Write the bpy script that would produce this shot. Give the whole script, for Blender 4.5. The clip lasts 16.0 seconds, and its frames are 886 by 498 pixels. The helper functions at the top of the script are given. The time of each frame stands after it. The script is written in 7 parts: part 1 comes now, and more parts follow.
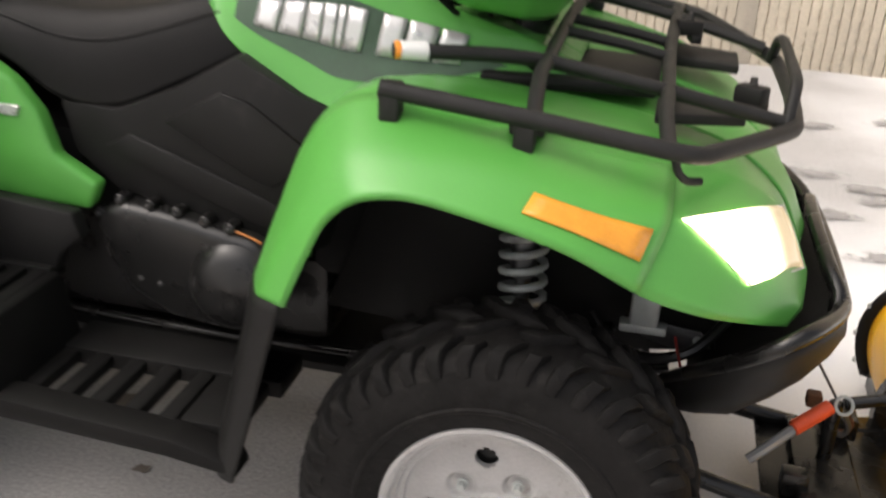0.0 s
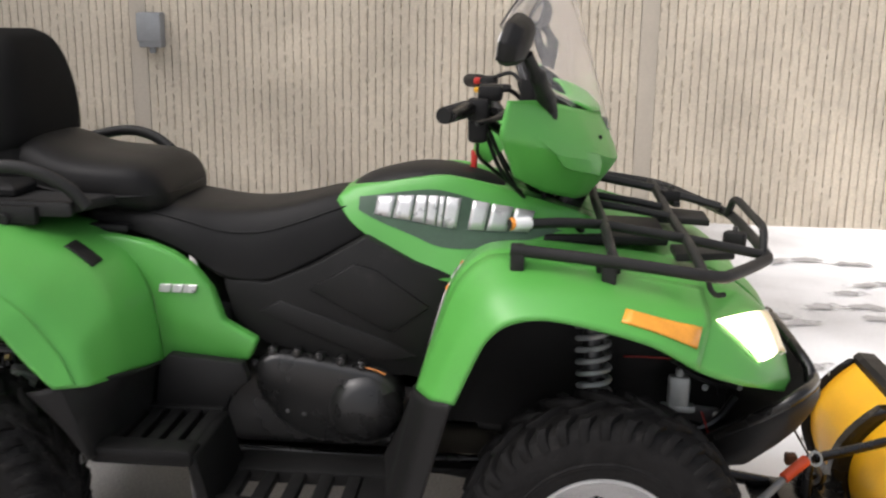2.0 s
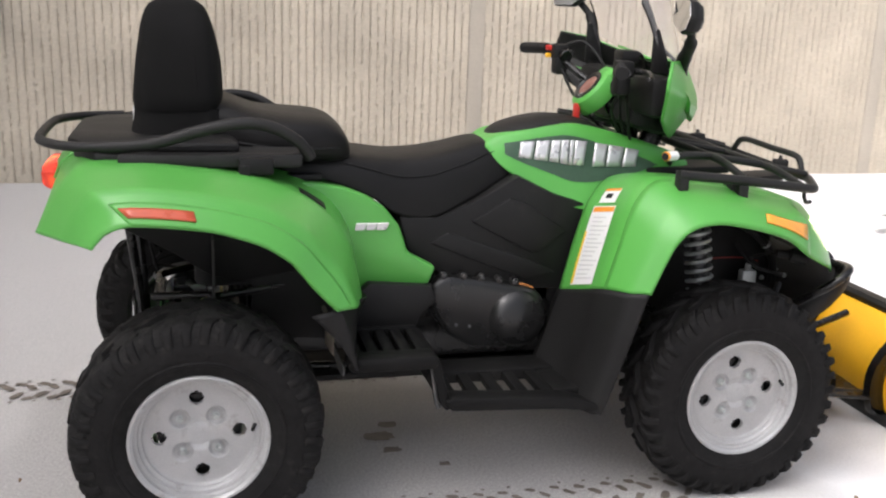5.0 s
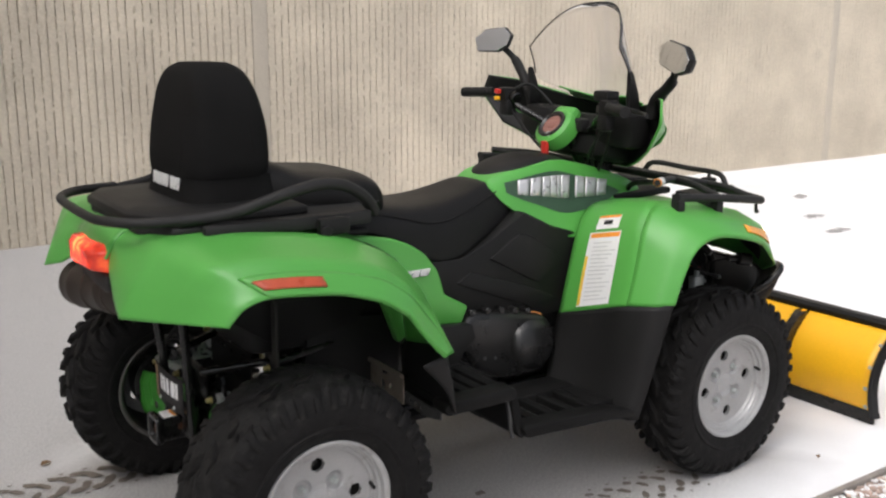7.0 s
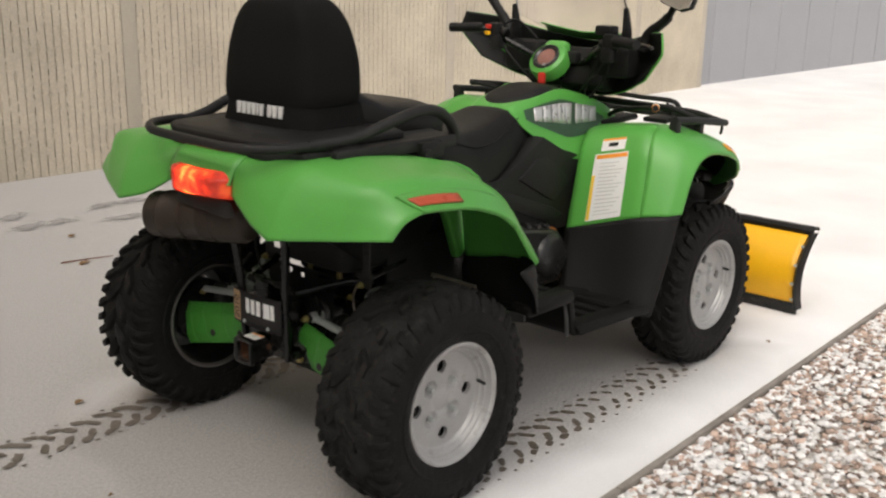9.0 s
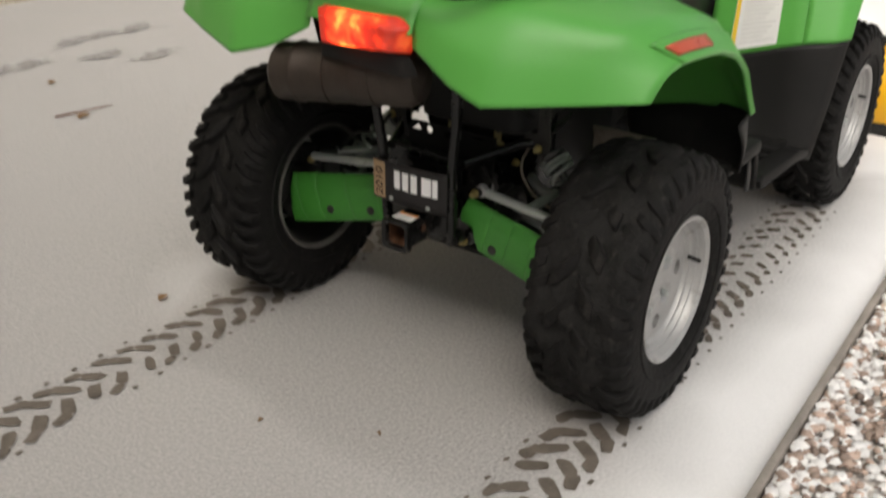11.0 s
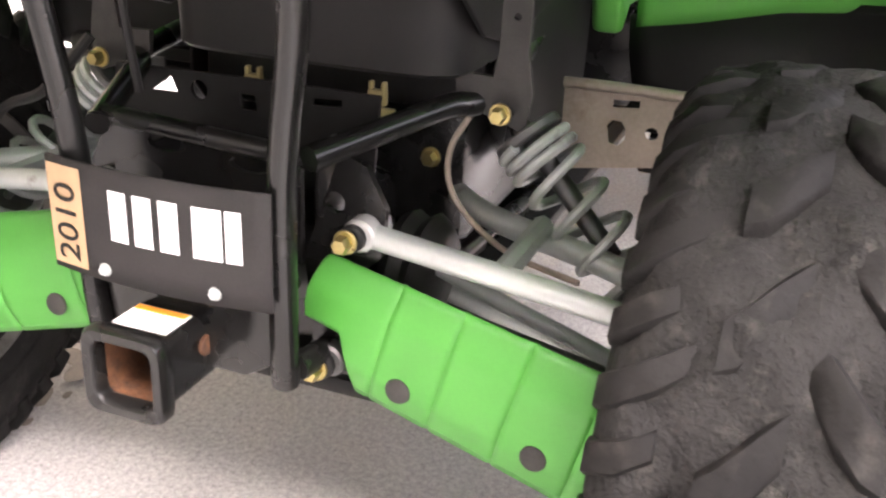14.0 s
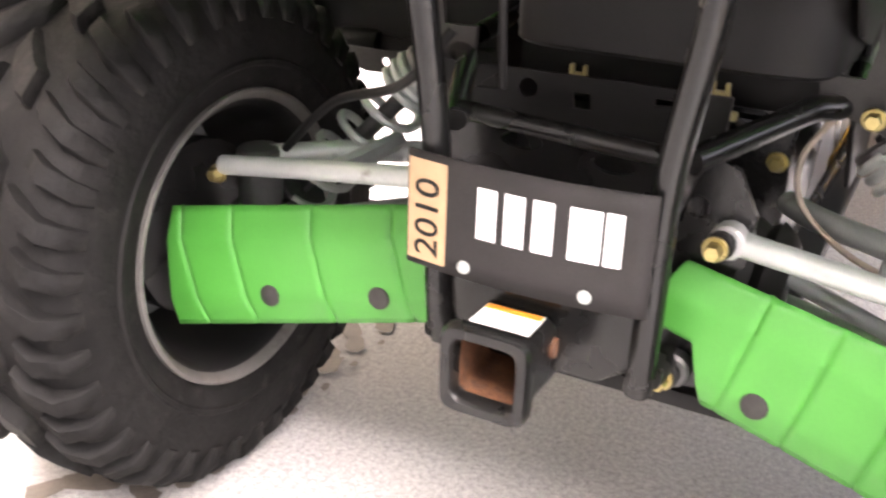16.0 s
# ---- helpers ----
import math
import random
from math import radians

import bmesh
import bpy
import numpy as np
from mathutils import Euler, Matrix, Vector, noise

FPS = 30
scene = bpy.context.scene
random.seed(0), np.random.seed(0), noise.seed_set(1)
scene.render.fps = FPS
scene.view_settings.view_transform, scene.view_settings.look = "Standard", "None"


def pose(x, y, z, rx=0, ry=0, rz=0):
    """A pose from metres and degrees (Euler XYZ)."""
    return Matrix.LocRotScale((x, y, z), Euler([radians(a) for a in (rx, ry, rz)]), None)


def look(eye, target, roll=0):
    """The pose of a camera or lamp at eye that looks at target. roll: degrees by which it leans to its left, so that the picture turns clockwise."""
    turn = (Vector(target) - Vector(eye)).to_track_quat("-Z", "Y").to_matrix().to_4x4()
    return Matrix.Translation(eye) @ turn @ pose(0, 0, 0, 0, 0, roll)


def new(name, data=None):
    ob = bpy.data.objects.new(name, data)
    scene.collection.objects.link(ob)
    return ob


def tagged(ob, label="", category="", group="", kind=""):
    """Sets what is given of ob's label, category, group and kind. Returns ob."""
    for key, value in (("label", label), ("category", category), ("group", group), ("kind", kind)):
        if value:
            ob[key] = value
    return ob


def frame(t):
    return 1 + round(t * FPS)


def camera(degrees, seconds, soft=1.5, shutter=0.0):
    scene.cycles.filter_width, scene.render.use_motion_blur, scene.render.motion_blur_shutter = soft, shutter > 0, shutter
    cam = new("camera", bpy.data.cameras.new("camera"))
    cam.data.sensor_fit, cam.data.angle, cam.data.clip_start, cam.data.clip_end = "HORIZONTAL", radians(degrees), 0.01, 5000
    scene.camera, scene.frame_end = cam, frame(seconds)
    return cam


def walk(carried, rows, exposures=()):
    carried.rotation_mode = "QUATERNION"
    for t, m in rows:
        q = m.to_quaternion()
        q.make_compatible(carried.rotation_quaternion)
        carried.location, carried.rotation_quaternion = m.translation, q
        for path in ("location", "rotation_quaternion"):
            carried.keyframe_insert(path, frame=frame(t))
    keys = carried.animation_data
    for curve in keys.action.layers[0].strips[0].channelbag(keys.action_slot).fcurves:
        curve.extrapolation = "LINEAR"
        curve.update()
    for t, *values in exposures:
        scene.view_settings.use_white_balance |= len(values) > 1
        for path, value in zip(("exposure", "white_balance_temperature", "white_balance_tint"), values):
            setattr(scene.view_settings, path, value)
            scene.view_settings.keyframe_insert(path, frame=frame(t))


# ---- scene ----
cam = camera(48.2, 16.0, soft=2.2, shutter=0.5)
PATH = [
    (0, (1.662, -1.784, 1.287), (1.281, 0.008, 0.484), 3.3),
    (0.5, (1.642, -2.061, 1.384), (1.239, -0.228, 0.691), 3.2),
    (1, (1.614, -2.243, 1.422), (1.251, -0.372, 0.815), 2.4),
    (1.5, (1.464, -2.366, 1.413), (1.207, -0.446, 0.917), 1.4),
    (2, (1.315, -2.487, 1.41), (1.15, -0.549, 0.945), 0.9),
    (2.5, (1.13, -2.663, 1.402), (1.022, -0.729, 0.905), 2.3),
    (3, (0.929, -2.717, 1.386), (0.957, -0.79, 0.851), 3.6),
    (3.5, (0.691, -2.768, 1.385), (0.803, -0.84, 0.864), 1.4),
    (4, (0.445, -2.93, 1.38), (0.663, -1.003, 0.891), 0.8),
    (4.2, (0.376, -2.962, 1.385), (0.632, -1.046, 0.877), 1.2),
    (6.3, (-0.687, -2.680, 1.402), (0.232, -0.965, 0.957), 0.2),
    (6.5, (-0.77, -2.633, 1.415), (0.205, -0.942, 0.979), -0.3),
    (7, (-1.012, -2.589, 1.429), (0.086, -0.972, 1.004), 0.2),
    (7.5, (-1.331, -2.604, 1.431), (-0.14, -1.065, 0.969), 1.4),
    (8, (-1.526, -2.502, 1.402), (-0.245, -1.047, 0.912), 0.2),
    (8.2, (-1.600, -2.432, 1.408), (-0.252, -1.038, 0.914), 0.6),
    (10.3, (-2.010, -1.715, 1.400), (-0.521, -0.535, 0.782), 1.0),
    (10.5, (-1.976, -1.586, 1.399), (-0.496, -0.43, 0.713), 0.0),
    (11, (-1.893, -1.318, 1.365), (-0.433, -0.275, 0.481), 0.5),
    (11.5, (-1.665, -1.127, 1.224), (-0.208, -0.177, 0.237), 0.9),
    (12, (-1.411, -0.943, 1.182), (0.095, -0.097, 0.174), 0.7),
    (12.5, (-1.174, -0.714, 1.108), (0.39, -0.051, 0.053), 1.7),
    (13, (-0.963, -0.577, 0.931), (0.661, 0.066, -0.043), 0.1),
    (13.5, (-0.834, -0.503, 0.807), (0.826, 0.177, -0.079), 1.0),
    (14, (-0.801, -0.475, 0.784), (0.924, 0.159, -0.007), 2.7),
    (14.5, (-0.806, -0.432, 0.781), (0.904, 0.269, 0.016), 1.7),
    (15, (-0.835, -0.372, 0.767), (0.844, 0.416, 0.018), 1.9),
    (15.5, (-0.854, -0.326, 0.756), (0.8, 0.48, -0.03), 1.8),
    (16, (-0.866, -0.278, 0.768), (0.76, 0.572, -0.029), 2.0),
]
EXPOSURES = [(0, 0.6, 6800, 13), (1, 0.68, 6600, 13), (1.5, 0.62, 6500, 13), (2, 0.5, 6400, 13), (3, 0.58, 6400, 14), (4, 0.68, 6350, 15), (6.5, 0.4, 6250, 12), (8, 0.1, 6700, 12), (10.5, 0.12, 6900, 9), (11.5, 0.28, 6900, 10), (12.5, 0.55, 6900, 10), (13, 1.4, 7100, 12), (13.6, 2.95, 6750, 21), (16, 3.08, 6750, 21)]
walk(cam, [(t, look(eye, target, roll)) for t, eye, target, roll in PATH], EXPOSURES)

# ---- light ----
world = bpy.data.worlds.new("overcast_sky")
scene.world = world
world.use_nodes = True
wn, wl = world.node_tree.nodes, world.node_tree.links
wn.clear()
sky = wn.new("ShaderNodeTexSky")
sky.sky_type, sky.sun_disc = "NISHITA", False
sky.sun_elevation, sky.sun_rotation = radians(50), radians(243)
sky.air_density, sky.dust_density, sky.ozone_density = 1.0, 6.0, 1.0
bg = wn.new("ShaderNodeBackground")
bg.inputs["Strength"].default_value = 0.15
wo = wn.new("ShaderNodeOutputWorld")
grey = wn.new("ShaderNodeHueSaturation")           # cloud takes most of the blue out of the sky
grey.inputs["Saturation"].default_value = 0.35
wl.new(sky.outputs[0], grey.inputs["Color"])
wl.new(grey.outputs[0], bg.inputs[0])
wl.new(bg.outputs[0], wo.inputs[0])
sun_data = bpy.data.lights.new("sun", "SUN")
sun_data.energy, sun_data.angle, sun_data.color = 0.8, radians(80), (1.0, 0.97, 0.93)
sun = new("sun", sun_data)
sun.matrix_world = look((-6, -3, 12), (0, 0, 0))


# ---- materials ----
def mat(name, color, rough=0.5, metal=0.0, var=0.15, scale=8.0, fine=120.0, bump=0.1, bump_dist=0.002, dirt=None, dirt_amount=0.0, dirt_scale=3.0,
        coat=0.0, spec=0.5, rough_var=0.1, stretch=(1, 1, 1), random_tint=0.0):
    """A surface with a coarse and a fine variation of its colour, gloss and relief, and patches of dirt."""
    m = bpy.data.materials.new(name)
    m.use_nodes = True
    nt = m.node_tree
    b = nt.nodes["Principled BSDF"]
    tc = nt.nodes.new("ShaderNodeTexCoord")
    mp = nt.nodes.new("ShaderNodeMapping")
    mp.inputs["Scale"].default_value = stretch
    nt.links.new(tc.outputs["Object"], mp.inputs["Vector"])
    n1, n2 = nt.nodes.new("ShaderNodeTexNoise"), nt.nodes.new("ShaderNodeTexNoise")
    n1.inputs["Scale"].default_value, n1.inputs["Detail"].default_value = scale, 5
    n2.inputs["Scale"].default_value, n2.inputs["Detail"].default_value = fine, 3
    for n in (n1, n2):
        nt.links.new(mp.outputs[0], n.inputs["Vector"])
    add = nt.nodes.new("ShaderNodeMath")
    add.operation = "MULTIPLY_ADD"
    nt.links.new(n2.outputs["Fac"], add.inputs[0])
    add.inputs[1].default_value = 0.5
    nt.links.new(n1.outputs["Fac"], add.inputs[2])
    ramp = nt.nodes.new("ShaderNodeMapRange")
    ramp.inputs["From Min"].default_value, ramp.inputs["From Max"].default_value = 0.45, 1.05
    ramp.inputs["To Min"].default_value, ramp.inputs["To Max"].default_value = 1 - var, 1 + var
    nt.links.new(add.outputs[0], ramp.inputs["Value"])
    mul = nt.nodes.new("ShaderNodeVectorMath")
    mul.operation = "SCALE"
    mul.inputs[0].default_value = color[:3]
    nt.links.new(ramp.outputs[0], mul.inputs["Scale"])
    col = mul.outputs[0]
    if random_tint:
        oi = nt.nodes.new("ShaderNodeNewGeometry")
        rr = nt.nodes.new("ShaderNodeMapRange")
        rr.inputs["To Min"].default_value, rr.inputs["To Max"].default_value = 1 - random_tint, 1 + random_tint
        nt.links.new(oi.outputs["Random Per Island"], rr.inputs["Value"])
        m2 = nt.nodes.new("ShaderNodeVectorMath")
        m2.operation = "SCALE"
        nt.links.new(col, m2.inputs[0])
        nt.links.new(rr.outputs[0], m2.inputs["Scale"])
        col = m2.outputs[0]
    if dirt:
        n3 = nt.nodes.new("ShaderNodeTexNoise")
        n3.inputs["Scale"].default_value, n3.inputs["Detail"].default_value, n3.inputs["Roughness"].default_value = dirt_scale, 8, 0.65
        nt.links.new(tc.outputs["Object"], n3.inputs["Vector"])
        r3 = nt.nodes.new("ShaderNodeMapRange")
        r3.inputs["From Min"].default_value, r3.inputs["From Max"].default_value = 0.72 - 0.4 * dirt_amount, 0.82 - 0.25 * dirt_amount
        nt.links.new(n3.outputs["Fac"], r3.inputs["Value"])
        mix = nt.nodes.new("ShaderNodeMix")
        mix.data_type = "RGBA"
        nt.links.new(r3.outputs[0], mix.inputs["Factor"])
        nt.links.new(col, mix.inputs["A"])
        mix.inputs["B"].default_value = (*dirt, 1)
        col = mix.outputs["Result"]
    nt.links.new(col, b.inputs["Base Color"])
    rv = nt.nodes.new("ShaderNodeMapRange")
    rv.inputs["To Min"].default_value, rv.inputs["To Max"].default_value = max(0.02, rough - rough_var), min(1, rough + rough_var)
    nt.links.new(n1.outputs["Fac"], rv.inputs["Value"])
    nt.links.new(rv.outputs[0], b.inputs["Roughness"])
    b.inputs["Metallic"].default_value = metal
    b.inputs["Coat Weight"].default_value = coat
    b.inputs["Coat Roughness"].default_value = 0.15
    b.inputs["Specular IOR Level"].default_value = spec
    if bump:
        bp = nt.nodes.new("ShaderNodeBump")
        bp.inputs["Strength"].default_value, bp.inputs["Distance"].default_value = bump, bump_dist
        nt.links.new(n2.outputs["Fac"], bp.inputs["Height"])
        nt.links.new(bp.outputs[0], b.inputs["Normal"])
    return m


def glow(name, color, strength, base=(0.8, 0.8, 0.8)):
    m = mat(name, base, 0.2, var=0.05)
    b = m.node_tree.nodes["Principled BSDF"]
    b.inputs["Emission Color"].default_value, b.inputs["Emission Strength"].default_value = (*color, 1), strength
    return m


GREEN = mat("green_plastic", (0.087, 0.345, 0.060), 0.36, var=0.05, scale=3, fine=300, bump=0.05, bump_dist=0.0006, dirt=(0.12, 0.35, 0.09), dirt_amount=0.12, dirt_scale=5)
GREEN_GUARD = mat("green_guard_plastic", (0.051, 0.255, 0.035), 0.45, var=0.08, scale=14, fine=300, bump=0.1, bump_dist=0.0008, dirt=(0.044, 0.215, 0.031), dirt_amount=0.3, dirt_scale=9)
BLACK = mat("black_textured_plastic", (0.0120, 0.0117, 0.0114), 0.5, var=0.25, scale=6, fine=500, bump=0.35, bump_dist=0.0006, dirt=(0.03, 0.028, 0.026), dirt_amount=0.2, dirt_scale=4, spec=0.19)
# a darker black for boards and steps than for the other plastic
STEP = mat("deep_black_step_plastic", (0.0075, 0.0073, 0.007), 0.55, var=0.3, scale=9, fine=400, bump=0.3, bump_dist=0.0006, dirt=(0.022, 0.02, 0.018), dirt_amount=0.2, dirt_scale=9, spec=0.13)
BLACK_GLOSS = mat("black_gloss_metal", (0.013, 0.0128, 0.0125), 0.28, var=0.25, scale=9, fine=250, bump=0.1, bump_dist=0.0006, dirt=(0.04, 0.036, 0.03), dirt_amount=0.25, spec=0.45)
FRAME = mat("black_frame_paint", (0.0075, 0.0073, 0.007), 0.26, var=0.3, scale=12, fine=220, bump=0.15, bump_dist=0.0006, dirt=(0.045, 0.039, 0.033), dirt_amount=0.22, dirt_scale=14, spec=0.42, rough_var=0.14)
RACK = mat("black_rack_paint", (0.017, 0.0165, 0.016), 0.55, var=0.25, scale=15, fine=350, bump=0.4, bump_dist=0.0008, spec=0.25)
VINYL = mat("black_seat_vinyl", (0.0100, 0.0097, 0.0095), 0.48, var=0.18, scale=7, fine=650, bump=0.5, bump_dist=0.0008, spec=0.17)
CLOTH = mat("black_backrest_cloth", (0.0092, 0.0090, 0.0087), 0.85, var=0.25, scale=10, fine=700, bump=0.6, bump_dist=0.001, spec=0.08)
RUBBER = mat("tyre_rubber", (0.0095, 0.009, 0.0087), 0.7, var=0.5, scale=16, fine=55, bump=0.8, bump_dist=0.004, dirt=(0.026, 0.024, 0.022), dirt_amount=0.35, dirt_scale=30, spec=0.15)
MUD = mat("dried_tyre_mud", (0.0155, 0.015, 0.0145), 0.85, var=0.55, scale=26, fine=190, bump=0.9, bump_dist=0.004, dirt=(0.040, 0.038, 0.034), dirt_amount=0.42, dirt_scale=55, spec=0.15)
SCREW = mat("dusty_black_screw", (0.035, 0.033, 0.031), 0.6, var=0.3, scale=60, fine=400, bump=0.3, bump_dist=0.0006, spec=0.3)
ALLOY = mat("silver_wheel_paint", (0.41, 0.41, 0.405), 0.42, metal=0.35, var=0.14, scale=12, fine=200, bump=0.08, bump_dist=0.0006, dirt=(0.24, 0.22, 0.20), dirt_amount=0.35, dirt_scale=16)
STEEL = mat("grey_arm_paint", (0.42, 0.445, 0.43), 0.4, metal=0.35, var=0.12, scale=20, fine=220, bump=0.12, bump_dist=0.0006, dirt=(0.18, 0.16, 0.14), dirt_amount=0.28, dirt_scale=22)
DARKSTEEL = mat("dark_steel", (0.10, 0.10, 0.10), 0.45, metal=0.7, var=0.25, scale=20, fine=200, bump=0.2, bump_dist=0.0008, dirt=(0.08, 0.055, 0.04), dirt_amount=0.3, dirt_scale=18)
BRASS = mat("yellow_zinc_bolt", (0.38, 0.31, 0.13), 0.32, metal=0.85, var=0.2, scale=60, fine=300, bump=0.2, bump_dist=0.0004)
RUST = mat("rusty_steel", (0.12, 0.050, 0.021), 0.85, metal=0.2, var=0.5, scale=35, fine=260, bump=0.6, bump_dist=0.0012, dirt=(0.035, 0.022, 0.016), dirt_amount=0.5, dirt_scale=30)
MUFFLER = mat("heat_browned_steel", (0.052, 0.041, 0.033), 0.5, metal=0.6, var=0.3, scale=9, fine=150, bump=0.25, bump_dist=0.001, dirt=(0.065, 0.05, 0.04), dirt_amount=0.35, dirt_scale=6)
SHIELD = mat("heat_shield_steel", (0.34, 0.29, 0.24), 0.42, metal=0.6, var=0.2, scale=14, fine=180, bump=0.15, bump_dist=0.0008, dirt=(0.2, 0.15, 0.11), dirt_amount=0.3, dirt_scale=12)
SILVER = mat("silver_emblem", (0.62, 0.62, 0.62), 0.3, metal=0.5, var=0.12, scale=30, fine=200, bump=0.05)
DECAL = mat("grey_green_decal", (0.034, 0.075, 0.042), 0.42, var=0.25, scale=9, fine=90, bump=0.02)
WHITE_LABEL = mat("white_label", (0.78, 0.78, 0.76), 0.5, var=0.04, bump=0.02)
PRINT = mat("grey_print", (0.58, 0.58, 0.57), 0.5, var=0.1)
ORANGE = mat("orange_label", (0.85, 0.30, 0.03), 0.5, var=0.06)
GASKET = mat("orange_gasket", (0.42, 0.16, 0.04), 0.6, var=0.3, scale=60)
YELLOW_STRIP = mat("yellow_label", (0.80, 0.55, 0.05), 0.5, var=0.06)
AMBER = mat("amber_reflector", (0.78, 0.33, 0.04), 0.22, var=0.1, scale=40, fine=300, bump=0.2, bump_dist=0.0006)
REDREF = mat("red_reflector", (0.46, 0.075, 0.032), 0.3, var=0.1, scale=40, fine=300, bump=0.2, bump_dist=0.0006)
PLATE = mat("black_licence_plate", (0.024, 0.022, 0.022), 0.6, var=0.2, scale=20, fine=400, bump=0.3, bump_dist=0.0004, spec=0.2)
PLATE_WHITE = mat("white_plate_paint", (0.82, 0.82, 0.82), 0.5, var=0.04)
TAN = mat("tan_year_sticker", (0.42, 0.28, 0.16), 0.55, var=0.1, scale=50)
YELLOW = mat("yellow_plow_paint", (0.88, 0.46, 0.012), 0.42, var=0.08, scale=5, fine=120, bump=0.1, bump_dist=0.001, dirt=(0.55, 0.32, 0.08), dirt_amount=0.25, dirt_scale=6)
RED = mat("red_plastic", (0.55, 0.03, 0.02), 0.4, var=0.08)
WIRE = mat("dull_red_wire", (0.30, 0.025, 0.02), 0.5, var=0.1)
REDORANGE = mat("orange_grip", (0.75, 0.09, 0.025), 0.5, var=0.08)
GALV = mat("galvanised_grey", (0.28, 0.29, 0.295), 0.5, metal=0.3, var=0.1, scale=15, fine=90, bump=0.1)
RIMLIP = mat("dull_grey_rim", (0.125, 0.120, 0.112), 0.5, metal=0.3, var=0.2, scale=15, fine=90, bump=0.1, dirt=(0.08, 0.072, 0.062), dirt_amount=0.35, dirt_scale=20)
MIRROR = mat("mirror_glass", (0.85, 0.85, 0.85), 0.03, metal=1.0, var=0.02, bump=0.0, rough_var=0.01)
DIAL = mat("dial_face", (0.26, 0.12, 0.095), 0.35, var=0.1)
HEADLAMP = glow("headlamp_lens", (1.0, 0.78, 0.42), 1.0, (0.34, 0.33, 0.30))
_nt = HEADLAMP.node_tree                           # the light falls off round the bulb
_tc, _ab, _ds, _fall, _tint = (_nt.nodes.new("ShaderNode" + k) for k in ("TexCoord", "VectorMath", "VectorMath", "MapRange", "ValToRGB"))
_ab.operation, _ds.operation, _fall.interpolation_type = "ABSOLUTE", "DISTANCE", "SMOOTHERSTEP"
_ds.inputs[1].default_value = (1.775, 0.435, 0.735)
_fall.inputs["From Min"].default_value, _fall.inputs["From Max"].default_value = 0.185, 0.020
_fall.inputs["To Min"].default_value, _fall.inputs["To Max"].default_value = 0.35, 9.0
_tint.color_ramp.elements[0].color, _tint.color_ramp.elements[1].color = (1.0, 0.66, 0.22, 1), (1.0, 0.88, 0.60, 1)
_tint.color_ramp.elements[0].position, _tint.color_ramp.elements[1].position = 0.05, 0.9
_nt.links.new(_tc.outputs["Object"], _ab.inputs[0])
_nt.links.new(_ab.outputs[0], _ds.inputs[0])
_nt.links.new(_ds.outputs["Value"], _fall.inputs["Value"])
_nt.links.new(_fall.outputs[0], _tint.inputs["Fac"])
_nt.links.new(_tint.outputs[0], _nt.nodes["Principled BSDF"].inputs["Emission Color"])
_nt.links.new(_fall.outputs[0], _nt.nodes["Principled BSDF"].inputs["Emission Strength"])
TAIL = glow("tail_lens", (1.0, 0.03, 0.01), 1.0, (0.6, 0.04, 0.02))
_nt = TAIL.node_tree
_tc, _nz, _rp = _nt.nodes.new("ShaderNodeTexCoord"), _nt.nodes.new("ShaderNodeTexNoise"), _nt.nodes.new("ShaderNodeValToRGB")
_nz.inputs["Scale"].default_value, _nz.inputs["Detail"].default_value = 20, 2
_rp.color_ramp.elements[0].position, _rp.color_ramp.elements[0].color = 0.42, (0.16, 0.006, 0.003, 1)
_rp.color_ramp.elements[1].position, _rp.color_ramp.elements[1].color = 0.72, (1.6, 0.28, 0.05, 1)
_mid = _rp.color_ramp.elements.new(0.56)
_mid.color = (0.75, 0.04, 0.01, 1)
_nt.links.new(_tc.outputs["Object"], _nz.inputs["Vector"])
_nt.links.new(_nz.outputs["Fac"], _rp.inputs["Fac"])
_nt.links.new(_rp.outputs["Color"], _nt.nodes["Principled BSDF"].inputs["Emission Color"])
_ds, _fall = _nt.nodes.new("ShaderNodeVectorMath"), _nt.nodes.new("ShaderNodeMapRange")
_ds.operation, _fall.interpolation_type = "DISTANCE", "SMOOTHERSTEP"
_ds.inputs[1].default_value = (-0.395, -0.01, 0.868)
_fall.inputs["From Min"].default_value, _fall.inputs["From Max"].default_value = 0.115, 0.010
_fall.inputs["To Min"].default_value, _fall.inputs["To Max"].default_value = 0.30, 3.6
_nt.links.new(_tc.outputs["Object"], _ds.inputs[0])
_nt.links.new(_ds.outputs["Value"], _fall.inputs["Value"])
_nt.links.new(_fall.outputs[0], _nt.nodes["Principled BSDF"].inputs["Emission Strength"])
CLEAR = bpy.data.materials.new("clear_polycarbonate")
CLEAR.use_nodes = True
_b = CLEAR.node_tree.nodes["Principled BSDF"]
_b.inputs["Transmission Weight"].default_value, _b.inputs["Roughness"].default_value = 0.94, 0.05
_b.inputs["IOR"].default_value, _b.inputs["Base Color"].default_value = 1.14, (0.96, 0.94, 0.93, 1)


from mathutils.geometry import delaunay_2d_cdt


# ---- mesh tools ----
def circle(y, z, r, n=14, ry=None):
    return [(y + (ry or r) * math.cos(a), z + r * math.sin(a)) for a in np.arange(n) * 2 * math.pi / n]


def catmull(p, t):
    p = np.asarray(p, float)
    n = len(p) - 1
    i = min(int(t), n - 1)
    f = t - i
    a, b, c, d = p[max(i - 1, 0)], p[i], p[i + 1], p[min(i + 2, n)]
    return 0.5 * (2 * b + (c - a) * f + (2 * a - 5 * b + 4 * c - d) * f * f + (3 * b - a - 3 * c + d) * f ** 3)


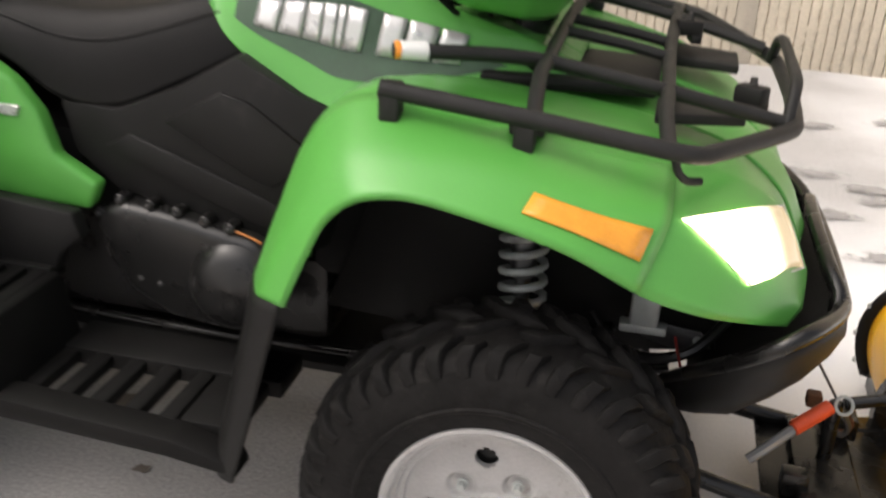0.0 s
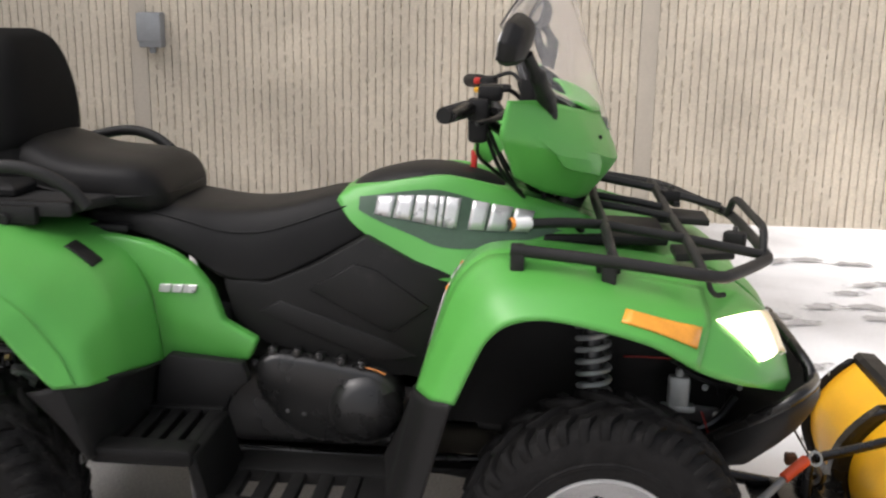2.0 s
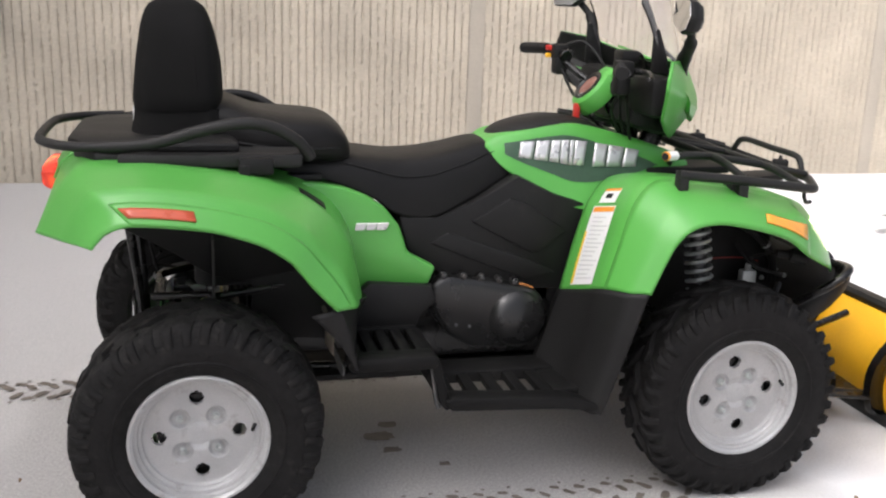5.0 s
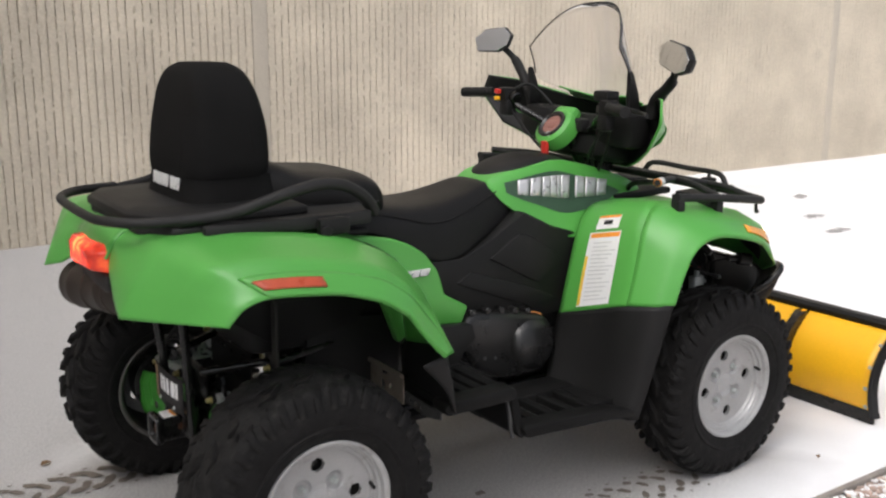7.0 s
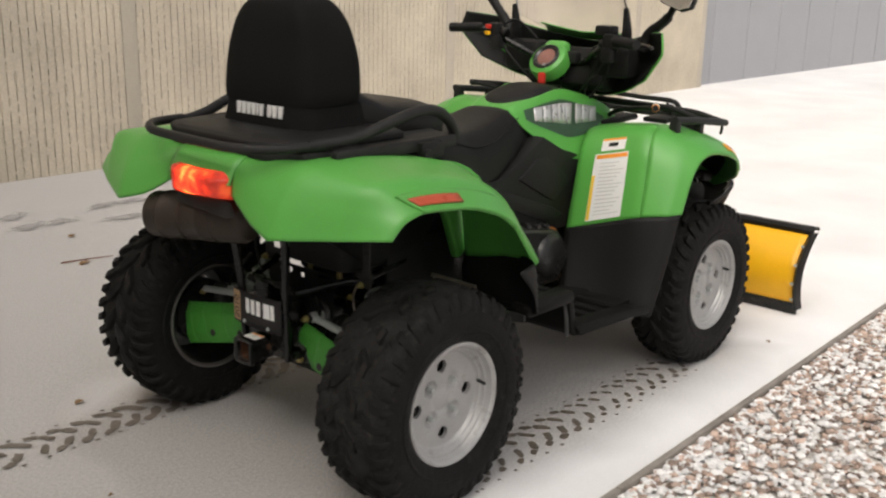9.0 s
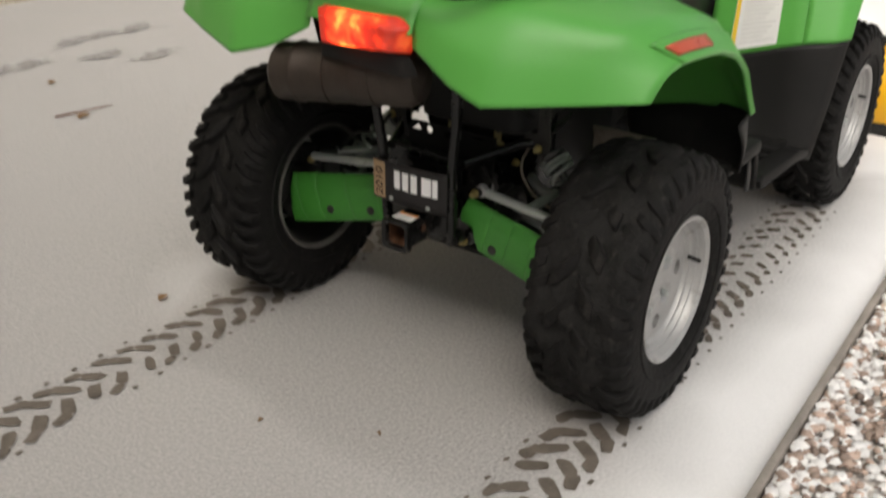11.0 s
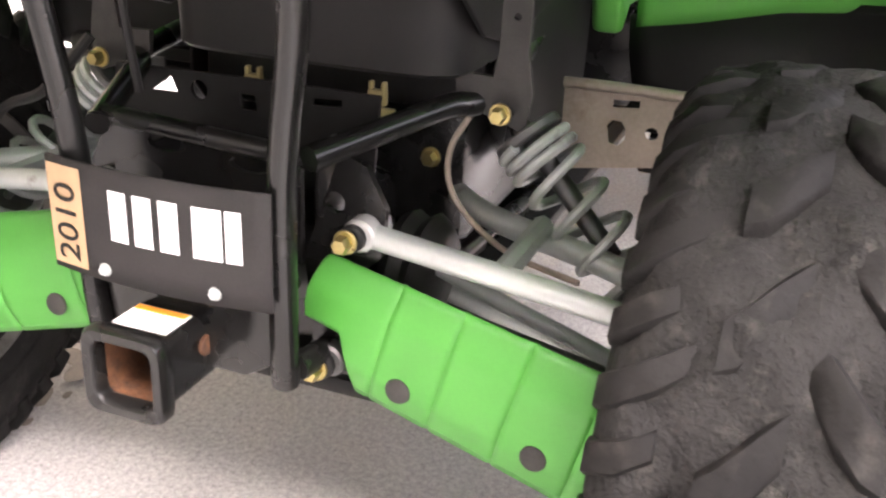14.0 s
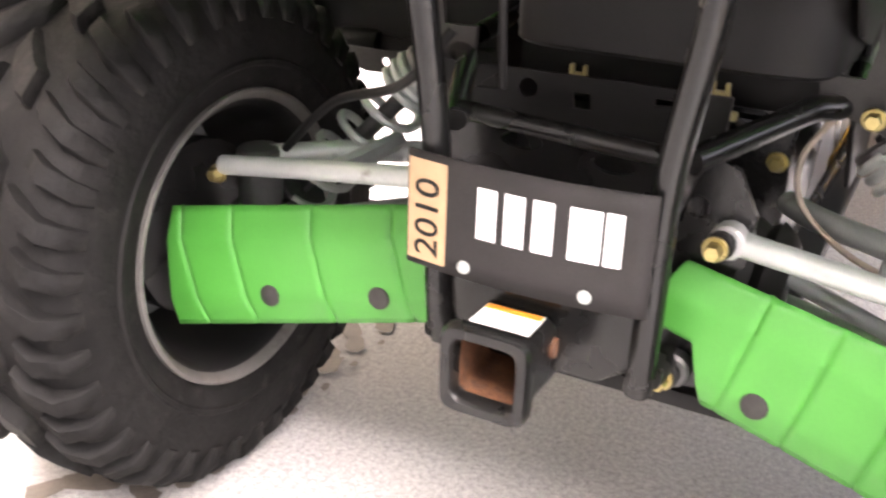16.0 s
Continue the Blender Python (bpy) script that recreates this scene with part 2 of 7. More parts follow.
def spline(p, n, bend=1.0):
    p = np.asarray(p, float)
    out = []
    for t in np.linspace(0, len(p) - 1, n):
        q = catmull(p, t)
        i = min(int(t), len(p) - 2)
        straight = p[i] + (p[i + 1] - p[i]) * (t - i)
        out.append(bend * q + (1 - bend) * straight)
    return np.array(out)


class Surface:
    """A smooth sheet through a few rows of control points."""

    def __init__(self, rows, bend_u=1.0, bend_v=1.0, core=(0, 0, 0)):
        self.g = np.asarray(rows, float)
        self.bu, self.bv, self.core = bend_u, bend_v, np.array(core, float)

    def at(self, u, v):
        nu, nv = self.g.shape[0] - 1, self.g.shape[1] - 1
        row = [self.mix(self.g[i], v * nv, self.bv) for i in range(nu + 1)]
        return self.mix(np.array(row), u * nu, self.bu)

    @staticmethod
    def mix(p, t, bend):
        i = min(int(t), len(p) - 2)
        return bend * catmull(p, t) + (1 - bend) * (p[i] + (p[i + 1] - p[i]) * (t - i))

    def normal(self, u, v):
        e = 0.004
        a = self.at(min(u + e, 1), v) - self.at(max(u - e, 0), v)
        b = self.at(u, min(v + e, 1)) - self.at(u, max(v - e, 0))
        n = np.cross(a, b)
        n /= np.linalg.norm(n) + 1e-9
        return n if np.dot(n, self.at(u, v) - self.core) > 0 else -n


class Shape:
    """Gathers vertices and faces for ONE mesh."""

    def __init__(self):
        self.v, self.f = [], []

    def add(self, v, f):
        o = len(self.v)
        self.v += [tuple(map(float, p)) for p in v]
        self.f += [tuple(i + o for i in q) for q in f]
        return self

    def grid(self, pts, close_u=False, close_v=False):
        pts = np.asarray(pts)
        nu, nv = pts.shape[:2]
        f = []
        for i in range(nu if close_u else nu - 1):
            for j in range(nv if close_v else nv - 1):
                a, b = i * nv + j, i * nv + (j + 1) % nv
                c, d = ((i + 1) % nu) * nv + (j + 1) % nv, ((i + 1) % nu) * nv + j
                f.append((a, b, c, d))
        return self.add(pts.reshape(-1, 3), f)

    def sheet(self, s, nu=24, nv=16, u0=0, u1=1, v0=0, v1=1, lift=0.0):
        pts = []
        for u in np.linspace(u0, u1, nu):
            row = []
            for v in np.linspace(v0, v1, nv):
                p = s.at(u, v)
                row.append(p + lift * s.normal(u, v) if lift else p)
            pts.append(row)
        return self.grid(pts)

    def tube(self, pts, r, n=10, smooth=True, closed=False, steps=8, bend=1.0):
        p = np.asarray(pts, float)
        if smooth and len(p) > 2:
            q = np.vstack([p, p[:1]]) if closed else p
            p = spline(q, (len(q) - 1) * steps + 1, bend)
            if closed:
                p = p[:-1]
        m = len(p)
        rings = []
        up = None
        for i in range(m):
            if closed:
                d = p[(i + 1) % m] - p[i - 1]
            else:
                d = p[min(i + 1, m - 1)] - p[max(i - 1, 0)]
            d = d / (np.linalg.norm(d) + 1e-12)
            if up is None:
                up = np.array((0, 0, 1.0)) if abs(d[2]) < 0.9 else np.array((1.0, 0, 0))
            side = np.cross(d, up)
            side /= np.linalg.norm(side)
            up = np.cross(side, d)
            rr = r[min(i * len(r) // m, len(r) - 1)] if isinstance(r, (list, tuple)) else r
            rings.append([p[i] + rr * (math.cos(a) * side + math.sin(a) * up) for a in np.arange(n) * 2 * math.pi / n])
        o = len(self.v)
        self.grid(rings, close_u=closed, close_v=True)
        if not closed:
            self.f.append(tuple(o + j for j in range(n - 1, -1, -1)))
            self.f.append(tuple(o + (m - 1) * n + j for j in range(n)))
        return self

    def lathe(self, prof, c, axis=(0, 1, 0), n=32, cap=False):
        a = np.array(axis, float)
        a /= np.linalg.norm(a)
        x = np.cross(a, (0, 0, 1.0)) if abs(a[2]) < 0.9 else np.cross(a, (1.0, 0, 0))
        x /= np.linalg.norm(x)
        y = np.cross(a, x)
        c = np.array(c, float)
        pts = [[c + a * h + r * (math.cos(t) * x + math.sin(t) * y) for t in np.arange(n) * 2 * math.pi / n] for r, h in prof]
        o = len(self.v)
        self.grid(pts, close_v=True)
        if cap:
            self.f.append(tuple(o + j for j in range(n - 1, -1, -1)))
            self.f.append(tuple(o + (len(prof) - 1) * n + j for j in range(n)))
        return self

    def rod(self, a, b, r, n=12, chamfer=0.15):
        a, b = np.array(a, float), np.array(b, float)
        d = np.linalg.norm(b - a)
        k = min(r * chamfer, d * 0.2)
        return self.lathe([(r - k, 0), (r, k), (r, d - k), (r - k, d)], a, b - a, n, True)

    def bolt(self, c, axis, r=0.008, h=0.006):
        a = np.array(axis, float)
        a /= np.linalg.norm(a)
        c = np.array(c, float)
        self.rod(c, c + a * h * 0.3, r * 1.35, 14)
        return self.lathe([(r, 0), (r, h * 0.8), (r * 0.8, h)], c + a * h * 0.3, a, 6, True)

    def from_bm(self, bm):
        bm.verts.index_update()
        self.add([v.co for v in bm.verts], [[v.index for v in f.verts] for f in bm.faces])
        bm.free()
        return self

    def box(self, c, size, bevel=0.004, m=None, seg=2):
        bm = bmesh.new()
        bmesh.ops.create_cube(bm, size=1)
        bmesh.ops.scale(bm, vec=size, verts=bm.verts)
        if bevel:
            bmesh.ops.bevel(bm, geom=bm.edges, offset=min(bevel, 0.45 * min(size)), segments=seg, affect="EDGES", profile=0.5)
        if m is not None:
            bmesh.ops.transform(bm, matrix=m, verts=bm.verts)
        bmesh.ops.translate(bm, vec=c, verts=bm.verts)
        return self.from_bm(bm)

    def prism(self, poly, lo, hi, plane="xz", bevel=0.004, seg=2):
        """A flat outline given thickness: plane xz runs from y = lo to hi, and so on."""
        def at(p, h):
            return {"xz": (p[0], h, p[1]), "yz": (h, p[0], p[1]), "xy": (p[0], p[1], h)}[plane]
        bm = bmesh.new()
        vs = [bm.verts.new(at(p, lo)) for p in poly]
        face = bm.faces.new(vs)
        ext = bmesh.ops.extrude_face_region(bm, geom=[face])
        move = Vector(at((0, 0), hi)) - Vector(at((0, 0), lo))
        bmesh.ops.translate(bm, vec=move, verts=[g for g in ext["geom"] if isinstance(g, bmesh.types.BMVert)])
        if bevel:
            bmesh.ops.bevel(bm, geom=bm.edges, offset=bevel, segments=seg, affect="EDGES", profile=0.5)
        bmesh.ops.recalc_face_normals(bm, faces=bm.faces)
        return self.from_bm(bm)

    def plate(self, outline, holes, lo, hi, plane="yz"):
        """A flat sheet with holes cut right through it."""
        def at(p, h):
            return {"xz": (p[0], h, p[1]), "yz": (h, p[0], p[1]), "xy": (p[0], p[1], h)}[plane]
        pts, edges = [], []
        for loop in [outline] + list(holes):
            o = len(pts)
            pts += [Vector(p) for p in loop]
            edges += [(o + i, o + (i + 1) % len(loop)) for i in range(len(loop))]
        out = list(delaunay_2d_cdt(pts, edges, [], 1, 1e-5))

        def inside(p, loop):
            hit = False
            for i in range(len(loop)):
                a, b = loop[i - 1], loop[i]
                if (a[1] > p[1]) != (b[1] > p[1]) and p[0] < (b[0] - a[0]) * (p[1] - a[1]) / (b[1] - a[1]) + a[0]:
                    hit = not hit
            return hit
        mids = [sum((out[0][i] for i in q), Vector((0, 0))) / len(q) for q in out[2]]
        out[2] = [q for q, c in zip(out[2], mids) if not any(inside(c, loop) for loop in holes)]
        n = len(out[0])
        v = [at(p, lo) for p in out[0]] + [at(p, hi) for p in out[0]]
        f = [tuple(q) for q in out[2]] + [tuple(n + i for i in reversed(q)) for q in out[2]]
        count = {}
        for q in out[2]:
            for i in range(len(q)):
                e = (q[i], q[(i + 1) % len(q)])
                count[tuple(sorted(e))] = None if tuple(sorted(e)) in count else e
        f += [(e[1], e[0], n + e[0], n + e[1]) for e in count.values() if e]
        return self.add(v, f)

    def spring(self, a, b, r, wire, turns, n=8, tight=0.0):
        a, b = np.array(a, float), np.array(b, float)
        d = (b - a) / np.linalg.norm(b - a)
        x = np.cross(d, (0, 0, 1.0)) if abs(d[2]) < 0.9 else np.cross(d, (1.0, 0, 0))
        x /= np.linalg.norm(x)
        y = np.cross(d, x)
        t = np.linspace(0, 1, int(turns * 14))
        pts = [a + (b - a) * (k if not tight else k * tight / 0.35 if k < 0.35 else tight + (1 - tight) * (k - 0.35) / 0.65) + r * (math.cos(k * turns * 2 * math.pi) * x + math.sin(k * turns * 2 * math.pi) * y) for k in t]
        return self.tube(pts, wire, n, smooth=False)

    def loops(self, rings, cap=True, close_v=True):
        o = len(self.v)
        n = len(rings[0])
        self.grid(rings, close_v=close_v)
        if cap:
            self.f.append(tuple(o + j for j in range(n - 1, -1, -1)))
            self.f.append(tuple(o + (len(rings) - 1) * n + j for j in range(n)))
        return self

    def mirror(self):
        self.v = [(x, -y, z) for x, y, z in self.v]
        self.f = [tuple(reversed(q)) for q in self.f]
        return self

    def lean(self):
        """The left half of the front bodywork stands a little higher and wider."""
        out = []
        for x, y, z in self.v:
            k = max(0.0, y) * min(1.0, max(0.0, (x - 0.95) / 0.25)) * min(1.0, max(0.0, (z - 0.40) / 0.35))
            out.append((x, y + 0.10 * k, z + 0.055 * k))
        self.v = out
        return self

    def move(self, m):
        self.v = [tuple(m @ Vector(p)) for p in self.v]
        return self


def part(name, shape, material, parent=None, label="", thick=0.0, angle=38, inner=None, offset=-1.0, smooth=True, bevel=0.0):
    """Links a Shape as one mesh object under a thing or under a part."""
    me = bpy.data.meshes.new(name)
    me.from_pydata(shape.v, [], shape.f)
    if not thick:
        bm = bmesh.new()
        bm.from_mesh(me)
        bmesh.ops.recalc_face_normals(bm, faces=bm.faces)
        bm.to_mesh(me)
        bm.free()
    me.materials.append(material)
    if inner:
        me.materials.append(inner)
    if smooth:
        me.shade_smooth()
        me.set_sharp_from_angle(angle=radians(angle))
    ob = new(name, me)
    if parent is not None:
        ob.parent = parent
    if thick:
        sol = ob.modifiers.new("thickness", "SOLIDIFY")
        sol.thickness, sol.offset = thick, offset
        if inner:
            sol.material_offset = 1
    if bevel:
        bev = ob.modifiers.new("edge", "BEVEL")
        bev.width, bev.segments, bev.limit_method = bevel, 2, "ANGLE"
    if label:
        ob["label"] = label
    return ob


def thing(name, label, category, at=(0, 0, 0), group=""):
    ob = new(name)
    ob.location = at
    ob.empty_display_size = 0.1
    return tagged(ob, label, category, group)


def rounded(cx, cy, hx, hy, z, n=28, power=4.0):
    """A rounded rectangle about (cx, cy) at height z."""
    out = []
    for t in np.arange(n) * 2 * math.pi / n:
        c, s = math.cos(t), math.sin(t)
        out.append((cx + hx * math.copysign(abs(c) ** (2 / power), c), cy + hy * math.copysign(abs(s) ** (2 / power), s), z))
    return out


# ---- setting ----
def noise_at(x, y, z=0.0):
    return noise.noise((x, y, z))


def ground_material():
    """Thin trodden snow on concrete: snow where it is thick, damp grey concrete where it is swept thin. Weaker light by
    the wall is painted in too.
    """
    m = mat("thin_snow_on_concrete", (0.90, 0.90, 0.90), 0.8, var=0.10, scale=1.3, fine=420, bump=0.07, bump_dist=0.002, spec=0.25)
    nt = m.node_tree
    b = nt.nodes["Principled BSDF"]
    tc = nt.nodes.new("ShaderNodeTexCoord")
    old = b.inputs["Base Color"].links[0].from_socket
    speck = nt.nodes.new("ShaderNodeTexNoise")
    speck.inputs["Scale"].default_value, speck.inputs["Detail"].default_value, speck.inputs["Roughness"].default_value = 300, 6, 0.9
    patch = nt.nodes.new("ShaderNodeTexNoise")
    patch.inputs["Scale"].default_value, patch.inputs["Detail"].default_value = 0.7, 4
    nt.links.new(tc.outputs["Object"], speck.inputs["Vector"])
    nt.links.new(tc.outputs["Object"], patch.inputs["Vector"])
    bare = nt.nodes.new("ShaderNodeMapRange")
    bare.inputs["From Min"].default_value, bare.inputs["From Max"].default_value = 0.40, 0.72
    bare.inputs["To Min"].default_value, bare.inputs["To Max"].default_value = 0.14, 0.85
    sep = nt.nodes.new("ShaderNodeSeparateXYZ")
    nt.links.new(tc.outputs["Object"], sep.inputs[0])
    drift = nt.nodes.new("ShaderNodeMapRange")
    drift.inputs["From Min"].default_value, drift.inputs["From Max"].default_value = -1.0, 3.5
    drift.inputs["To Min"].default_value, drift.inputs["To Max"].default_value = 0.30, -0.30
    nt.links.new(sep.outputs["X"], drift.inputs["Value"])
    tot = nt.nodes.new("ShaderNodeMath")
    nt.links.new(patch.outputs["Fac"], tot.inputs[0])
    nt.links.new(drift.outputs[0], tot.inputs[1])
    # barer towards the wall: the weaker light there is put into the colour
    near_wall, behind = nt.nodes.new("ShaderNodeMapRange"), nt.nodes.new("ShaderNodeMapRange")
    near_wall.inputs["From Min"].default_value, near_wall.inputs["From Max"].default_value, near_wall.inputs["To Max"].default_value = 0.7, 2.2, 0.5
    behind.inputs["From Min"].default_value, behind.inputs["From Max"].default_value = 4.5, 1.5
    nt.links.new(sep.outputs["Y"], near_wall.inputs["Value"])
    nt.links.new(sep.outputs["X"], behind.inputs["Value"])
    thin = nt.nodes.new("ShaderNodeMath")
    thin.operation = "MULTIPLY_ADD"
    nt.links.new(near_wall.outputs[0], thin.inputs[0])
    nt.links.new(behind.outputs[0], thin.inputs[1])
    nt.links.new(tot.outputs[0], thin.inputs[2])
    nt.links.new(thin.outputs[0], bare.inputs["Value"])
    sp = nt.nodes.new("ShaderNodeMapRange")
    sp.inputs["From Min"].default_value, sp.inputs["From Max"].default_value = 0.36, 0.62
    sp.inputs["To Min"].default_value, sp.inputs["To Max"].default_value = 0.42, 1.42
    grain = nt.nodes.new("ShaderNodeTexNoise")
    grain.inputs["Scale"].default_value, grain.inputs["Detail"].default_value, grain.inputs["Roughness"].default_value = 120, 5, 0.8
    nt.links.new(tc.outputs["Object"], grain.inputs["Vector"])
    rough_mix = nt.nodes.new("ShaderNodeMath")
    rough_mix.operation = "MULTIPLY_ADD"
    rough_mix.inputs[1].default_value = 0.55
    nt.links.new(grain.outputs["Fac"], rough_mix.inputs[0])
    half = nt.nodes.new("ShaderNodeMath")
    half.operation, half.inputs[1].default_value = "MULTIPLY", 0.45
    nt.links.new(speck.outputs["Fac"], half.inputs[0])
    nt.links.new(half.outputs[0], rough_mix.inputs[2])
    nt.links.new(rough_mix.outputs[0], sp.inputs["Value"])
    # a soft-edged box of bare slab under the machine and just round it
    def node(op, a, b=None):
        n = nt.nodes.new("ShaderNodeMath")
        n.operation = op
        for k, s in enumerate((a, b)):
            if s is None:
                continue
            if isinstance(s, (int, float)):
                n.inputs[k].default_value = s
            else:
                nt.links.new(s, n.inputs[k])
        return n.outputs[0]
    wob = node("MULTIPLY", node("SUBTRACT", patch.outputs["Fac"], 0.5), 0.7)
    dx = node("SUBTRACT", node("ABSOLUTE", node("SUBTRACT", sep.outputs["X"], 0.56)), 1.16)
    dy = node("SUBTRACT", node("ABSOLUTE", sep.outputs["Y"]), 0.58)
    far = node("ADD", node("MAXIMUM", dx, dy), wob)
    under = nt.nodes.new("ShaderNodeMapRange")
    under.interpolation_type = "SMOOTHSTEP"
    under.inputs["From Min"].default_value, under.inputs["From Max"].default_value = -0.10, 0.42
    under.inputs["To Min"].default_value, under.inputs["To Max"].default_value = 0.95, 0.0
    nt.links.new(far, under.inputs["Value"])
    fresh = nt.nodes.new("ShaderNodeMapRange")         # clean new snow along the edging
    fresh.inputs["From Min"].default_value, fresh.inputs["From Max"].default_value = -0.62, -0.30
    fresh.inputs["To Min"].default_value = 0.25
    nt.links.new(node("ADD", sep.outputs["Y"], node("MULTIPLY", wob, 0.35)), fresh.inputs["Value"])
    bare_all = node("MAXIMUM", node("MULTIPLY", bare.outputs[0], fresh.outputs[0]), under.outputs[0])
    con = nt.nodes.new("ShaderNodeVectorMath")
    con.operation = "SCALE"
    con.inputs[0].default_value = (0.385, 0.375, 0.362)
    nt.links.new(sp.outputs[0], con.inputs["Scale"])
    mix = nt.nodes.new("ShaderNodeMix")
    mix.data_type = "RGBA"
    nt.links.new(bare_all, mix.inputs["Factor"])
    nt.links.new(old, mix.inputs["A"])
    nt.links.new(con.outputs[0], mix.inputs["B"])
    nt.links.new(mix.outputs["Result"], b.inputs["Base Color"])
    return m


def concrete_material():
    m = mat("fluted_concrete", (0.55, 0.488, 0.388), 0.9, var=0.22, scale=1.6, fine=55, bump=0.5, bump_dist=0.004, dirt=(0.47, 0.418, 0.335), dirt_amount=0.4, dirt_scale=2.2, spec=0.2)
    return m


SNOW = ground_material()
CONCRETE = concrete_material()
STRIP = mat("smooth_concrete_strip", (0.50, 0.45, 0.37), 0.85, var=0.1, scale=2, fine=60, bump=0.2, bump_dist=0.002, spec=0.2)
WET = mat("wet_bare_concrete", (0.145, 0.124, 0.103), 0.6, var=0.35, scale=20, fine=180, bump=0.3, bump_dist=0.001)
SLUSH = mat("trodden_grey_snow", (0.34, 0.33, 0.32), 0.75, var=0.25, scale=14, fine=120, bump=0.3, bump_dist=0.002)
_nt = SLUSH.node_tree                              # a print fades out unevenly into the snow
_tc, _sc, _ln, _nz, _ad, _fd = (_nt.nodes.new("ShaderNode" + k) for k in ("TexCoord", "VectorMath", "VectorMath", "TexNoise", "Math", "MapRange"))
_sc.operation, _ln.operation, _ad.operation, _fd.interpolation_type = "MULTIPLY", "LENGTH", "MULTIPLY_ADD", "SMOOTHSTEP"
_sc.inputs[1].default_value = (7.0, 16.0, 0.0)
_nz.inputs["Scale"].default_value, _nz.inputs["Detail"].default_value, _nz.noise_dimensions = 14, 4, "4D"
_oi = _nt.nodes.new("ShaderNodeObjectInfo")
_wn = _nt.nodes.new("ShaderNodeMath")
_wn.operation, _wn.inputs[1].default_value = "MULTIPLY", 40.0
_ad.inputs[1].default_value = 2.6
_fd.inputs["From Min"].default_value, _fd.inputs["From Max"].default_value, _fd.inputs["To Min"].default_value, _fd.inputs["To Max"].default_value = 2.35, 1.55, 0.0, 0.85
_nt.links.new(_oi.outputs["Random"], _wn.inputs[0])
_nt.links.new(_wn.outputs[0], _nz.inputs["W"])
_nt.links.new(_tc.outputs["Object"], _sc.inputs[0])
_nt.links.new(_tc.outputs["Object"], _nz.inputs["Vector"])
_nt.links.new(_sc.outputs[0], _ln.inputs[0])
_nt.links.new(_nz.outputs["Fac"], _ad.inputs[0])
_nt.links.new(_ln.outputs["Value"], _ad.inputs[2])
_nt.links.new(_ad.outputs[0], _fd.inputs["Value"])
_nt.links.new(_fd.outputs[0], _nt.nodes["Principled BSDF"].inputs["Alpha"])
EDGING = mat("brown_steel_edging", (0.28, 0.25, 0.22), 0.7, var=0.3, scale=12, fine=120, bump=0.3, bump_dist=0.001)
STONE = mat("gravel_stone", (0.42, 0.32, 0.265), 0.75, var=0.35, scale=30, fine=200, bump=0.3, bump_dist=0.001, random_tint=0.55)
STONE_SNOW = mat("snow_dusted_stone", (0.82, 0.81, 0.80), 0.8, var=0.12, scale=40, fine=200, bump=0.4, bump_dist=0.002, random_tint=0.12)
SOIL = mat("snowy_gravel_bed", (0.74, 0.70, 0.66), 0.9, var=0.45, scale=45, fine=160, bump=0.6, bump_dist=0.006)
DOORGREY = mat("grey_steel_cladding", (0.34, 0.345, 0.36), 0.5, var=0.06, scale=2, fine=60, bump=0.05)
WESTGREY = mat("pale_shade_wall_west", (0.68, 0.67, 0.65), 0.6, var=0.12, scale=2, fine=60, bump=0.05)
EDGING_RED = mat("reddish_brown_timber", (0.17, 0.075, 0.05), 0.8, var=0.25, scale=14, fine=120)
DARK = mat("dark_gap", (0.03, 0.03, 0.03), 0.9, var=0.2)

EDGE0, EDGE_SLOPE = -0.893, 0.017           # the line of the edging beside the slab


def edge_y(x):
    return EDGE0 + EDGE_SLOPE * x


# one sheet of ground out to the horizon, finer near the machine
xs = np.concatenate([[-900, -200, -60, -20], np.linspace(-8, 14, 90), [20, 60, 200, 900]])
ys = np.concatenate([[-900, -200, -60, -20, -8], np.linspace(-4, 4.6, 60), [9, 20, 60, 200, 900]])
gv = []
for gx in xs:
    row = []
    for gy in ys:
        near = abs(gx) < 13 and -4.1 < gy < 4.8
        gz = 0.006 * noise_at(gx * 1.7, gy * 1.7) if near and gy > 0.9 else 0.0
        row.append((gx, gy, gz - (0.05 if gy < edge_y(0) - 0.03 and abs(gx) < 13 else 0.0)))
    gv.append(row)
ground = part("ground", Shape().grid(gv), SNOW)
tagged(ground, "thin grey-white snow on a concrete slab", "ground", kind="structure")

# gravel bed with its edging
bed = part("gravel_bed", Shape().grid([[(x, edge_y(x) - 0.012, -0.028), (x, -1.6, -0.03), (x, -3.2, -0.03), (x, -3.9, -0.03)] for x in np.linspace(-6, 13, 40)]), SOIL)
tagged(bed, "stony bed beside the slab, dusted with snow", "gravel bed", kind="structure")
s = Shape()
for k in range(12):
    x0 = -6 + k * 1.6
    s.box(((x0 + 0.8), edge_y(x0 + 0.8) - 0.006, -0.012), (1.597, 0.02, 0.04), 0.003, Matrix.Rotation(math.atan(EDGE_SLOPE), 4, "Z"))
edging = part("edging", s, EDGING)
tagged(edging, "brown steel edging strip between slab and gravel", "edging", kind="structure")


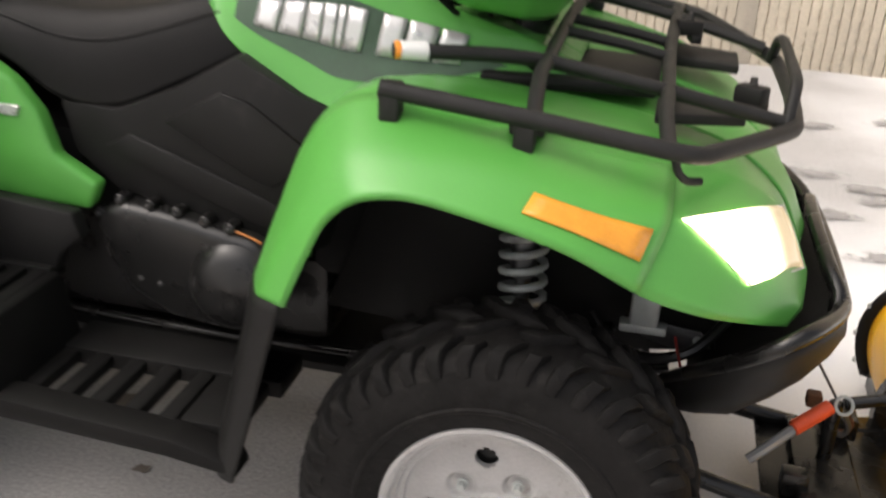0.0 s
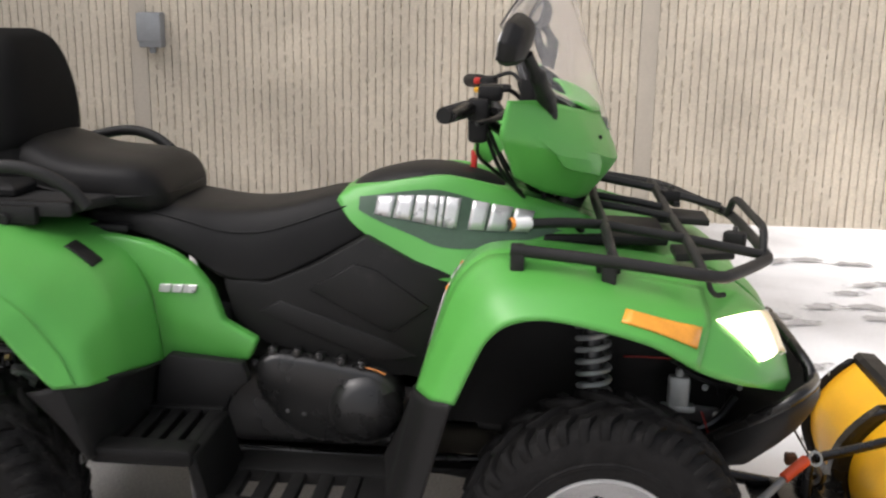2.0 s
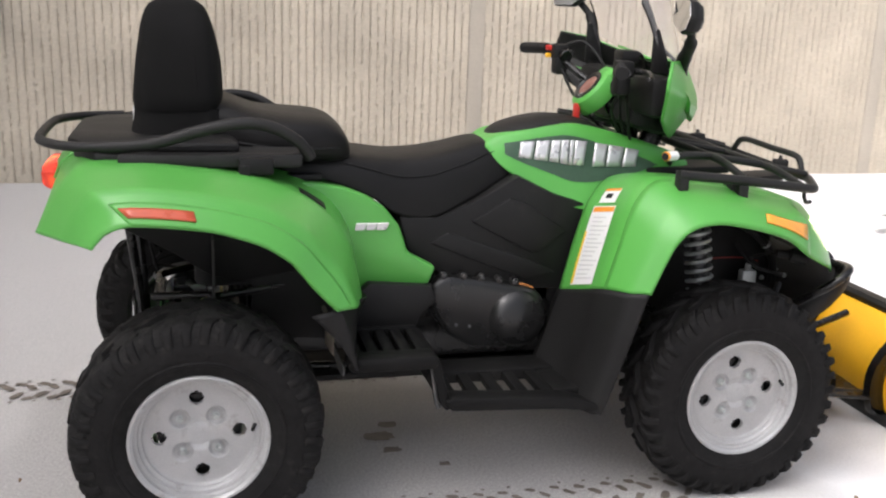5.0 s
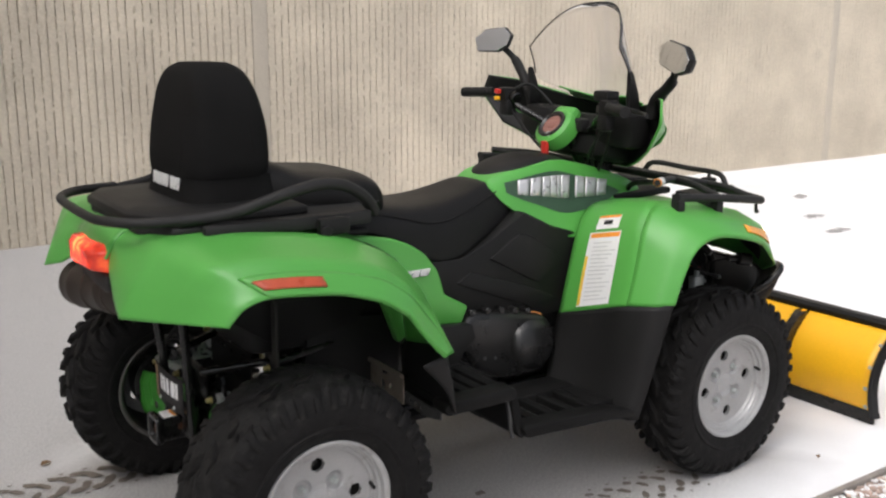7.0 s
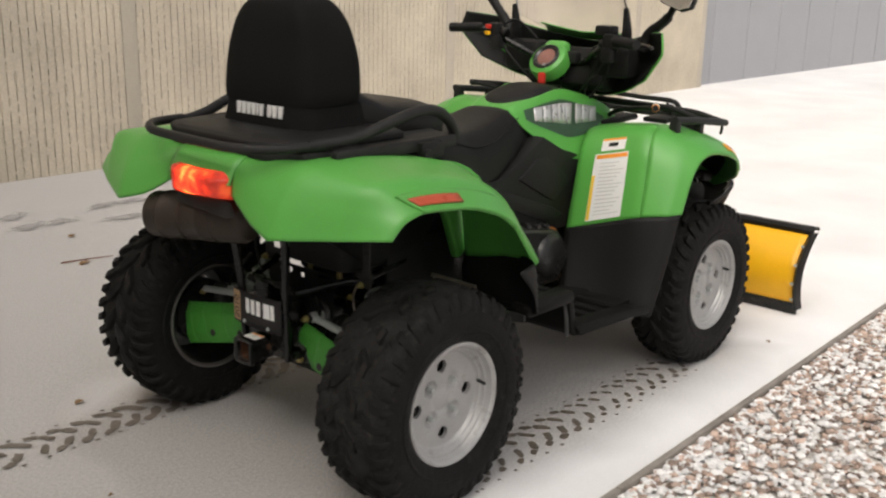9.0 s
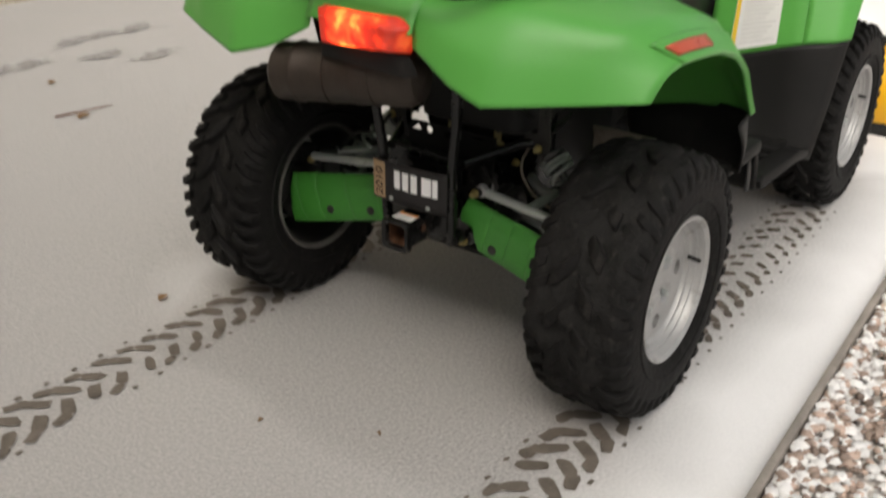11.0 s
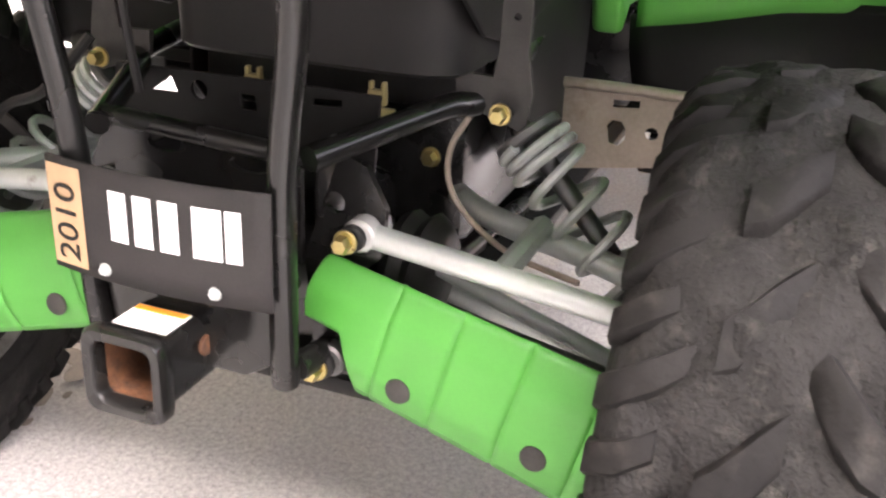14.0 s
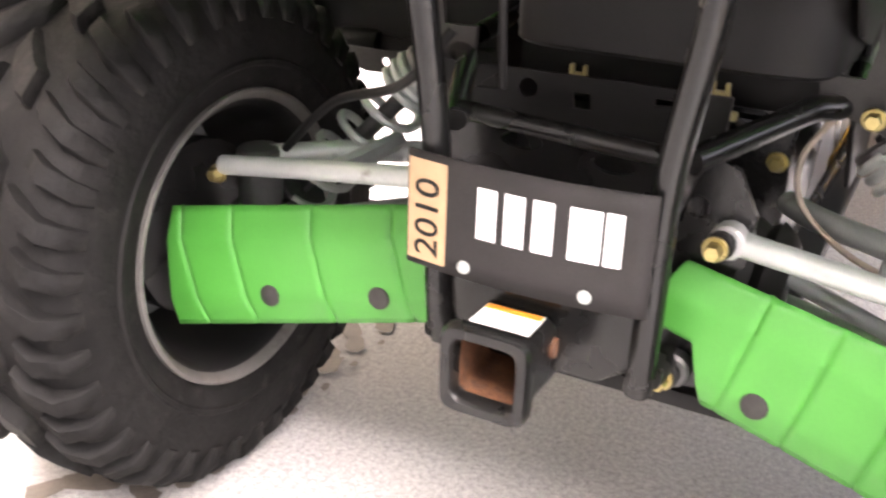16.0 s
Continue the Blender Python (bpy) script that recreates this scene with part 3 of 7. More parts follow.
def stone_mesh(count, x0, x1, y1, size, seed, squash=0.62):
    rnd = random.Random(seed)
    t = (1 + 5 ** 0.5) / 2
    ico = [(-1, t, 0), (1, t, 0), (-1, -t, 0), (1, -t, 0), (0, -1, t), (0, 1, t), (0, -1, -t), (0, 1, -t), (t, 0, -1), (t, 0, 1), (-t, 0, -1), (-t, 0, 1)]
    ico = [np.array(p) / np.linalg.norm(p) for p in ico]
    fc = [(0, 11, 5), (0, 5, 1), (0, 1, 7), (0, 7, 10), (0, 10, 11), (1, 5, 9), (5, 11, 4), (11, 10, 2), (10, 7, 6), (7, 1, 8), (3, 9, 4), (3, 4, 2), (3, 2, 6), (3, 6, 8),
          (3, 8, 9), (4, 9, 5), (2, 4, 11), (6, 2, 10), (8, 6, 7), (9, 8, 1)]
    sh = Shape()
    for _ in range(count):
        x = rnd.uniform(x0, x1)
        if rnd.random() < 0.25:                    # the stones thin out towards the ends of the bed
            x = min(12.5, max(-5.8, x + rnd.gauss(0, 1.6)))
        y = edge_y(x) - 0.03 - rnd.random() ** 1.8 * (edge_y(x) - y1 - 0.03)
        r = size * rnd.uniform(0.55, 1.35)
        a, ax, ay = rnd.uniform(0, 6.3), rnd.uniform(0.75, 1.35), rnd.uniform(0.7, 1.1)
        ca, sa = math.cos(a), math.sin(a)
        z = rnd.uniform(-0.022, 0.0)
        v = []
        for p in ico:
            k = rnd.uniform(0.82, 1.15)
            px, py, pz = p[0] * r * ax * k, p[1] * r * ay * k, p[2] * r * squash * k
            v.append((x + ca * px - sa * py, y + sa * px + ca * py, z + pz))
        sh.add(v, fc)
    return sh


gravel = part("gravel", stone_mesh(15500, -1.6, 4.6, -3.7, 0.0125, 3), STONE, angle=60)
tagged(gravel, "brown and reddish river gravel beside the slab", "gravel", kind="stuff")
snowy = part("snowy_gravel", stone_mesh(18500, -1.6, 4.6, -3.7, 0.0135, 8, 0.5), STONE_SNOW, angle=60)
tagged(snowy, "gravel stones capped with fresh snow", "gravel", kind="stuff")


# fluted tilt-up wall: panels with broken ribs and a smooth strip at each joint
WALL_Y, WALL_H, RIB = 4.43, 13.0, 0.0585


def wall_panel(x0, x1):
    strip = 0.06
    sh = Shape()
    n = int(round((x1 - x0 - 2 * strip) / RIB))
    pitch = (x1 - x0 - 2 * strip) / n
    zs = np.concatenate([np.arange(-0.1, 1.75, 0.0145), np.arange(1.75, WALL_H + 0.2, 0.5)])
    prof = ((0.0, 0.022), (0.05, 0.020), (0.078, 0.001), (0.34, 0.0), (0.66, 0.0), (0.922, 0.001), (0.95, 0.020))
    cols = [(x0 + strip + (k + a) * pitch, d, a) for k in range(n) for a, d in prof] + [(x1 - strip, 0.022, 0.0)]
    pts = []
    for z in zs:
        row = []
        for x, d, a in cols:
            rough = 0.0012 * noise_at(x * 21, z * 23, 2.0) + 0.0014 * noise_at(x * 60, z * 70, 7.0)
            edge = 0.07 < a < 0.09 or 0.91 < a < 0.93
            chip = max(0.0, noise_at(x * 25, z * 30, 4.0) - 0.05) * 0.010 if edge else 0.0
            fill = min(0.0195, max(0.0, 0.75 * noise_at(x * 16, z * 36, 11.0) + 0.35 * noise_at(x * 16, z * 7, 31.0) - 0.02) * 0.12) if d > 0.012 else 0.0
            row.append((x + 0.0008 * noise_at(x * 40, z * 38, 9.0), WALL_Y + d + rough + chip - fill, z))
        pts.append(row)
    sh.grid(pts)
    return sh


JOINTS = [-12.0, -8.55, -5.0, -1.45, 2.10, 5.62, 9.12, 10.82]
wall = part("wall_north", Shape().box((-0.59, WALL_Y + 0.165, WALL_H / 2), (22.82, 0.25, WALL_H), 0.0), STRIP)
tagged(wall, "beige fluted concrete building wall", "wall", kind="structure")
for a, b in zip(JOINTS[:-1], JOINTS[1:]):
    part("fluted_panel", wall_panel(a, b), CONCRETE, wall, angle=70)
for a in JOINTS:
    part("joint_strip", Shape().box((a, WALL_Y + 0.022, WALL_H / 2), (0.118, 0.05, WALL_H), 0.004), STRIP, wall)
# grey cladding past the wall's end, and a solid dark strip in place of the corner gap
clad = part("wall_cladding", Shape().box((15.9, WALL_Y + 0.25, WALL_H / 2), (10.0, 0.2, WALL_H), 0.0), DOORGREY)
tagged(clad, "grey steel-clad wall beyond the concrete", "wall", kind="structure")
for k in range(9):
    part("seam", Shape().box((11.4 + k * 1.1, WALL_Y + 0.146, WALL_H / 2), (0.03, 0.012, WALL_H), 0.003), DOORGREY, clad)
part("corner_gap_strip", Shape().box((10.875, WALL_Y + 0.12, WALL_H / 2), (0.05, 0.1, WALL_H), 0.004), DARK, clad)

# unseen wall added to darken the west end and look pale in the mirrors
west = part("shade_wall_west", Shape().box((-6.0, -0.8, 3.75), (0.3, 10.2, 7.5), 0.01), WESTGREY)
tagged(west, "unseen pale wall added to shade the yard's west end", "wall", kind="structure")

planter = thing("planter_box", "low dark planter box with a snow cap on a brown base", "planter", (-2.17, 4.24, 0.0))
part("base_plank", Shape().box((0, 0, 0.06), (0.96, 0.30, 0.12), 0.006), EDGING_RED, planter, "reddish brown base")
part("box", Shape().box((0, 0.01, 0.165), (0.92, 0.26, 0.09), 0.006), FRAME, planter)
part("snow_cap", Shape().loops([rounded(0, 0.01, 0.46 * k, 0.135 * k, z, 40, 8) for z, k in ((0.211, 1.0), (0.235, 1.01), (0.262, 0.97), (0.276, 0.85), (0.280, 0.4))]), STONE_SNOW, planter, "cap of fresh snow", angle=60)

box_on_wall = thing("junction_box", "grey weatherproof electrical box on the fluted wall", "electrical box", (-1.335, WALL_Y, 1.26))
part("body", Shape().box((0, -0.045, 0.0), (0.165, 0.10, 0.24), 0.012), GALV, box_on_wall)
part("lid", Shape().box((0, -0.103, 0.018), (0.172, 0.014, 0.19), 0.006), GALV, box_on_wall)
part("hub", Shape().rod((0, -0.045, -0.16), (0, -0.045, -0.10), 0.022), GALV, box_on_wall)


# tyre tracks and footprints, where the snow is pressed through to the slab
def blot(sh, x, y, lx, ly, turn, z, rnd, n=10):
    pts = []
    for k in range(n):
        t = 2 * math.pi * k / n
        r = rnd.uniform(0.72, 1.12)
        px, py = lx * r * math.copysign(abs(math.cos(t)) ** 0.7, math.cos(t)), ly * r * math.copysign(abs(math.sin(t)) ** 0.7, math.sin(t))
        pts.append((x + px * math.cos(turn) - py * math.sin(turn), y + px * math.sin(turn) + py * math.cos(turn), z))
    sh.add(pts, [tuple(range(n))])


def track(cy, x0, x1, seed, size=1.0):
    """Chevron prints of one row of lugs, side by side in three ranks."""
    rnd = random.Random(seed)
    sh = Shape()
    x = x0
    while x < x1:
        fade = size * (0.85 + 0.3 * noise_at(x * 2.0, cy * 3.0))
        for d, off in ((1, 0.0), (-1, 0.039)):
            jx, jy = rnd.uniform(-0.004, 0.004), rnd.uniform(-0.004, 0.004)
            blot(sh, x + off + jx, cy + d * 0.031 + jy, 0.043 * fade, 0.0205 * fade, -d * 0.95 + rnd.uniform(-0.12, 0.12), 0.0045, rnd)
            if rnd.random() < 0.95:
                blot(sh, x + off - 0.036 + jx, cy + d * 0.063 + jy, 0.032 * fade, 0.0185 * fade, -d * 0.35 + rnd.uniform(-0.15, 0.15), 0.0047, rnd)
            if rnd.random() < 0.8:
                blot(sh, x + off - 0.012, cy + d * 0.092, 0.011 * fade, 0.006, rnd.uniform(-0.3, 0.3), 0.0045, rnd, 7)
        x += 0.078
    return sh


for name, cy, x0, x1, seed, size in (("tyre_track", 0.535, -2.6, 1.3, 1, 1.0), ("tyre_track", -0.52, -0.70, 0.1, 2, 0.95), ("tyre_track", -0.52, 0.1, 1.36, 3, 0.74)):
    tagged(part(name, track(cy, x0, x1, seed, size), WET, smooth=False), "chevron tyre prints pressed through the snow", "tyre track", kind="stuff")


for k, (x, y, r) in enumerate(((0.56, -0.03, 0.05), (0.60, 0.055, 0.035), (0.58, -0.13, 0.03), (0.72, -0.25, 0.02))):
    spot = Shape()
    blot(spot, 0, 0, r, r * 0.7, 0, 0.0, random.Random(60 + k), 16)
    spot = part("wet_spot", spot, WET, smooth=False)
    spot.location = (x, y, 0.005)
    tagged(spot, "dark wet drip spot melted into the snow", "wet spot", "wet spots under the machine")


def footprint(x, y, turn, seed):
    rnd = random.Random(seed)
    sh = Shape()
    blot(sh, 0, 0, 0.18, 0.085, 0, 0.0, rnd, 24)
    ob = part("footprint", sh, SLUSH, smooth=False)
    ob.matrix_world = Matrix.Translation((x, y, 0.011)) @ Matrix.Rotation(turn, 4, "Z")
    return tagged(ob, "grey shoe print in the thin snow", "footprint", "footprints in the snow")


for k, (x, y, a) in enumerate(((0.65, 3.40, 0.5), (0.62, 3.13, 0.3), (0.80, 3.11, 0.2), (1.18, 3.33, 0.3), (1.39, 3.33, 0.2), (1.60, 3.31, 0.4), (1.13, 2.97, 0.0), (1.30, 2.77, 0.1),
                                (2.40, 3.13, 0.2), (2.79, 3.35, 0.3), (2.98, 3.41, 0.2), (3.23, 3.34, 0.1), (3.18, 2.87, 0.3), (3.00, 2.68, 0.2), (2.79, 2.41, 0.4), (3.02, 2.42, 0.1), (2.59, 2.10, 0.2),
                                (3.04, 2.24, 0.3), (2.32, 2.36, 0.1), (2.33, 1.87, 0.2), (2.52, 2.22, 0.1), (2.47, 1.50, 0.3), (3.90, 2.95, 0.2), (4.30, 2.40, 0.4), (4.70, 2.80, 0.2), (5.83, 2.21, 0.2), (5.47, 1.75, 0.1), (6.60, 2.90, 0.3))):
    footprint(x, y, a, 40 + k)


def leaf(x, y, turn, size, seed):
    rnd = random.Random(seed)
    sh = Shape()
    blot(sh, 0, 0, size, size * 0.5, 0, 0.0, rnd, 11)
    for k in range(len(sh.v)):
        px, py, pz = sh.v[k]
        sh.v[k] = (px, py, 0.006 * math.cos(px / size * 2) + 0.004)
    ob = part("leaf", sh, LEAF, thick=0.001, smooth=False)
    ob.matrix_world = Matrix.Translation((x, y, 0.006)) @ Matrix.Rotation(turn, 4, "Z")
    return tagged(ob, "dry brown leaf lying on the snow", "leaf", "leaves on the snow")


twig = part("twig", Shape().tube([(-0.125, 0.03, 0.004), (-0.04, 0.008, 0.006), (0.05, -0.010, 0.005), (0.125, -0.028, 0.004)], [0.004, 0.0035, 0.003, 0.002], 6), EDGING_RED)
twig.location = (0.517, 2.297, 0.004)
tagged(twig, "thin brown twig lying on the snow", "twig")
LEAF = mat("dry_leaf", (0.22, 0.13, 0.06), 0.8, var=0.3, scale=60)
for k, (x, y, a, sz) in enumerate(((-0.371, 0.736, 0.4, 0.02), (0.69, 2.78, 0.6, 0.03), (0.48, 2.25, 0.3, 0.035), (1.85, -0.68, 0.9, 0.012), (-0.62, 0.1, 0.2, 0.008), (-0.5, -0.15, 1.2, 0.007))):
    leaf(x, y, a, sz, 80 + k)


# ---- quad bike ----
quad = thing("quad_bike", "bright green two-seat quad bike with black seats, parked on snow", "quad bike")

# wheels
def mud_point(on, l, th, lug):
    x, y, z = on(abs(l), th, 1 if l >= 0 else -1, 0.0)
    deep = 0.60 + 0.80 * noise_at(x * 17, y * 17 + 3, z * 17) + 0.32 * noise_at(x * 55, y * 55, z * 55)
    edge = min(1.0, max(0.0, (0.138 - abs(l)) / 0.045))
    return on(abs(l), th, 1 if l >= 0 else -1, lug * min(1.10, deep) * edge - 0.002 * (1 - edge))


def tyre_shape(w, R=0.300, lug=0.013, broad=0.033):
    sh = Shape()
    prof = [(0.160, 0.38), (0.178, 0.455), (0.205, 0.493), (0.235, 0.50), (0.260, 0.483), (0.278, 0.45), (0.290, 0.385), (0.2975, 0.23), (R, 0.0)]
    full = [(r, -h * w) for r, h in prof] + [(r, h * w) for r, h in reversed(prof[:-1])]
    sh.lathe(full, (0, 0, 0), (0, 1, 0), 64)
    half = np.array([(h * w, r) for r, h in reversed(prof)])       # from the crown down the sidewall
    seg = np.concatenate([[0], np.cumsum(np.linalg.norm(np.diff(half, axis=0), axis=1))])

    def on(l, th, side, h):
        y, r = np.interp(l, seg, half[:, 0]), np.interp(l, seg, half[:, 1])
        y2, r2 = np.interp(l + 0.006, seg, half[:, 0]), np.interp(l + 0.006, seg, half[:, 1])
        y1, r1 = np.interp(max(l - 0.006, 0), seg, half[:, 0]), np.interp(max(l - 0.006, 0), seg, half[:, 1])
        d = np.array((y2 - y1, r2 - r1))
        d /= np.linalg.norm(d)
        ny, nr = -d[1], d[0]
        y, r = y + ny * h, r + nr * h
        return (r * math.sin(th), side * y, r * math.cos(th))

    wide = w / 0.25
    lugs = []
    for side in (1, -1):
        for stations, half_w in (([(0.003, 0.05), (0.022, -0.03), (0.038, -0.09), (0.050, -0.115)], broad * 1.35), ([(0.062, -0.145), (0.080, -0.19), (0.100, -0.235), (0.120, -0.25), (0.140, -0.25)], broad * 0.80), ([(0.076, -0.335), (0.094, -0.375), (0.118, -0.405), (0.140, -0.405)], broad * 0.76)):
            one, ring = Shape(), []
            for q, (l, th) in enumerate(stations):
                h = lug * (0.6 if q == 0 else 1.0) * min(1.0, max(0.16, (0.149 - l) / 0.046))
                b = half_w * (0.86 if q in (0, len(stations) - 1) else 1.0)
                ring.append([on(l * wide, th + k * b, side, z) for k, z in ((-1.12, -0.003), (-1.0, h * 0.7), (-0.8, h), (0.8, h), (1.0, h * 0.7), (1.12, -0.003))])
            lugs.append((one.loops(ring, cap=True, close_v=True), side))
    # ribs moulded round the sidewall
    for side in (1, -1):
        sh.lathe([(0.203, side * 0.492 * w), (0.206, side * (0.492 * w + 0.003)), (0.211, side * (0.495 * w + 0.003)), (0.214, side * 0.494 * w)], (0, 0, 0), (0, 1, 0), 64)
    # dried mud packed between the lugs
    mud = Shape().grid([[mud_point(on, l, th, lug) for l in np.linspace(-0.138, 0.138, 41) * wide] for th in np.linspace(0, 2 * math.pi, 221)])
    return sh, lugs, mud


def wheel_disc(w, s):
    """The pressed face with four round holes; s is the side of the machine (-1 right)."""
    rings = np.concatenate([[0.026, 0.034], np.linspace(0.040, 0.128, 23)])
    n = 144
    holes = [(0.098 * math.cos(a), 0.098 * math.sin(a)) for a in np.arange(4) * math.pi / 2 + 0.05]
    pads = [(0.062 * math.cos(a), 0.062 * math.sin(a)) for a in np.arange(4) * math.pi / 2 + math.pi / 4 + 0.05]
    rh = 0.0185
    pts = []
    for r in rings:
        row = []
        for k in range(n):
            a = 2 * math.pi * k / n
            x, z = r * math.cos(a), r * math.sin(a)
            y = 0.26 * w
            for px, pz in pads:
                d = math.hypot(x - px, z - pz)
                y -= 0.011 * max(0.0, min(1.0, (0.0245 - d) / 0.005))
            y -= 0.006 * max(0.0, min(1.0, (0.045 - r) / 0.012))
            for hx, hz in holes:
                d = math.hypot(x - hx, z - hz)
                if abs(d - rh) < 0.0026 and d > 1e-6:
                    x, z = hx + (x - hx) * rh / d, hz + (z - hz) * rh / d
            row.append((x, s * y, z))
        pts.append(row)
    sh = Shape().grid(pts, close_v=True)
    keep = []
    for q in sh.f:
        c = np.mean([sh.v[i] for i in q], axis=0)
        if all(math.hypot(c[0] - hx, c[2] - hz) > rh - 0.0012 for hx, hz in holes):
            keep.append(q)
    sh.f = keep
    collars = [Shape().grid([[(hx + rh * math.cos(a), s * y, hz + rh * math.sin(a)) for a in np.arange(20) * 2 * math.pi / 20] for y in (0.26 * w, 0.26 * w - 0.012)], close_v=True) for hx, hz in holes]
    return sh, pads, collars


def wheel(x, s, w, cy, z, turn, lug, broad):
    sh, pads, collars = wheel_disc(w, s)
    ob = part("wheel", sh, ALLOY, quad, "silver steel wheel with a lugged black tyre", angle=50)
    for c in collars:
        part("hole_collar", c, ALLOY, ob)
    y0 = s * w
    rim = Shape().lathe([(0.128, 0.26 * y0), (0.131, 0.262 * y0), (0.134, 0.262 * y0), (0.137, 0.270 * y0), (0.140, 0.305 * y0), (0.1455, 0.308 * y0), (0.148, 0.318 * y0), (0.150, 0.355 * y0), (0.1555, 0.358 * y0), (0.158, 0.370 * y0), (0.159, 0.43 * y0), (0.166, 0.455 * y0), (0.172, 0.452 * y0), (0.173, 0.43 * y0),
                         (0.160, 0.36 * y0)], (0, 0, 0), (0, 1, 0), 64)
    rim.lathe([(0.128, 0.26 * y0), (0.146, 0.19 * y0)], (0, 0, 0), (0, 1, 0), 64)
    part("rim", rim, ALLOY, ob)
    # the barrel takes the black material, the rim's face the silver one
    part("rim_barrel", Shape().lathe([(0.1455, 0.19 * y0), (0.150, -0.2 * y0), (0.156, -0.40 * y0), (0.165, -0.44 * y0)], (0, 0, 0), (0, 1, 0), 48), BLACK, ob, "black inside of the silver rim")
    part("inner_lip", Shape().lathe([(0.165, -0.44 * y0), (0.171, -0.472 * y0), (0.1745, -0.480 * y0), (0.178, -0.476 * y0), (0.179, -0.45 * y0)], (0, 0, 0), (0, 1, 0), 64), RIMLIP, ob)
    carcass, lugs, mud = tyre_shape(w, 0.300, lug, broad)
    tyre = part("tyre", carcass, RUBBER, ob, "black knobbly tyre with dried mud and snow dust", angle=30)
    if x < 0.5 and s < 0:
        part("dried_mud", mud, MUD, tyre, "dark stony mud packed between the lugs", angle=60)
    for shape, side in lugs:
        first = part("lug", shape, RUBBER, tyre, angle=52)
        for k in range(20):
            piece = first if k == 0 else new("lug", first.data)
            piece.scale = (1 + 0.006 * noise_at(k * 1.7, side), 1, 1 + 0.006 * noise_at(k * 1.7, side))
            piece.parent = tyre
            piece.rotation_euler = (0, (k + (0.5 if side > 0 else 0.0)) * 2 * math.pi / 20, 0)
    for px, pz in pads:
        part("lug_nut", Shape().bolt((px, s * (0.26 * w - 0.008), pz), (0, s, 0), 0.0075, 0.012), STEEL, ob)
    part("hub_cap", Shape().lathe([(0.030, 0), (0.030, s * 0.004), (0.026, s * 0.006), (0.0, s * 0.006)], (0, s * (0.26 * w - 0.010), 0), (0, 1, 0), 24), ALLOY, ob)
    part("valve_stem", Shape().rod((0.135, s * 0.30 * w, 0.02), (0.128, s * 0.43 * w, 0.02), 0.005), BLACK, ob)
    part("brake_drum", Shape().lathe([(0.0, s * 0.17 * w), (0.10, s * 0.16 * w), (0.108, s * 0.05 * w), (0.108, -s * 0.2 * w), (0.05, -s * 0.25 * w), (0, -s * 0.25 * w)], (0, 0, 0), (0, 1, 0), 24), BLACK_GLOSS, ob)
    ob.location = (x, cy, z)
    ob.rotation_euler = (0, turn, 0)
    return ob


wheel(0.0, -1, 0.25, -0.502, 0.306, 0.0, 0.0170, 0.055)
wheel(-0.02, 1, 0.258, 0.545, 0.306, 0.9, 0.0175, 0.052)
wheel(1.50, -1, 0.205, -0.497, 0.306, -0.1, 0.015, 0.050)
wheel(1.50, 1, 0.205, 0.497, 0.306, 0.5, 0.015, 0.050)


def both(name, build, material, label="", parent=None, **kw):
    """The same part on the right and on the left side."""
    for left in (False, True):
        sh = build()
        part(name, sh.mirror().lean() if left else sh, material, parent or quad, label, **kw)


# front fenders: rows from the leg over the top to the nose; across from the hood to the edge of the arch
FRONT = Surface([
    [(1.072, -0.20, 0.525), (1.080, -0.34, 0.570), (1.088, -0.475, 0.612), (1.13, -0.572, 0.625), (1.18, -0.602, 0.630)],
    [(1.105, -0.20, 0.67), (1.112, -0.33, 0.70), (1.125, -0.465, 0.73), (1.17, -0.567, 0.72), (1.215, -0.603, 0.715)],
    [(1.150, -0.19, 0.80), (1.155, -0.32, 0.83), (1.170, -0.445, 0.855), (1.21, -0.562, 0.80), (1.245, -0.606, 0.775)],
    [(1.220, -0.17, 0.87), (1.225, -0.30, 0.90), (1.240, -0.425, 0.915), (1.265, -0.552, 0.858), (1.29, -0.610, 0.812)],
    [(1.340, -0.15, 0.88), (1.350, -0.29, 0.902), (1.360, -0.42, 0.908), (1.37, -0.556, 0.864), (1.36, -0.612, 0.825)],
    [(1.460, -0.13, 0.87), (1.465, -0.27, 0.888), (1.470, -0.41, 0.892), (1.48, -0.550, 0.850), (1.46, -0.614, 0.810)],
    [(1.580, -0.12, 0.855), (1.585, -0.26, 0.866), (1.590, -0.39, 0.868), (1.60, -0.535, 0.820), (1.575, -0.600, 0.775)],
    [(1.700, -0.12, 0.835), (1.705, -0.24, 0.842), (1.710, -0.36, 0.840), (1.71, -0.490, 0.795), (1.68, -0.560, 0.710)],
    [(1.800, -0.12, 0.80), (1.805, -0.21, 0.805), (1.810, -0.30, 0.800), (1.80, -0.430, 0.742), (1.765, -0.510, 0.670)],
    [(1.880, -0.11, 0.735), (1.883, -0.18, 0.738), (1.885, -0.24, 0.735), (1.87, -0.370, 0.678), (1.84, -0.440, 0.636)],
    [(1.930, -0.09, 0.640), (1.935, -0.15, 0.638), (1.940, -0.20, 0.630), (1.925, -0.310, 0.613), (1.90, -0.360, 0.602)],
], 0.9, 0.25, (1.45, -0.2, 0.45))
both("front_fender", lambda: Shape().sheet(FRONT, 61, 25), GREEN, "glossy green front fender", thick=0.006)
both("front_fender_liner", lambda: Shape().sheet(FRONT, 31, 13, 0.03, 0.9, 0.0, 0.86, lift=-0.03), BLACK, "black inner wheel-arch liner")
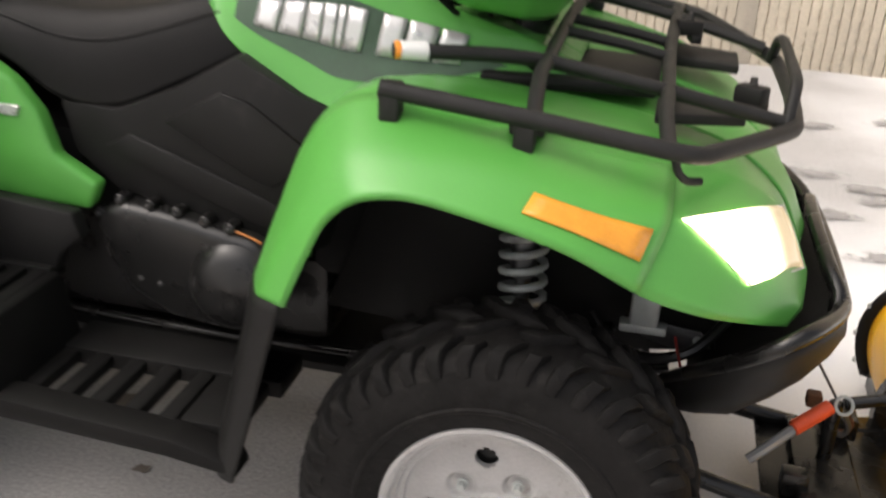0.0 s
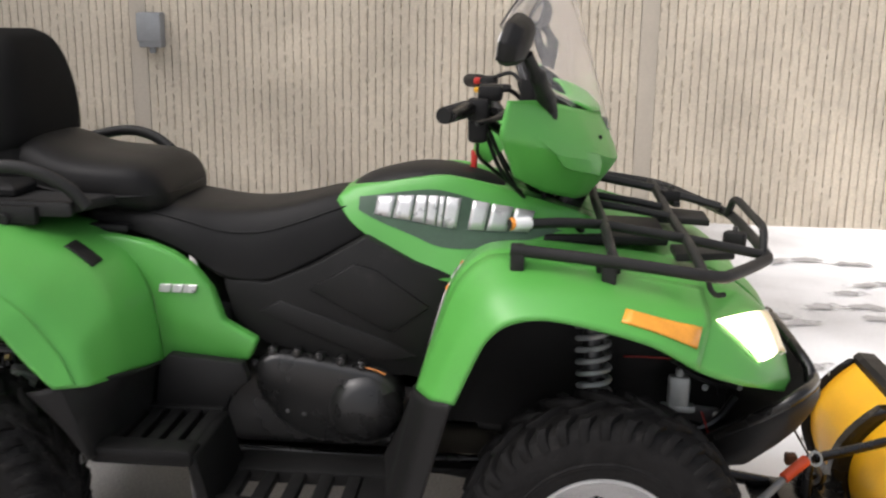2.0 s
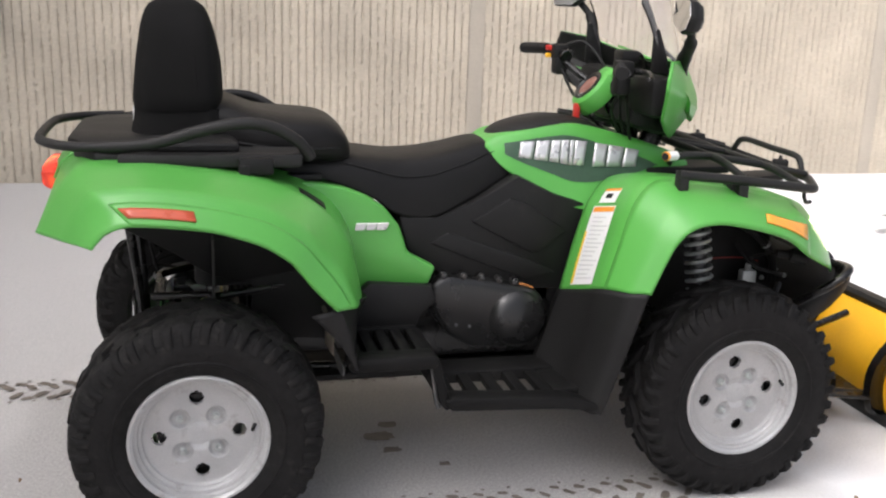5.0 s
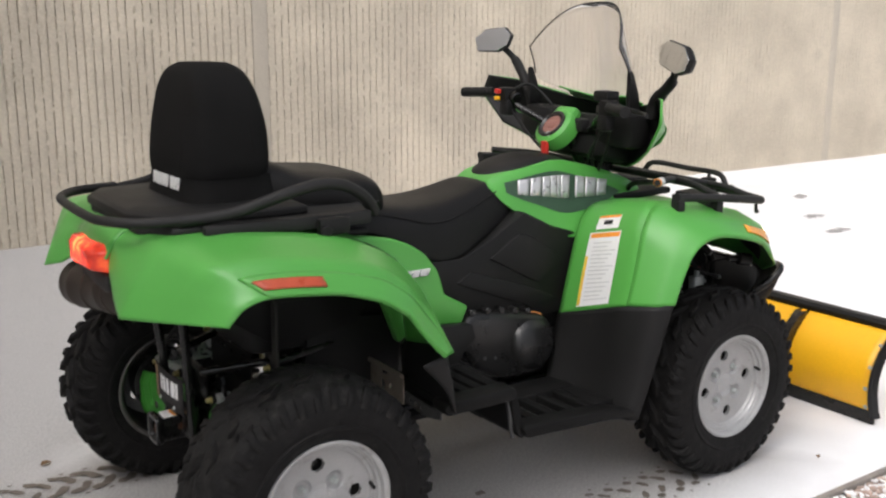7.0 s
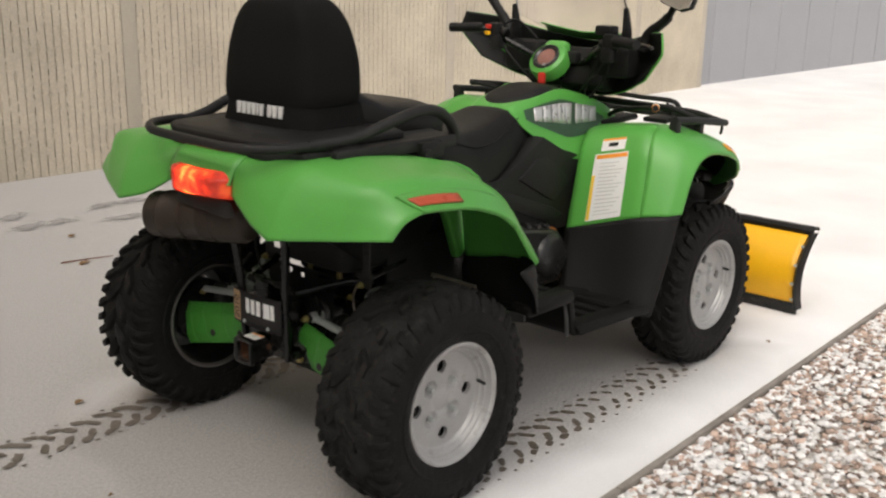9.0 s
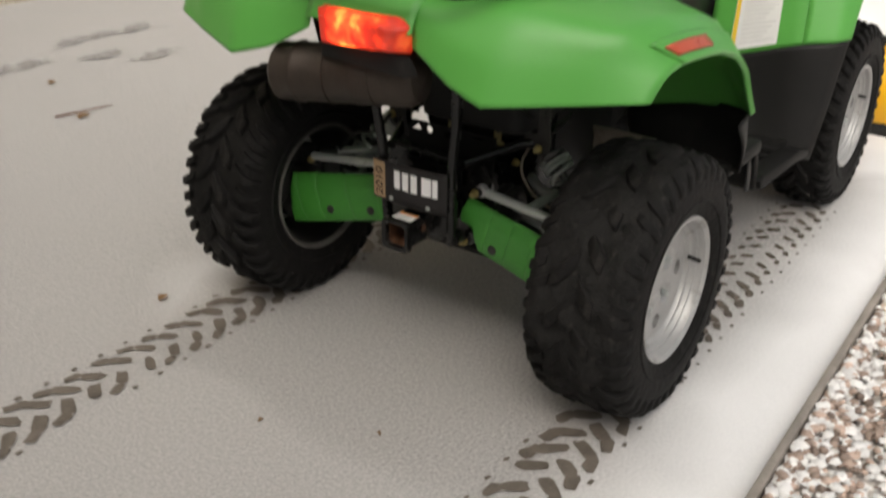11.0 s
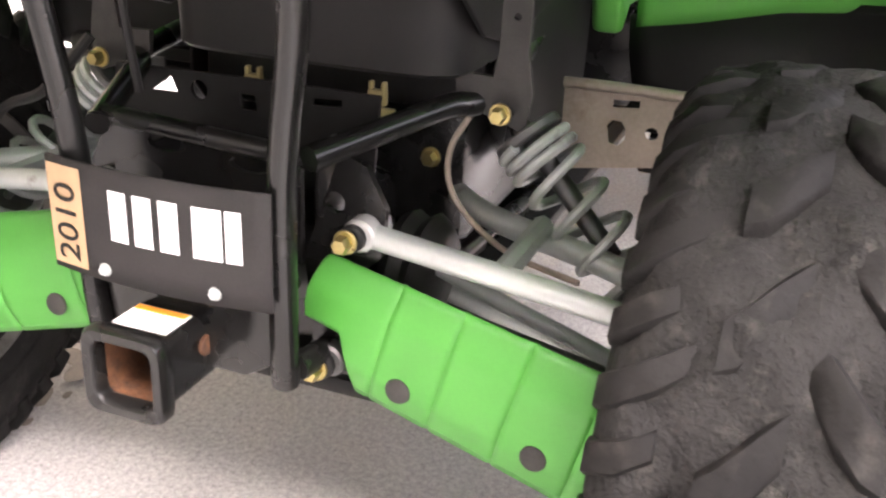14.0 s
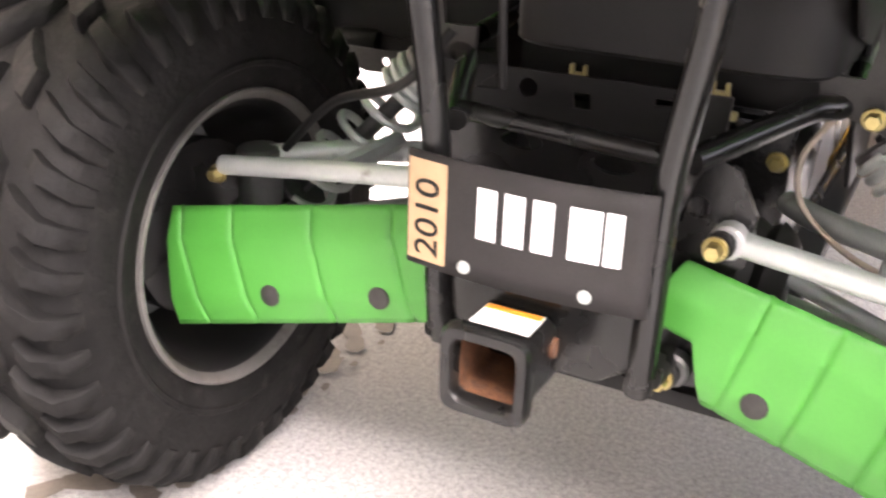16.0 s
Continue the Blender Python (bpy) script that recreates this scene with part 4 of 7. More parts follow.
part("hood", Shape().sheet(Surface([[(1.20, -0.19, 0.84), (1.20, 0, 0.86), (1.20, 0.19, 0.84)], [(1.40, -0.16, 0.86), (1.40, 0, 0.875), (1.40, 0.16, 0.86)], [(1.58, -0.135, 0.846), (1.58, 0, 0.855), (1.58, 0.135, 0.846)],
                                    [(1.70, -0.13, 0.83), (1.70, 0, 0.838), (1.70, 0.13, 0.83)], [(1.80, -0.125, 0.797), (1.805, 0, 0.805), (1.80, 0.125, 0.797)],
                                    [(1.88, -0.115, 0.733), (1.892, 0, 0.738), (1.88, 0.115, 0.733)], [(1.93, -0.095, 0.638), (1.945, 0, 0.64), (1.93, 0.095, 0.638)]]), 40, 14), GREEN, quad, thick=0.006)
part("hood_vent", Shape().prism([(1.36, -0.15), (1.66, -0.12), (1.66, 0.12), (1.36, 0.15)], 0.868, 0.892, "xy", 0.008), BLACK, quad, "black vent cover under the front rack")

# amber side reflectors, headlamps
both("arch_flare", lambda: Shape().sheet(FRONT, 46, 13, 0.005, 0.69, 0.535, 1.0, lift=0.005), GREEN, "raised green lip round the wheel arch", thick=0.008)
both("side_reflector", lambda: Shape().sheet(FRONT, 8, 6, 0.535, 0.672, 0.795, 0.905, lift=0.0095), AMBER, "amber side reflector", thick=0.004)


def lamp(lift, nu=12, nv=10):
    pts = []
    for a in np.linspace(0, 1, nu):
        row = []
        for b in np.linspace(0, 1, nv):
            corner = np.array(((0.705, 0.735), (0.875, 0.50), (0.845, 0.835), (0.962, 0.58)))     # upper rear, upper front, lower rear, lower front
            u, v = (1 - a) * (1 - b) * corner[0] + a * (1 - b) * corner[1] + (1 - a) * b * corner[2] + a * b * corner[3]
            row.append(FRONT.at(u, v) + lift * FRONT.normal(u, v))
        pts.append(row)
    return Shape().grid(pts)


for left in (False, True):
    h = lamp(0.006)
    hl = part("headlamp", h.mirror().lean() if left else h, HEADLAMP, quad, "lit headlamp with a clear faceted lens", thick=0.004)
    h = Shape().tube([p for p in (lamp(0.006, 2, 2).v[i] for i in (0, 1, 3, 2))], 0.002, 6, smooth=False, closed=True)
    part("bezel", h.mirror().lean() if left else h, SILVER, hl)

# rear fenders: rows from the tail edge forward; across from the seat to the edge of the arch
REAR = Surface([
    [(-0.355, -0.14, 0.855), (-0.375, -0.24, 0.80), (-0.388, -0.325, 0.775), (-0.305, -0.48, 0.787), (-0.232, -0.602, 0.797)],
    [(-0.335, -0.13, 0.925), (-0.345, -0.24, 0.885), (-0.345, -0.335, 0.862), (-0.27, -0.505, 0.858), (-0.195, -0.612, 0.838)],
    [(-0.270, -0.13, 0.955), (-0.275, -0.24, 0.952), (-0.275, -0.345, 0.942), (-0.22, -0.535, 0.914), (-0.14, -0.620, 0.855)],
    [(-0.120, -0.13, 0.950), (-0.120, -0.25, 0.955), (-0.120, -0.385, 0.955), (-0.10, -0.555, 0.925), (-0.05, -0.624, 0.850)],
    [(0.050, -0.13, 0.930), (0.050, -0.27, 0.936), (0.050, -0.40, 0.940), (0.05, -0.560, 0.905), (0.05, -0.624, 0.836)],
    [(0.180, -0.14, 0.910), (0.180, -0.27, 0.914), (0.180, -0.405, 0.915), (0.18, -0.555, 0.870), (0.155, -0.622, 0.802)],
    [(0.280, -0.18, 0.890), (0.280, -0.29, 0.876), (0.280, -0.405, 0.872), (0.27, -0.548, 0.812), (0.225, -0.620, 0.757)],
    [(0.360, -0.23, 0.840), (0.357, -0.31, 0.825), (0.350, -0.405, 0.815), (0.325, -0.543, 0.748), (0.27, -0.618, 0.702)],
    [(0.420, -0.255, 0.740), (0.410, -0.33, 0.735), (0.400, -0.42, 0.738), (0.365, -0.55, 0.692), (0.31, -0.616, 0.657)],
    [(0.447, -0.26, 0.560), (0.440, -0.34, 0.578), (0.430, -0.43, 0.600), (0.395, -0.57, 0.620), (0.34, -0.614, 0.628)],
], 0.7, 0.14, (0.0, -0.2, 0.5))
def left_tail(x, y, z):
    """The left fender sits slightly further back and higher at its tail."""
    k = max(0.0, y - 0.2) / 0.4 * min(1.0, max(0.0, -x) / 0.2)
    return (x - 0.065 * k, y + 0.005 * k, z + 0.02 * k)


part("rear_fender", Shape().sheet(REAR, 61, 25), GREEN, quad, "glossy green rear fender", thick=0.006)
wide = Shape().sheet(REAR, 61, 25).mirror()
wide.v = [left_tail(*p) for p in wide.v]
part("rear_fender", wide, GREEN, quad, "glossy green rear fender", thick=0.006)
part("arch_flare", Shape().sheet(REAR, 50, 9, 0.225, 0.99, 0.84, 1.0, lift=0.006), GREEN, quad, "raised green lip round the wheel arch", thick=0.009)
flare = Shape().sheet(REAR, 50, 9, 0.225, 0.99, 0.84, 1.0, lift=0.006).mirror()
flare.v = [left_tail(*p) for p in flare.v]
part("arch_flare", flare, GREEN, quad, "raised green lip round the wheel arch", thick=0.009)
both("red_reflector", lambda: Shape().sheet(REAR, 8, 5, 0.235, 0.40, 0.885, 0.955, lift=0.0105), REDREF, "red side reflector", thick=0.004)
part("tail_panel", Shape().sheet(Surface([[(-0.06, -0.14, 0.948), (-0.06, 0, 0.95), (-0.06, 0.14, 0.948)], [(-0.27, -0.14, 0.955), (-0.275, 0, 0.957), (-0.27, 0.14, 0.955)],
                                          [(-0.335, -0.14, 0.925), (-0.35, 0, 0.928), (-0.335, 0.14, 0.925)], [(-0.36, -0.14, 0.88), (-0.372, 0, 0.88), (-0.36, 0.14, 0.88)]]), 20, 10), GREEN, quad, thick=0.006)
both("side_panel", lambda: Shape().prism([(0.22, 0.885), (0.33, 0.876), (0.41, 0.862), (0.47, 0.838), (0.52, 0.805), (0.565, 0.750), (0.582, 0.700), (0.590, 0.672), (0.675, 0.625), (0.652, 0.572), (0.47, 0.580), (0.43, 0.548), (0.37, 0.70), (0.30, 0.80)],
                                         -0.245, -0.205, "xz", 0.010, 3), GREEN, "green side panel under the seat")
# a flat black sheet lies on the fender in place of a cut recess
both("grip_slot_patch", lambda: Shape().sheet(REAR, 8, 6, 0.655, 0.75, 0.32, 0.45, lift=0.003), BLACK, "flat black patch in place of the fender's recess", thick=0.002)


def emblem():
    sh = Shape()
    for k, (a, w) in enumerate(((0.0, 0.026), (0.031, 0.024), (0.059, 0.030))):
        x = 0.436 + a
        sh.prism([(x, 0.742), (x + w, 0.742), (x + w + 0.008, 0.762), (x + 0.004, 0.762)], -0.252, -0.244, "xz", 0.0015, 1)
    return sh


both("emblem", emblem, SILVER, "small silver emblem")

# driver's seat, wrapped over its sides
def seat_rows(st):
    rows = []
    for (xt, zt), (xb, zb), hw in st:
        half = []
        for y, k in ((0.0, 0.0), (0.5, 0.02), (0.75, 0.10), (0.92, 0.35), (1.0, 0.65), (1.02, 1.0)):
            half.append((xt + (xb - xt) * k, -hw * y, zt + (zb - zt) * k))
        rows.append([(x, -y, z) for x, y, z in reversed(half[1:])] + half)
    return rows


SEAT = Surface(seat_rows([((0.24, 0.945), (0.24, 0.900), 0.165), ((0.38, 0.950), (0.38, 0.868), 0.185), ((0.48, 0.938), (0.49, 0.825), 0.19), ((0.57, 0.930), (0.575, 0.768), 0.185), ((0.66, 0.934), (0.68, 0.757), 0.175),
                          ((0.75, 0.950), (0.79, 0.803), 0.155), ((0.82, 0.968), (0.88, 0.850), 0.135), ((0.855, 0.972), (0.932, 0.878), 0.12)]))
seat = part("seat", Shape().sheet(SEAT, 48, 40), VINYL, quad, "black vinyl driver's seat", thick=0.02)
both("seat_seam", lambda: Shape().tube([SEAT.at(u, 0.79) + np.array((0, -0.001, 0.001)) for u in np.linspace(0.02, 0.98, 24)], 0.0022, 6, smooth=False), VINYL, "raised seam", parent=seat)

# passenger seat and backrest
rings = []
for x, zt, zb, hw in ((-0.02, 1.06, 0.95, 0.12), (0.02, 1.10, 0.94, 0.155), (0.09, 1.095, 0.93, 0.185), (0.18, 1.062, 0.92, 0.205), (0.28, 1.052, 0.915, 0.212), (0.36, 1.045, 0.91, 0.205), (0.405, 1.025, 0.91, 0.185), (0.432, 0.985, 0.92, 0.155), (0.438, 0.95, 0.93, 0.12)):
    ring = []
    for t in np.arange(28) * 2 * math.pi / 28:
        c, s_ = math.cos(t), math.sin(t)
        ring.append((x, hw * math.copysign(abs(c) ** 0.55, c), (zt + zb) / 2 + (zt - zb) / 2 * math.copysign(abs(s_) ** 0.6, s_)))
    rings.append(ring)
rings = [[tuple(p) for p in r] for r in np.stack([spline(np.array(rings)[:, k], 33) for k in range(28)], 1)]
pseat = part("passenger_seat", Shape().loops(rings), VINYL, quad, "black padded passenger seat", angle=60)
part("piping", Shape().tube([(0.10, -0.186, 0.985), (0.2, -0.206, 0.97), (0.30, -0.212, 0.965), (0.38, -0.20, 0.965), (0.43, -0.13, 0.965), (0.442, 0, 0.965), (0.43, 0.13, 0.965), (0.38, 0.20, 0.965), (0.30, 0.212, 0.965), (0.2, 0.206, 0.97), (0.10, 0.186, 0.985)], 0.004, 6), VINYL, pseat)


def back_rings(st, n=44, power=4.6):
    r = np.array([[(x, y, z) for x, y, z in rounded((a + b) / 2, 0, (b - a) / 2, hw, z, n, power)] for z, a, b, hw in st])
    return np.stack([spline(r[:, k], 5 * len(st)) for k in range(n)], 1)


back = part("backrest", Shape().loops(back_rings([(1.065, -0.150, 0.082, 0.194), (1.10, -0.150, 0.088, 0.200), (1.18, -0.143, 0.086, 0.194), (1.25, -0.132, 0.074, 0.178), (1.30, -0.122, 0.060, 0.155), (1.335, -0.106, 0.042, 0.122), (1.353, -0.080, 0.014, 0.078)])), CLOTH, quad, "tall black padded passenger backrest", angle=60)
part("seam", Shape().tube([(-0.149, -0.10, 1.08), (-0.145, -0.118, 1.12), (-0.138, -0.117, 1.18), (-0.126, -0.108, 1.25), (-0.108, -0.09, 1.31), (-0.06, -0.06, 1.352)], 0.0025, 6), CLOTH, back)
for sg in (-1, 1):
    part("side_seam", Shape().tube([(0.020, sg * 0.192, 1.07), (0.020, sg * 0.1965, 1.14), (0.012, sg * 0.184, 1.22), (-0.002, sg * 0.157, 1.29), (-0.016, sg * 0.121, 1.333), (-0.03, sg * 0.06, 1.352)], 0.0025, 6), CLOTH, back)
base = part("backrest_base", Shape().loops(back_rings([(0.955, -0.172, 0.11, 0.212), (0.99, -0.162, 0.108, 0.204), (1.03, -0.153, 0.104, 0.196), (1.068, -0.149, 0.098, 0.189)])), CLOTH, quad, "black cloth base of the backrest", angle=60)
logo = Shape()
k0 = 0.098
for wdt, gap in ((0.018, 0.003), (0.017, 0.003), (0.016, 0.003), (0.016, 0.003), (0.007, 0.003), (0.016, 0.014), (0.016, 0.003), (0.018, 0.003), (0.017, 0)):
    wdt, gap = wdt * 0.98, gap * 1.14 + 0.0026
    inset = 0.125 * (1 - (1 - (max(abs(k0), abs(k0 - wdt)) / 0.192) ** 4.6) ** (1 / 4.6))
    logo.prism([(k0, 1.028), (k0 - wdt, 1.028), (k0 - wdt - 0.002, 1.061), (k0 - 0.002, 1.061)], -0.1540 + inset, -0.144 + inset, "yz", 0.0006, 1)
    k0 -= wdt + gap
part("logo", logo, WHITE_LABEL, base, "white lettering drawn as plain bars")

# tank cover with a black pad on top
def tank_rows(st):
    rows = []
    for x, top, a, b, c in st:
        rows.append([(x, 0, top), (x, a[0] * 0.6, top - (top - a[1]) * 0.3), (x, *a), (x, (a[0] + b[0]) / 2 - 0.004, (a[1] + b[1]) / 2), (x, *b), (x, (b[0] + c[0]) / 2, (b[1] + c[1]) / 2), (x, *c)])
    return rows


TANK = Surface(tank_rows([
    (0.850, 0.970, (-0.07, 0.966), (-0.095, 0.962), (-0.108, 0.957)), (0.885, 0.985, (-0.085, 0.985), (-0.115, 0.945), (-0.132, 0.908)), (0.95, 1.000, (-0.10, 0.998), (-0.13, 0.930), (-0.150, 0.862)), (1.05, 1.012, (-0.112, 1.016), (-0.138, 0.92), (-0.172, 0.808)), (1.12, 1.015, (-0.118, 1.024), (-0.142, 0.91), (-0.19, 0.780)),
    (1.22, 1.000, (-0.115, 1.006), (-0.142, 0.905), (-0.195, 0.778)), (1.34, 0.970, (-0.108, 0.974), (-0.13, 0.90), (-0.19, 0.80)), (1.44, 0.94, (-0.098, 0.942), (-0.12, 0.89), (-0.17, 0.83)), (1.52, 0.905, (-0.085, 0.905), (-0.105, 0.875), (-0.15, 0.84))]), 1.0, 0.7, (1.15, 0.1, 0.6))
both("tank_cover", lambda: Shape().sheet(TANK, 45, 25), GREEN, "glossy green tank cover", thick=0.005)


def swoosh():
    pts = []
    for a in np.linspace(0, 1, 40):
        u = 0.17 + 0.66 * a
        mid, half = 0.60 + 0.05 * a, 0.185 * math.sin(math.pi * min(1, 0.12 + a * 0.9)) ** 0.6
        pts.append([TANK.at(u, v) + 0.0015 * TANK.normal(u, v) for v in np.linspace(mid - half, mid + half, 10)])
    return Shape().grid(pts)


def lettering():
    sh = Shape()
    u = 0.255
    for w, gap in ((0.056, 0.005), (0.052, 0.005), (0.048, 0.005), (0.048, 0.005), (0.020, 0.005), (0.048, 0.034), (0.048, 0.005), (0.053, 0.005), (0.048, 0)):
        pts = []
        for a in (0, 0.25, 0.5, 0.75, 1):
            row = []
            for b in (0, 0.35, 0.7, 1):
                uu, v = u + w * a * 0.98 - 0.014 * b, 0.475 + 0.215 * b
                row.append(TANK.at(uu, v) + 0.0045 * TANK.normal(uu, v))
            pts.append(row)
        sh.grid(pts)
        u += w + gap
    return sh


for left in (False, True):
    a, b = swoosh(), lettering()
    dec = part("tank_decal", a.mirror() if left else a, DECAL, quad, "dark grey-green swoosh decal on the tank cover")
    part("logo", b.mirror() if left else b, SILVER, dec, "silver lettering drawn as plain blocks", thick=0.003)
rings = []
for x, zt, hw in ((0.878, 0.985, 0.05), (0.90, 1.002, 0.075), (0.95, 1.022, 0.10), (1.04, 1.041, 0.108), (1.12, 1.040, 0.108), (1.20, 1.022, 0.094), (1.26, 0.998, 0.07)):
    rings.append([(x, hw * math.cos(t), zt - 0.055 + 0.055 * max(0, math.sin(t)) ** 0.5 - (0.03 if math.sin(t) < 0 else 0)) for t in np.arange(24) * 2 * math.pi / 24])
rings = np.stack([spline(np.array(rings)[:, k], 25) for k in range(24)], 1)
part("tank_pad", Shape().loops(rings), BLACK, quad, "black textured pad on the tank", angle=60)

# black side covers with raised ribs
both("side_cover", lambda: Shape().prism([(0.575, 0.765), (0.69, 0.758), (0.80, 0.805), (0.93, 0.880), (1.05, 0.822), (1.18, 0.785), (1.13, 0.66), (1.09, 0.53), (0.95, 0.53), (0.80, 0.575), (0.68, 0.60), (0.60, 0.665)], -0.188, -0.12, "xz", 0.008), BLACK, "black textured side cover")
both("cover_rib", lambda: Shape().prism([(0.79, 0.747), (0.905, 0.815), (0.955, 0.802), (1.09, 0.712), (1.00, 0.645), (0.965, 0.655)], -0.196, -0.18, "xz", 0.005), BLACK)
both("cover_rib", lambda: Shape().prism([(0.665, 0.685), (0.72, 0.715), (0.98, 0.625), (1.06, 0.585), (0.97, 0.565), (0.86, 0.605)], -0.194, -0.18, "xz", 0.005), BLACK)

# engine: belt cover on the right, dark mass behind
part("engine_block", Shape().box((0.78, 0, 0.47), (0.62, 0.26, 0.34), 0.03), BLACK_GLOSS, quad, "black engine block")
part("gearbox", Shape().box((0.30, -0.02, 0.475), (0.30, 0.26, 0.26), 0.03), BLACK_GLOSS, quad, "dark gearbox under the seat")
both("frame_side_plate", lambda: Shape().prism([(0.16, 0.66), (0.15, 0.50), (0.22, 0.42), (0.45, 0.40), (0.47, 0.62)], -0.196, -0.190, "xz", 0.002), BLACK)
part("intake_box", Shape().box((0.44, 0, 0.60), (0.30, 0.3, 0.20), 0.03), BLACK, quad)
part("front_case", Shape().box((1.2, 0, 0.6), (0.5, 0.26, 0.3), 0.03), BLACK, quad)
part("skid_plate", Shape().box((0.75, 0, 0.272), (1.6, 0.34, 0.02), 0.006), BLACK, quad, "black skid plate under the frame")
cover = part("belt_cover", Shape().prism([(0.655, 0.545), (0.675, 0.580), (0.715, 0.592), (0.82, 0.578), (0.90, 0.563), (0.98, 0.548), (1.02, 0.51), (1.025, 0.44), (0.98, 0.385), (0.90, 0.355), (0.80, 0.365), (0.72, 0.41), (0.67, 0.475)], -0.235, -0.10, "xz", 0.022, 4), BLACK_GLOSS, quad, "black belt cover with a bolted rim", angle=50)
part("clutch_bulge", Shape().lathe([(0.094, 0), (0.088, 0.022), (0.074, 0.038), (0.052, 0.048), (0.0, 0.052)], (0.935, -0.215, 0.455), (0.05, -1, 0.1), 36), BLACK_GLOSS, cover)
part("cover_gasket", Shape().tube([(0.93, -0.218, 0.561), (0.96, -0.218, 0.554), (0.985, -0.216, 0.543)], 0.003, 8), GASKET, cover, "orange gasket edge")
for x, z in ((0.660, 0.560), (0.705, 0.593), (0.765, 0.590), (0.82, 0.582), (0.875, 0.572), (0.925, 0.565)):
    b = part("cover_lug", Shape().rod((x, -0.19, z), (x, -0.225, z), 0.0115), BLACK_GLOSS, cover)
    part("bolt", Shape().bolt((x, -0.225, z), (0, -1, 0), 0.0042, 0.005), DARKSTEEL, b)
for x, z in ((0.744, 0.443), (0.785, 0.437), (0.88, 0.395)):
    part("bolt", Shape().bolt((x, -0.235, z), (0, -1, 0), 0.0045, 0.005), DARKSTEEL, cover)

# footwells: leg guards, running boards with slots, raised passenger steps
GUARD = Surface([[(1.072, -0.20, 0.53), (1.080, -0.34, 0.572), (1.088, -0.475, 0.614), (1.13, -0.570, 0.628), (1.178, -0.598, 0.634)],
                 [(1.03, -0.22, 0.43), (1.045, -0.35, 0.43), (1.055, -0.485, 0.44), (1.09, -0.565, 0.45), (1.13, -0.585, 0.455)],
                 [(0.985, -0.25, 0.33), (1.00, -0.36, 0.31), (1.02, -0.495, 0.285), (1.05, -0.555, 0.28), (1.08, -0.568, 0.28)]], 1, 0.6)
both("leg_guard", lambda: Shape().sheet(GUARD, 14, 18), BLACK, "black textured leg guard", thick=0.006)
both("rear_leg_guard", lambda: Shape().sheet(Surface([[(0.455, -0.25, 0.572), (0.447, -0.36, 0.590), (0.435, -0.46, 0.612), (0.352, -0.598, 0.628), (0.275, -0.606, 0.612)], [(0.43, -0.26, 0.52), (0.42, -0.37, 0.545), (0.412, -0.47, 0.55), (0.378, -0.592, 0.545), (0.345, -0.602, 0.537)],
                                                      [(0.425, -0.28, 0.448), (0.412, -0.38, 0.450), (0.402, -0.48, 0.453), (0.398, -0.575, 0.456), (0.390, -0.588, 0.458)]], 1, 0.6), 10, 14), BLACK, thick=0.006)


for sg in (-1, 1):
    def put(name, sh, parent=quad, label=""):
        return part(name, sh.mirror() if sg > 0 else sh, STEP, parent, label)

    board = put("running_board", Shape().prism([(0.635, 0.347), (0.655, 0.357), (0.97, 0.337), (1.075, 0.31), (1.085, 0.285), (0.96, 0.302), (0.65, 0.317)], -0.570, -0.505, "xz", 0.008), quad, "black slotted running board")
    put("inner_plate", Shape().box((0.86, -0.305, 0.327), (0.44, 0.11, 0.035), 0.006), board)
    put("front_plate", Shape().box((1.005, -0.43, 0.324), (0.10, 0.16, 0.030), 0.006), board)
    for x in np.linspace(0.665, 0.935, 5):
        put("slat", Shape().box((x, -0.43, 0.328), (0.032, 0.17, 0.024), 0.004), board)
    step = put("passenger_step", Shape().prism([(0.380, 0.478), (0.605, 0.478), (0.615, 0.463), (0.610, 0.438), (0.385, 0.438), (0.370, 0.458)], -0.565, -0.495, "xz", 0.010), quad, "raised black passenger footrest")
    put("inner_rail", Shape().box((0.495, -0.29, 0.460), (0.22, 0.05, 0.03), 0.006), step)
    put("under_tray", Shape().box((0.495, -0.41, 0.441), (0.21, 0.22, 0.006), 0.002), step)
    for x in np.linspace(0.405, 0.585, 5):
        put("slat", Shape().box((x, -0.41, 0.460), (0.030, 0.24, 0.020), 0.004), step)
    put("web", Shape().prism([(0.590, 0.470), (0.617, 0.463), (0.655, 0.322), (0.640, 0.314), (0.622, 0.335)], -0.555, -0.30, "xz", 0.005), step)
both("footwell_wall", lambda: Shape().prism([(0.445, 0.575), (0.47, 0.60), (0.65, 0.585), (0.665, 0.54), (0.62, 0.50), (0.60, 0.45), (0.43, 0.45)], -0.30, -0.262, "xz", 0.006), BLACK)
both("step_bar", lambda: Shape().plate([(-0.385, 0.462), (-0.385, 0.428), (-0.50, 0.422), (-0.56, 0.434), (-0.56, 0.456), (-0.48, 0.456)], [circle(-0.412, 0.444, 0.007), circle(-0.440, 0.442, 0.007), circle(-0.468, 0.440, 0.007)], 0.360, 0.364), DARKSTEEL, "pierced steel bar behind the step")
both("step_bracket", lambda: Shape().tube([(0.600, -0.535, 0.440), (0.606, -0.54, 0.39), (0.612, -0.54, 0.345), (0.622, -0.535, 0.318)], 0.0065, 8), DARKSTEEL, "bent steel bracket under the step")


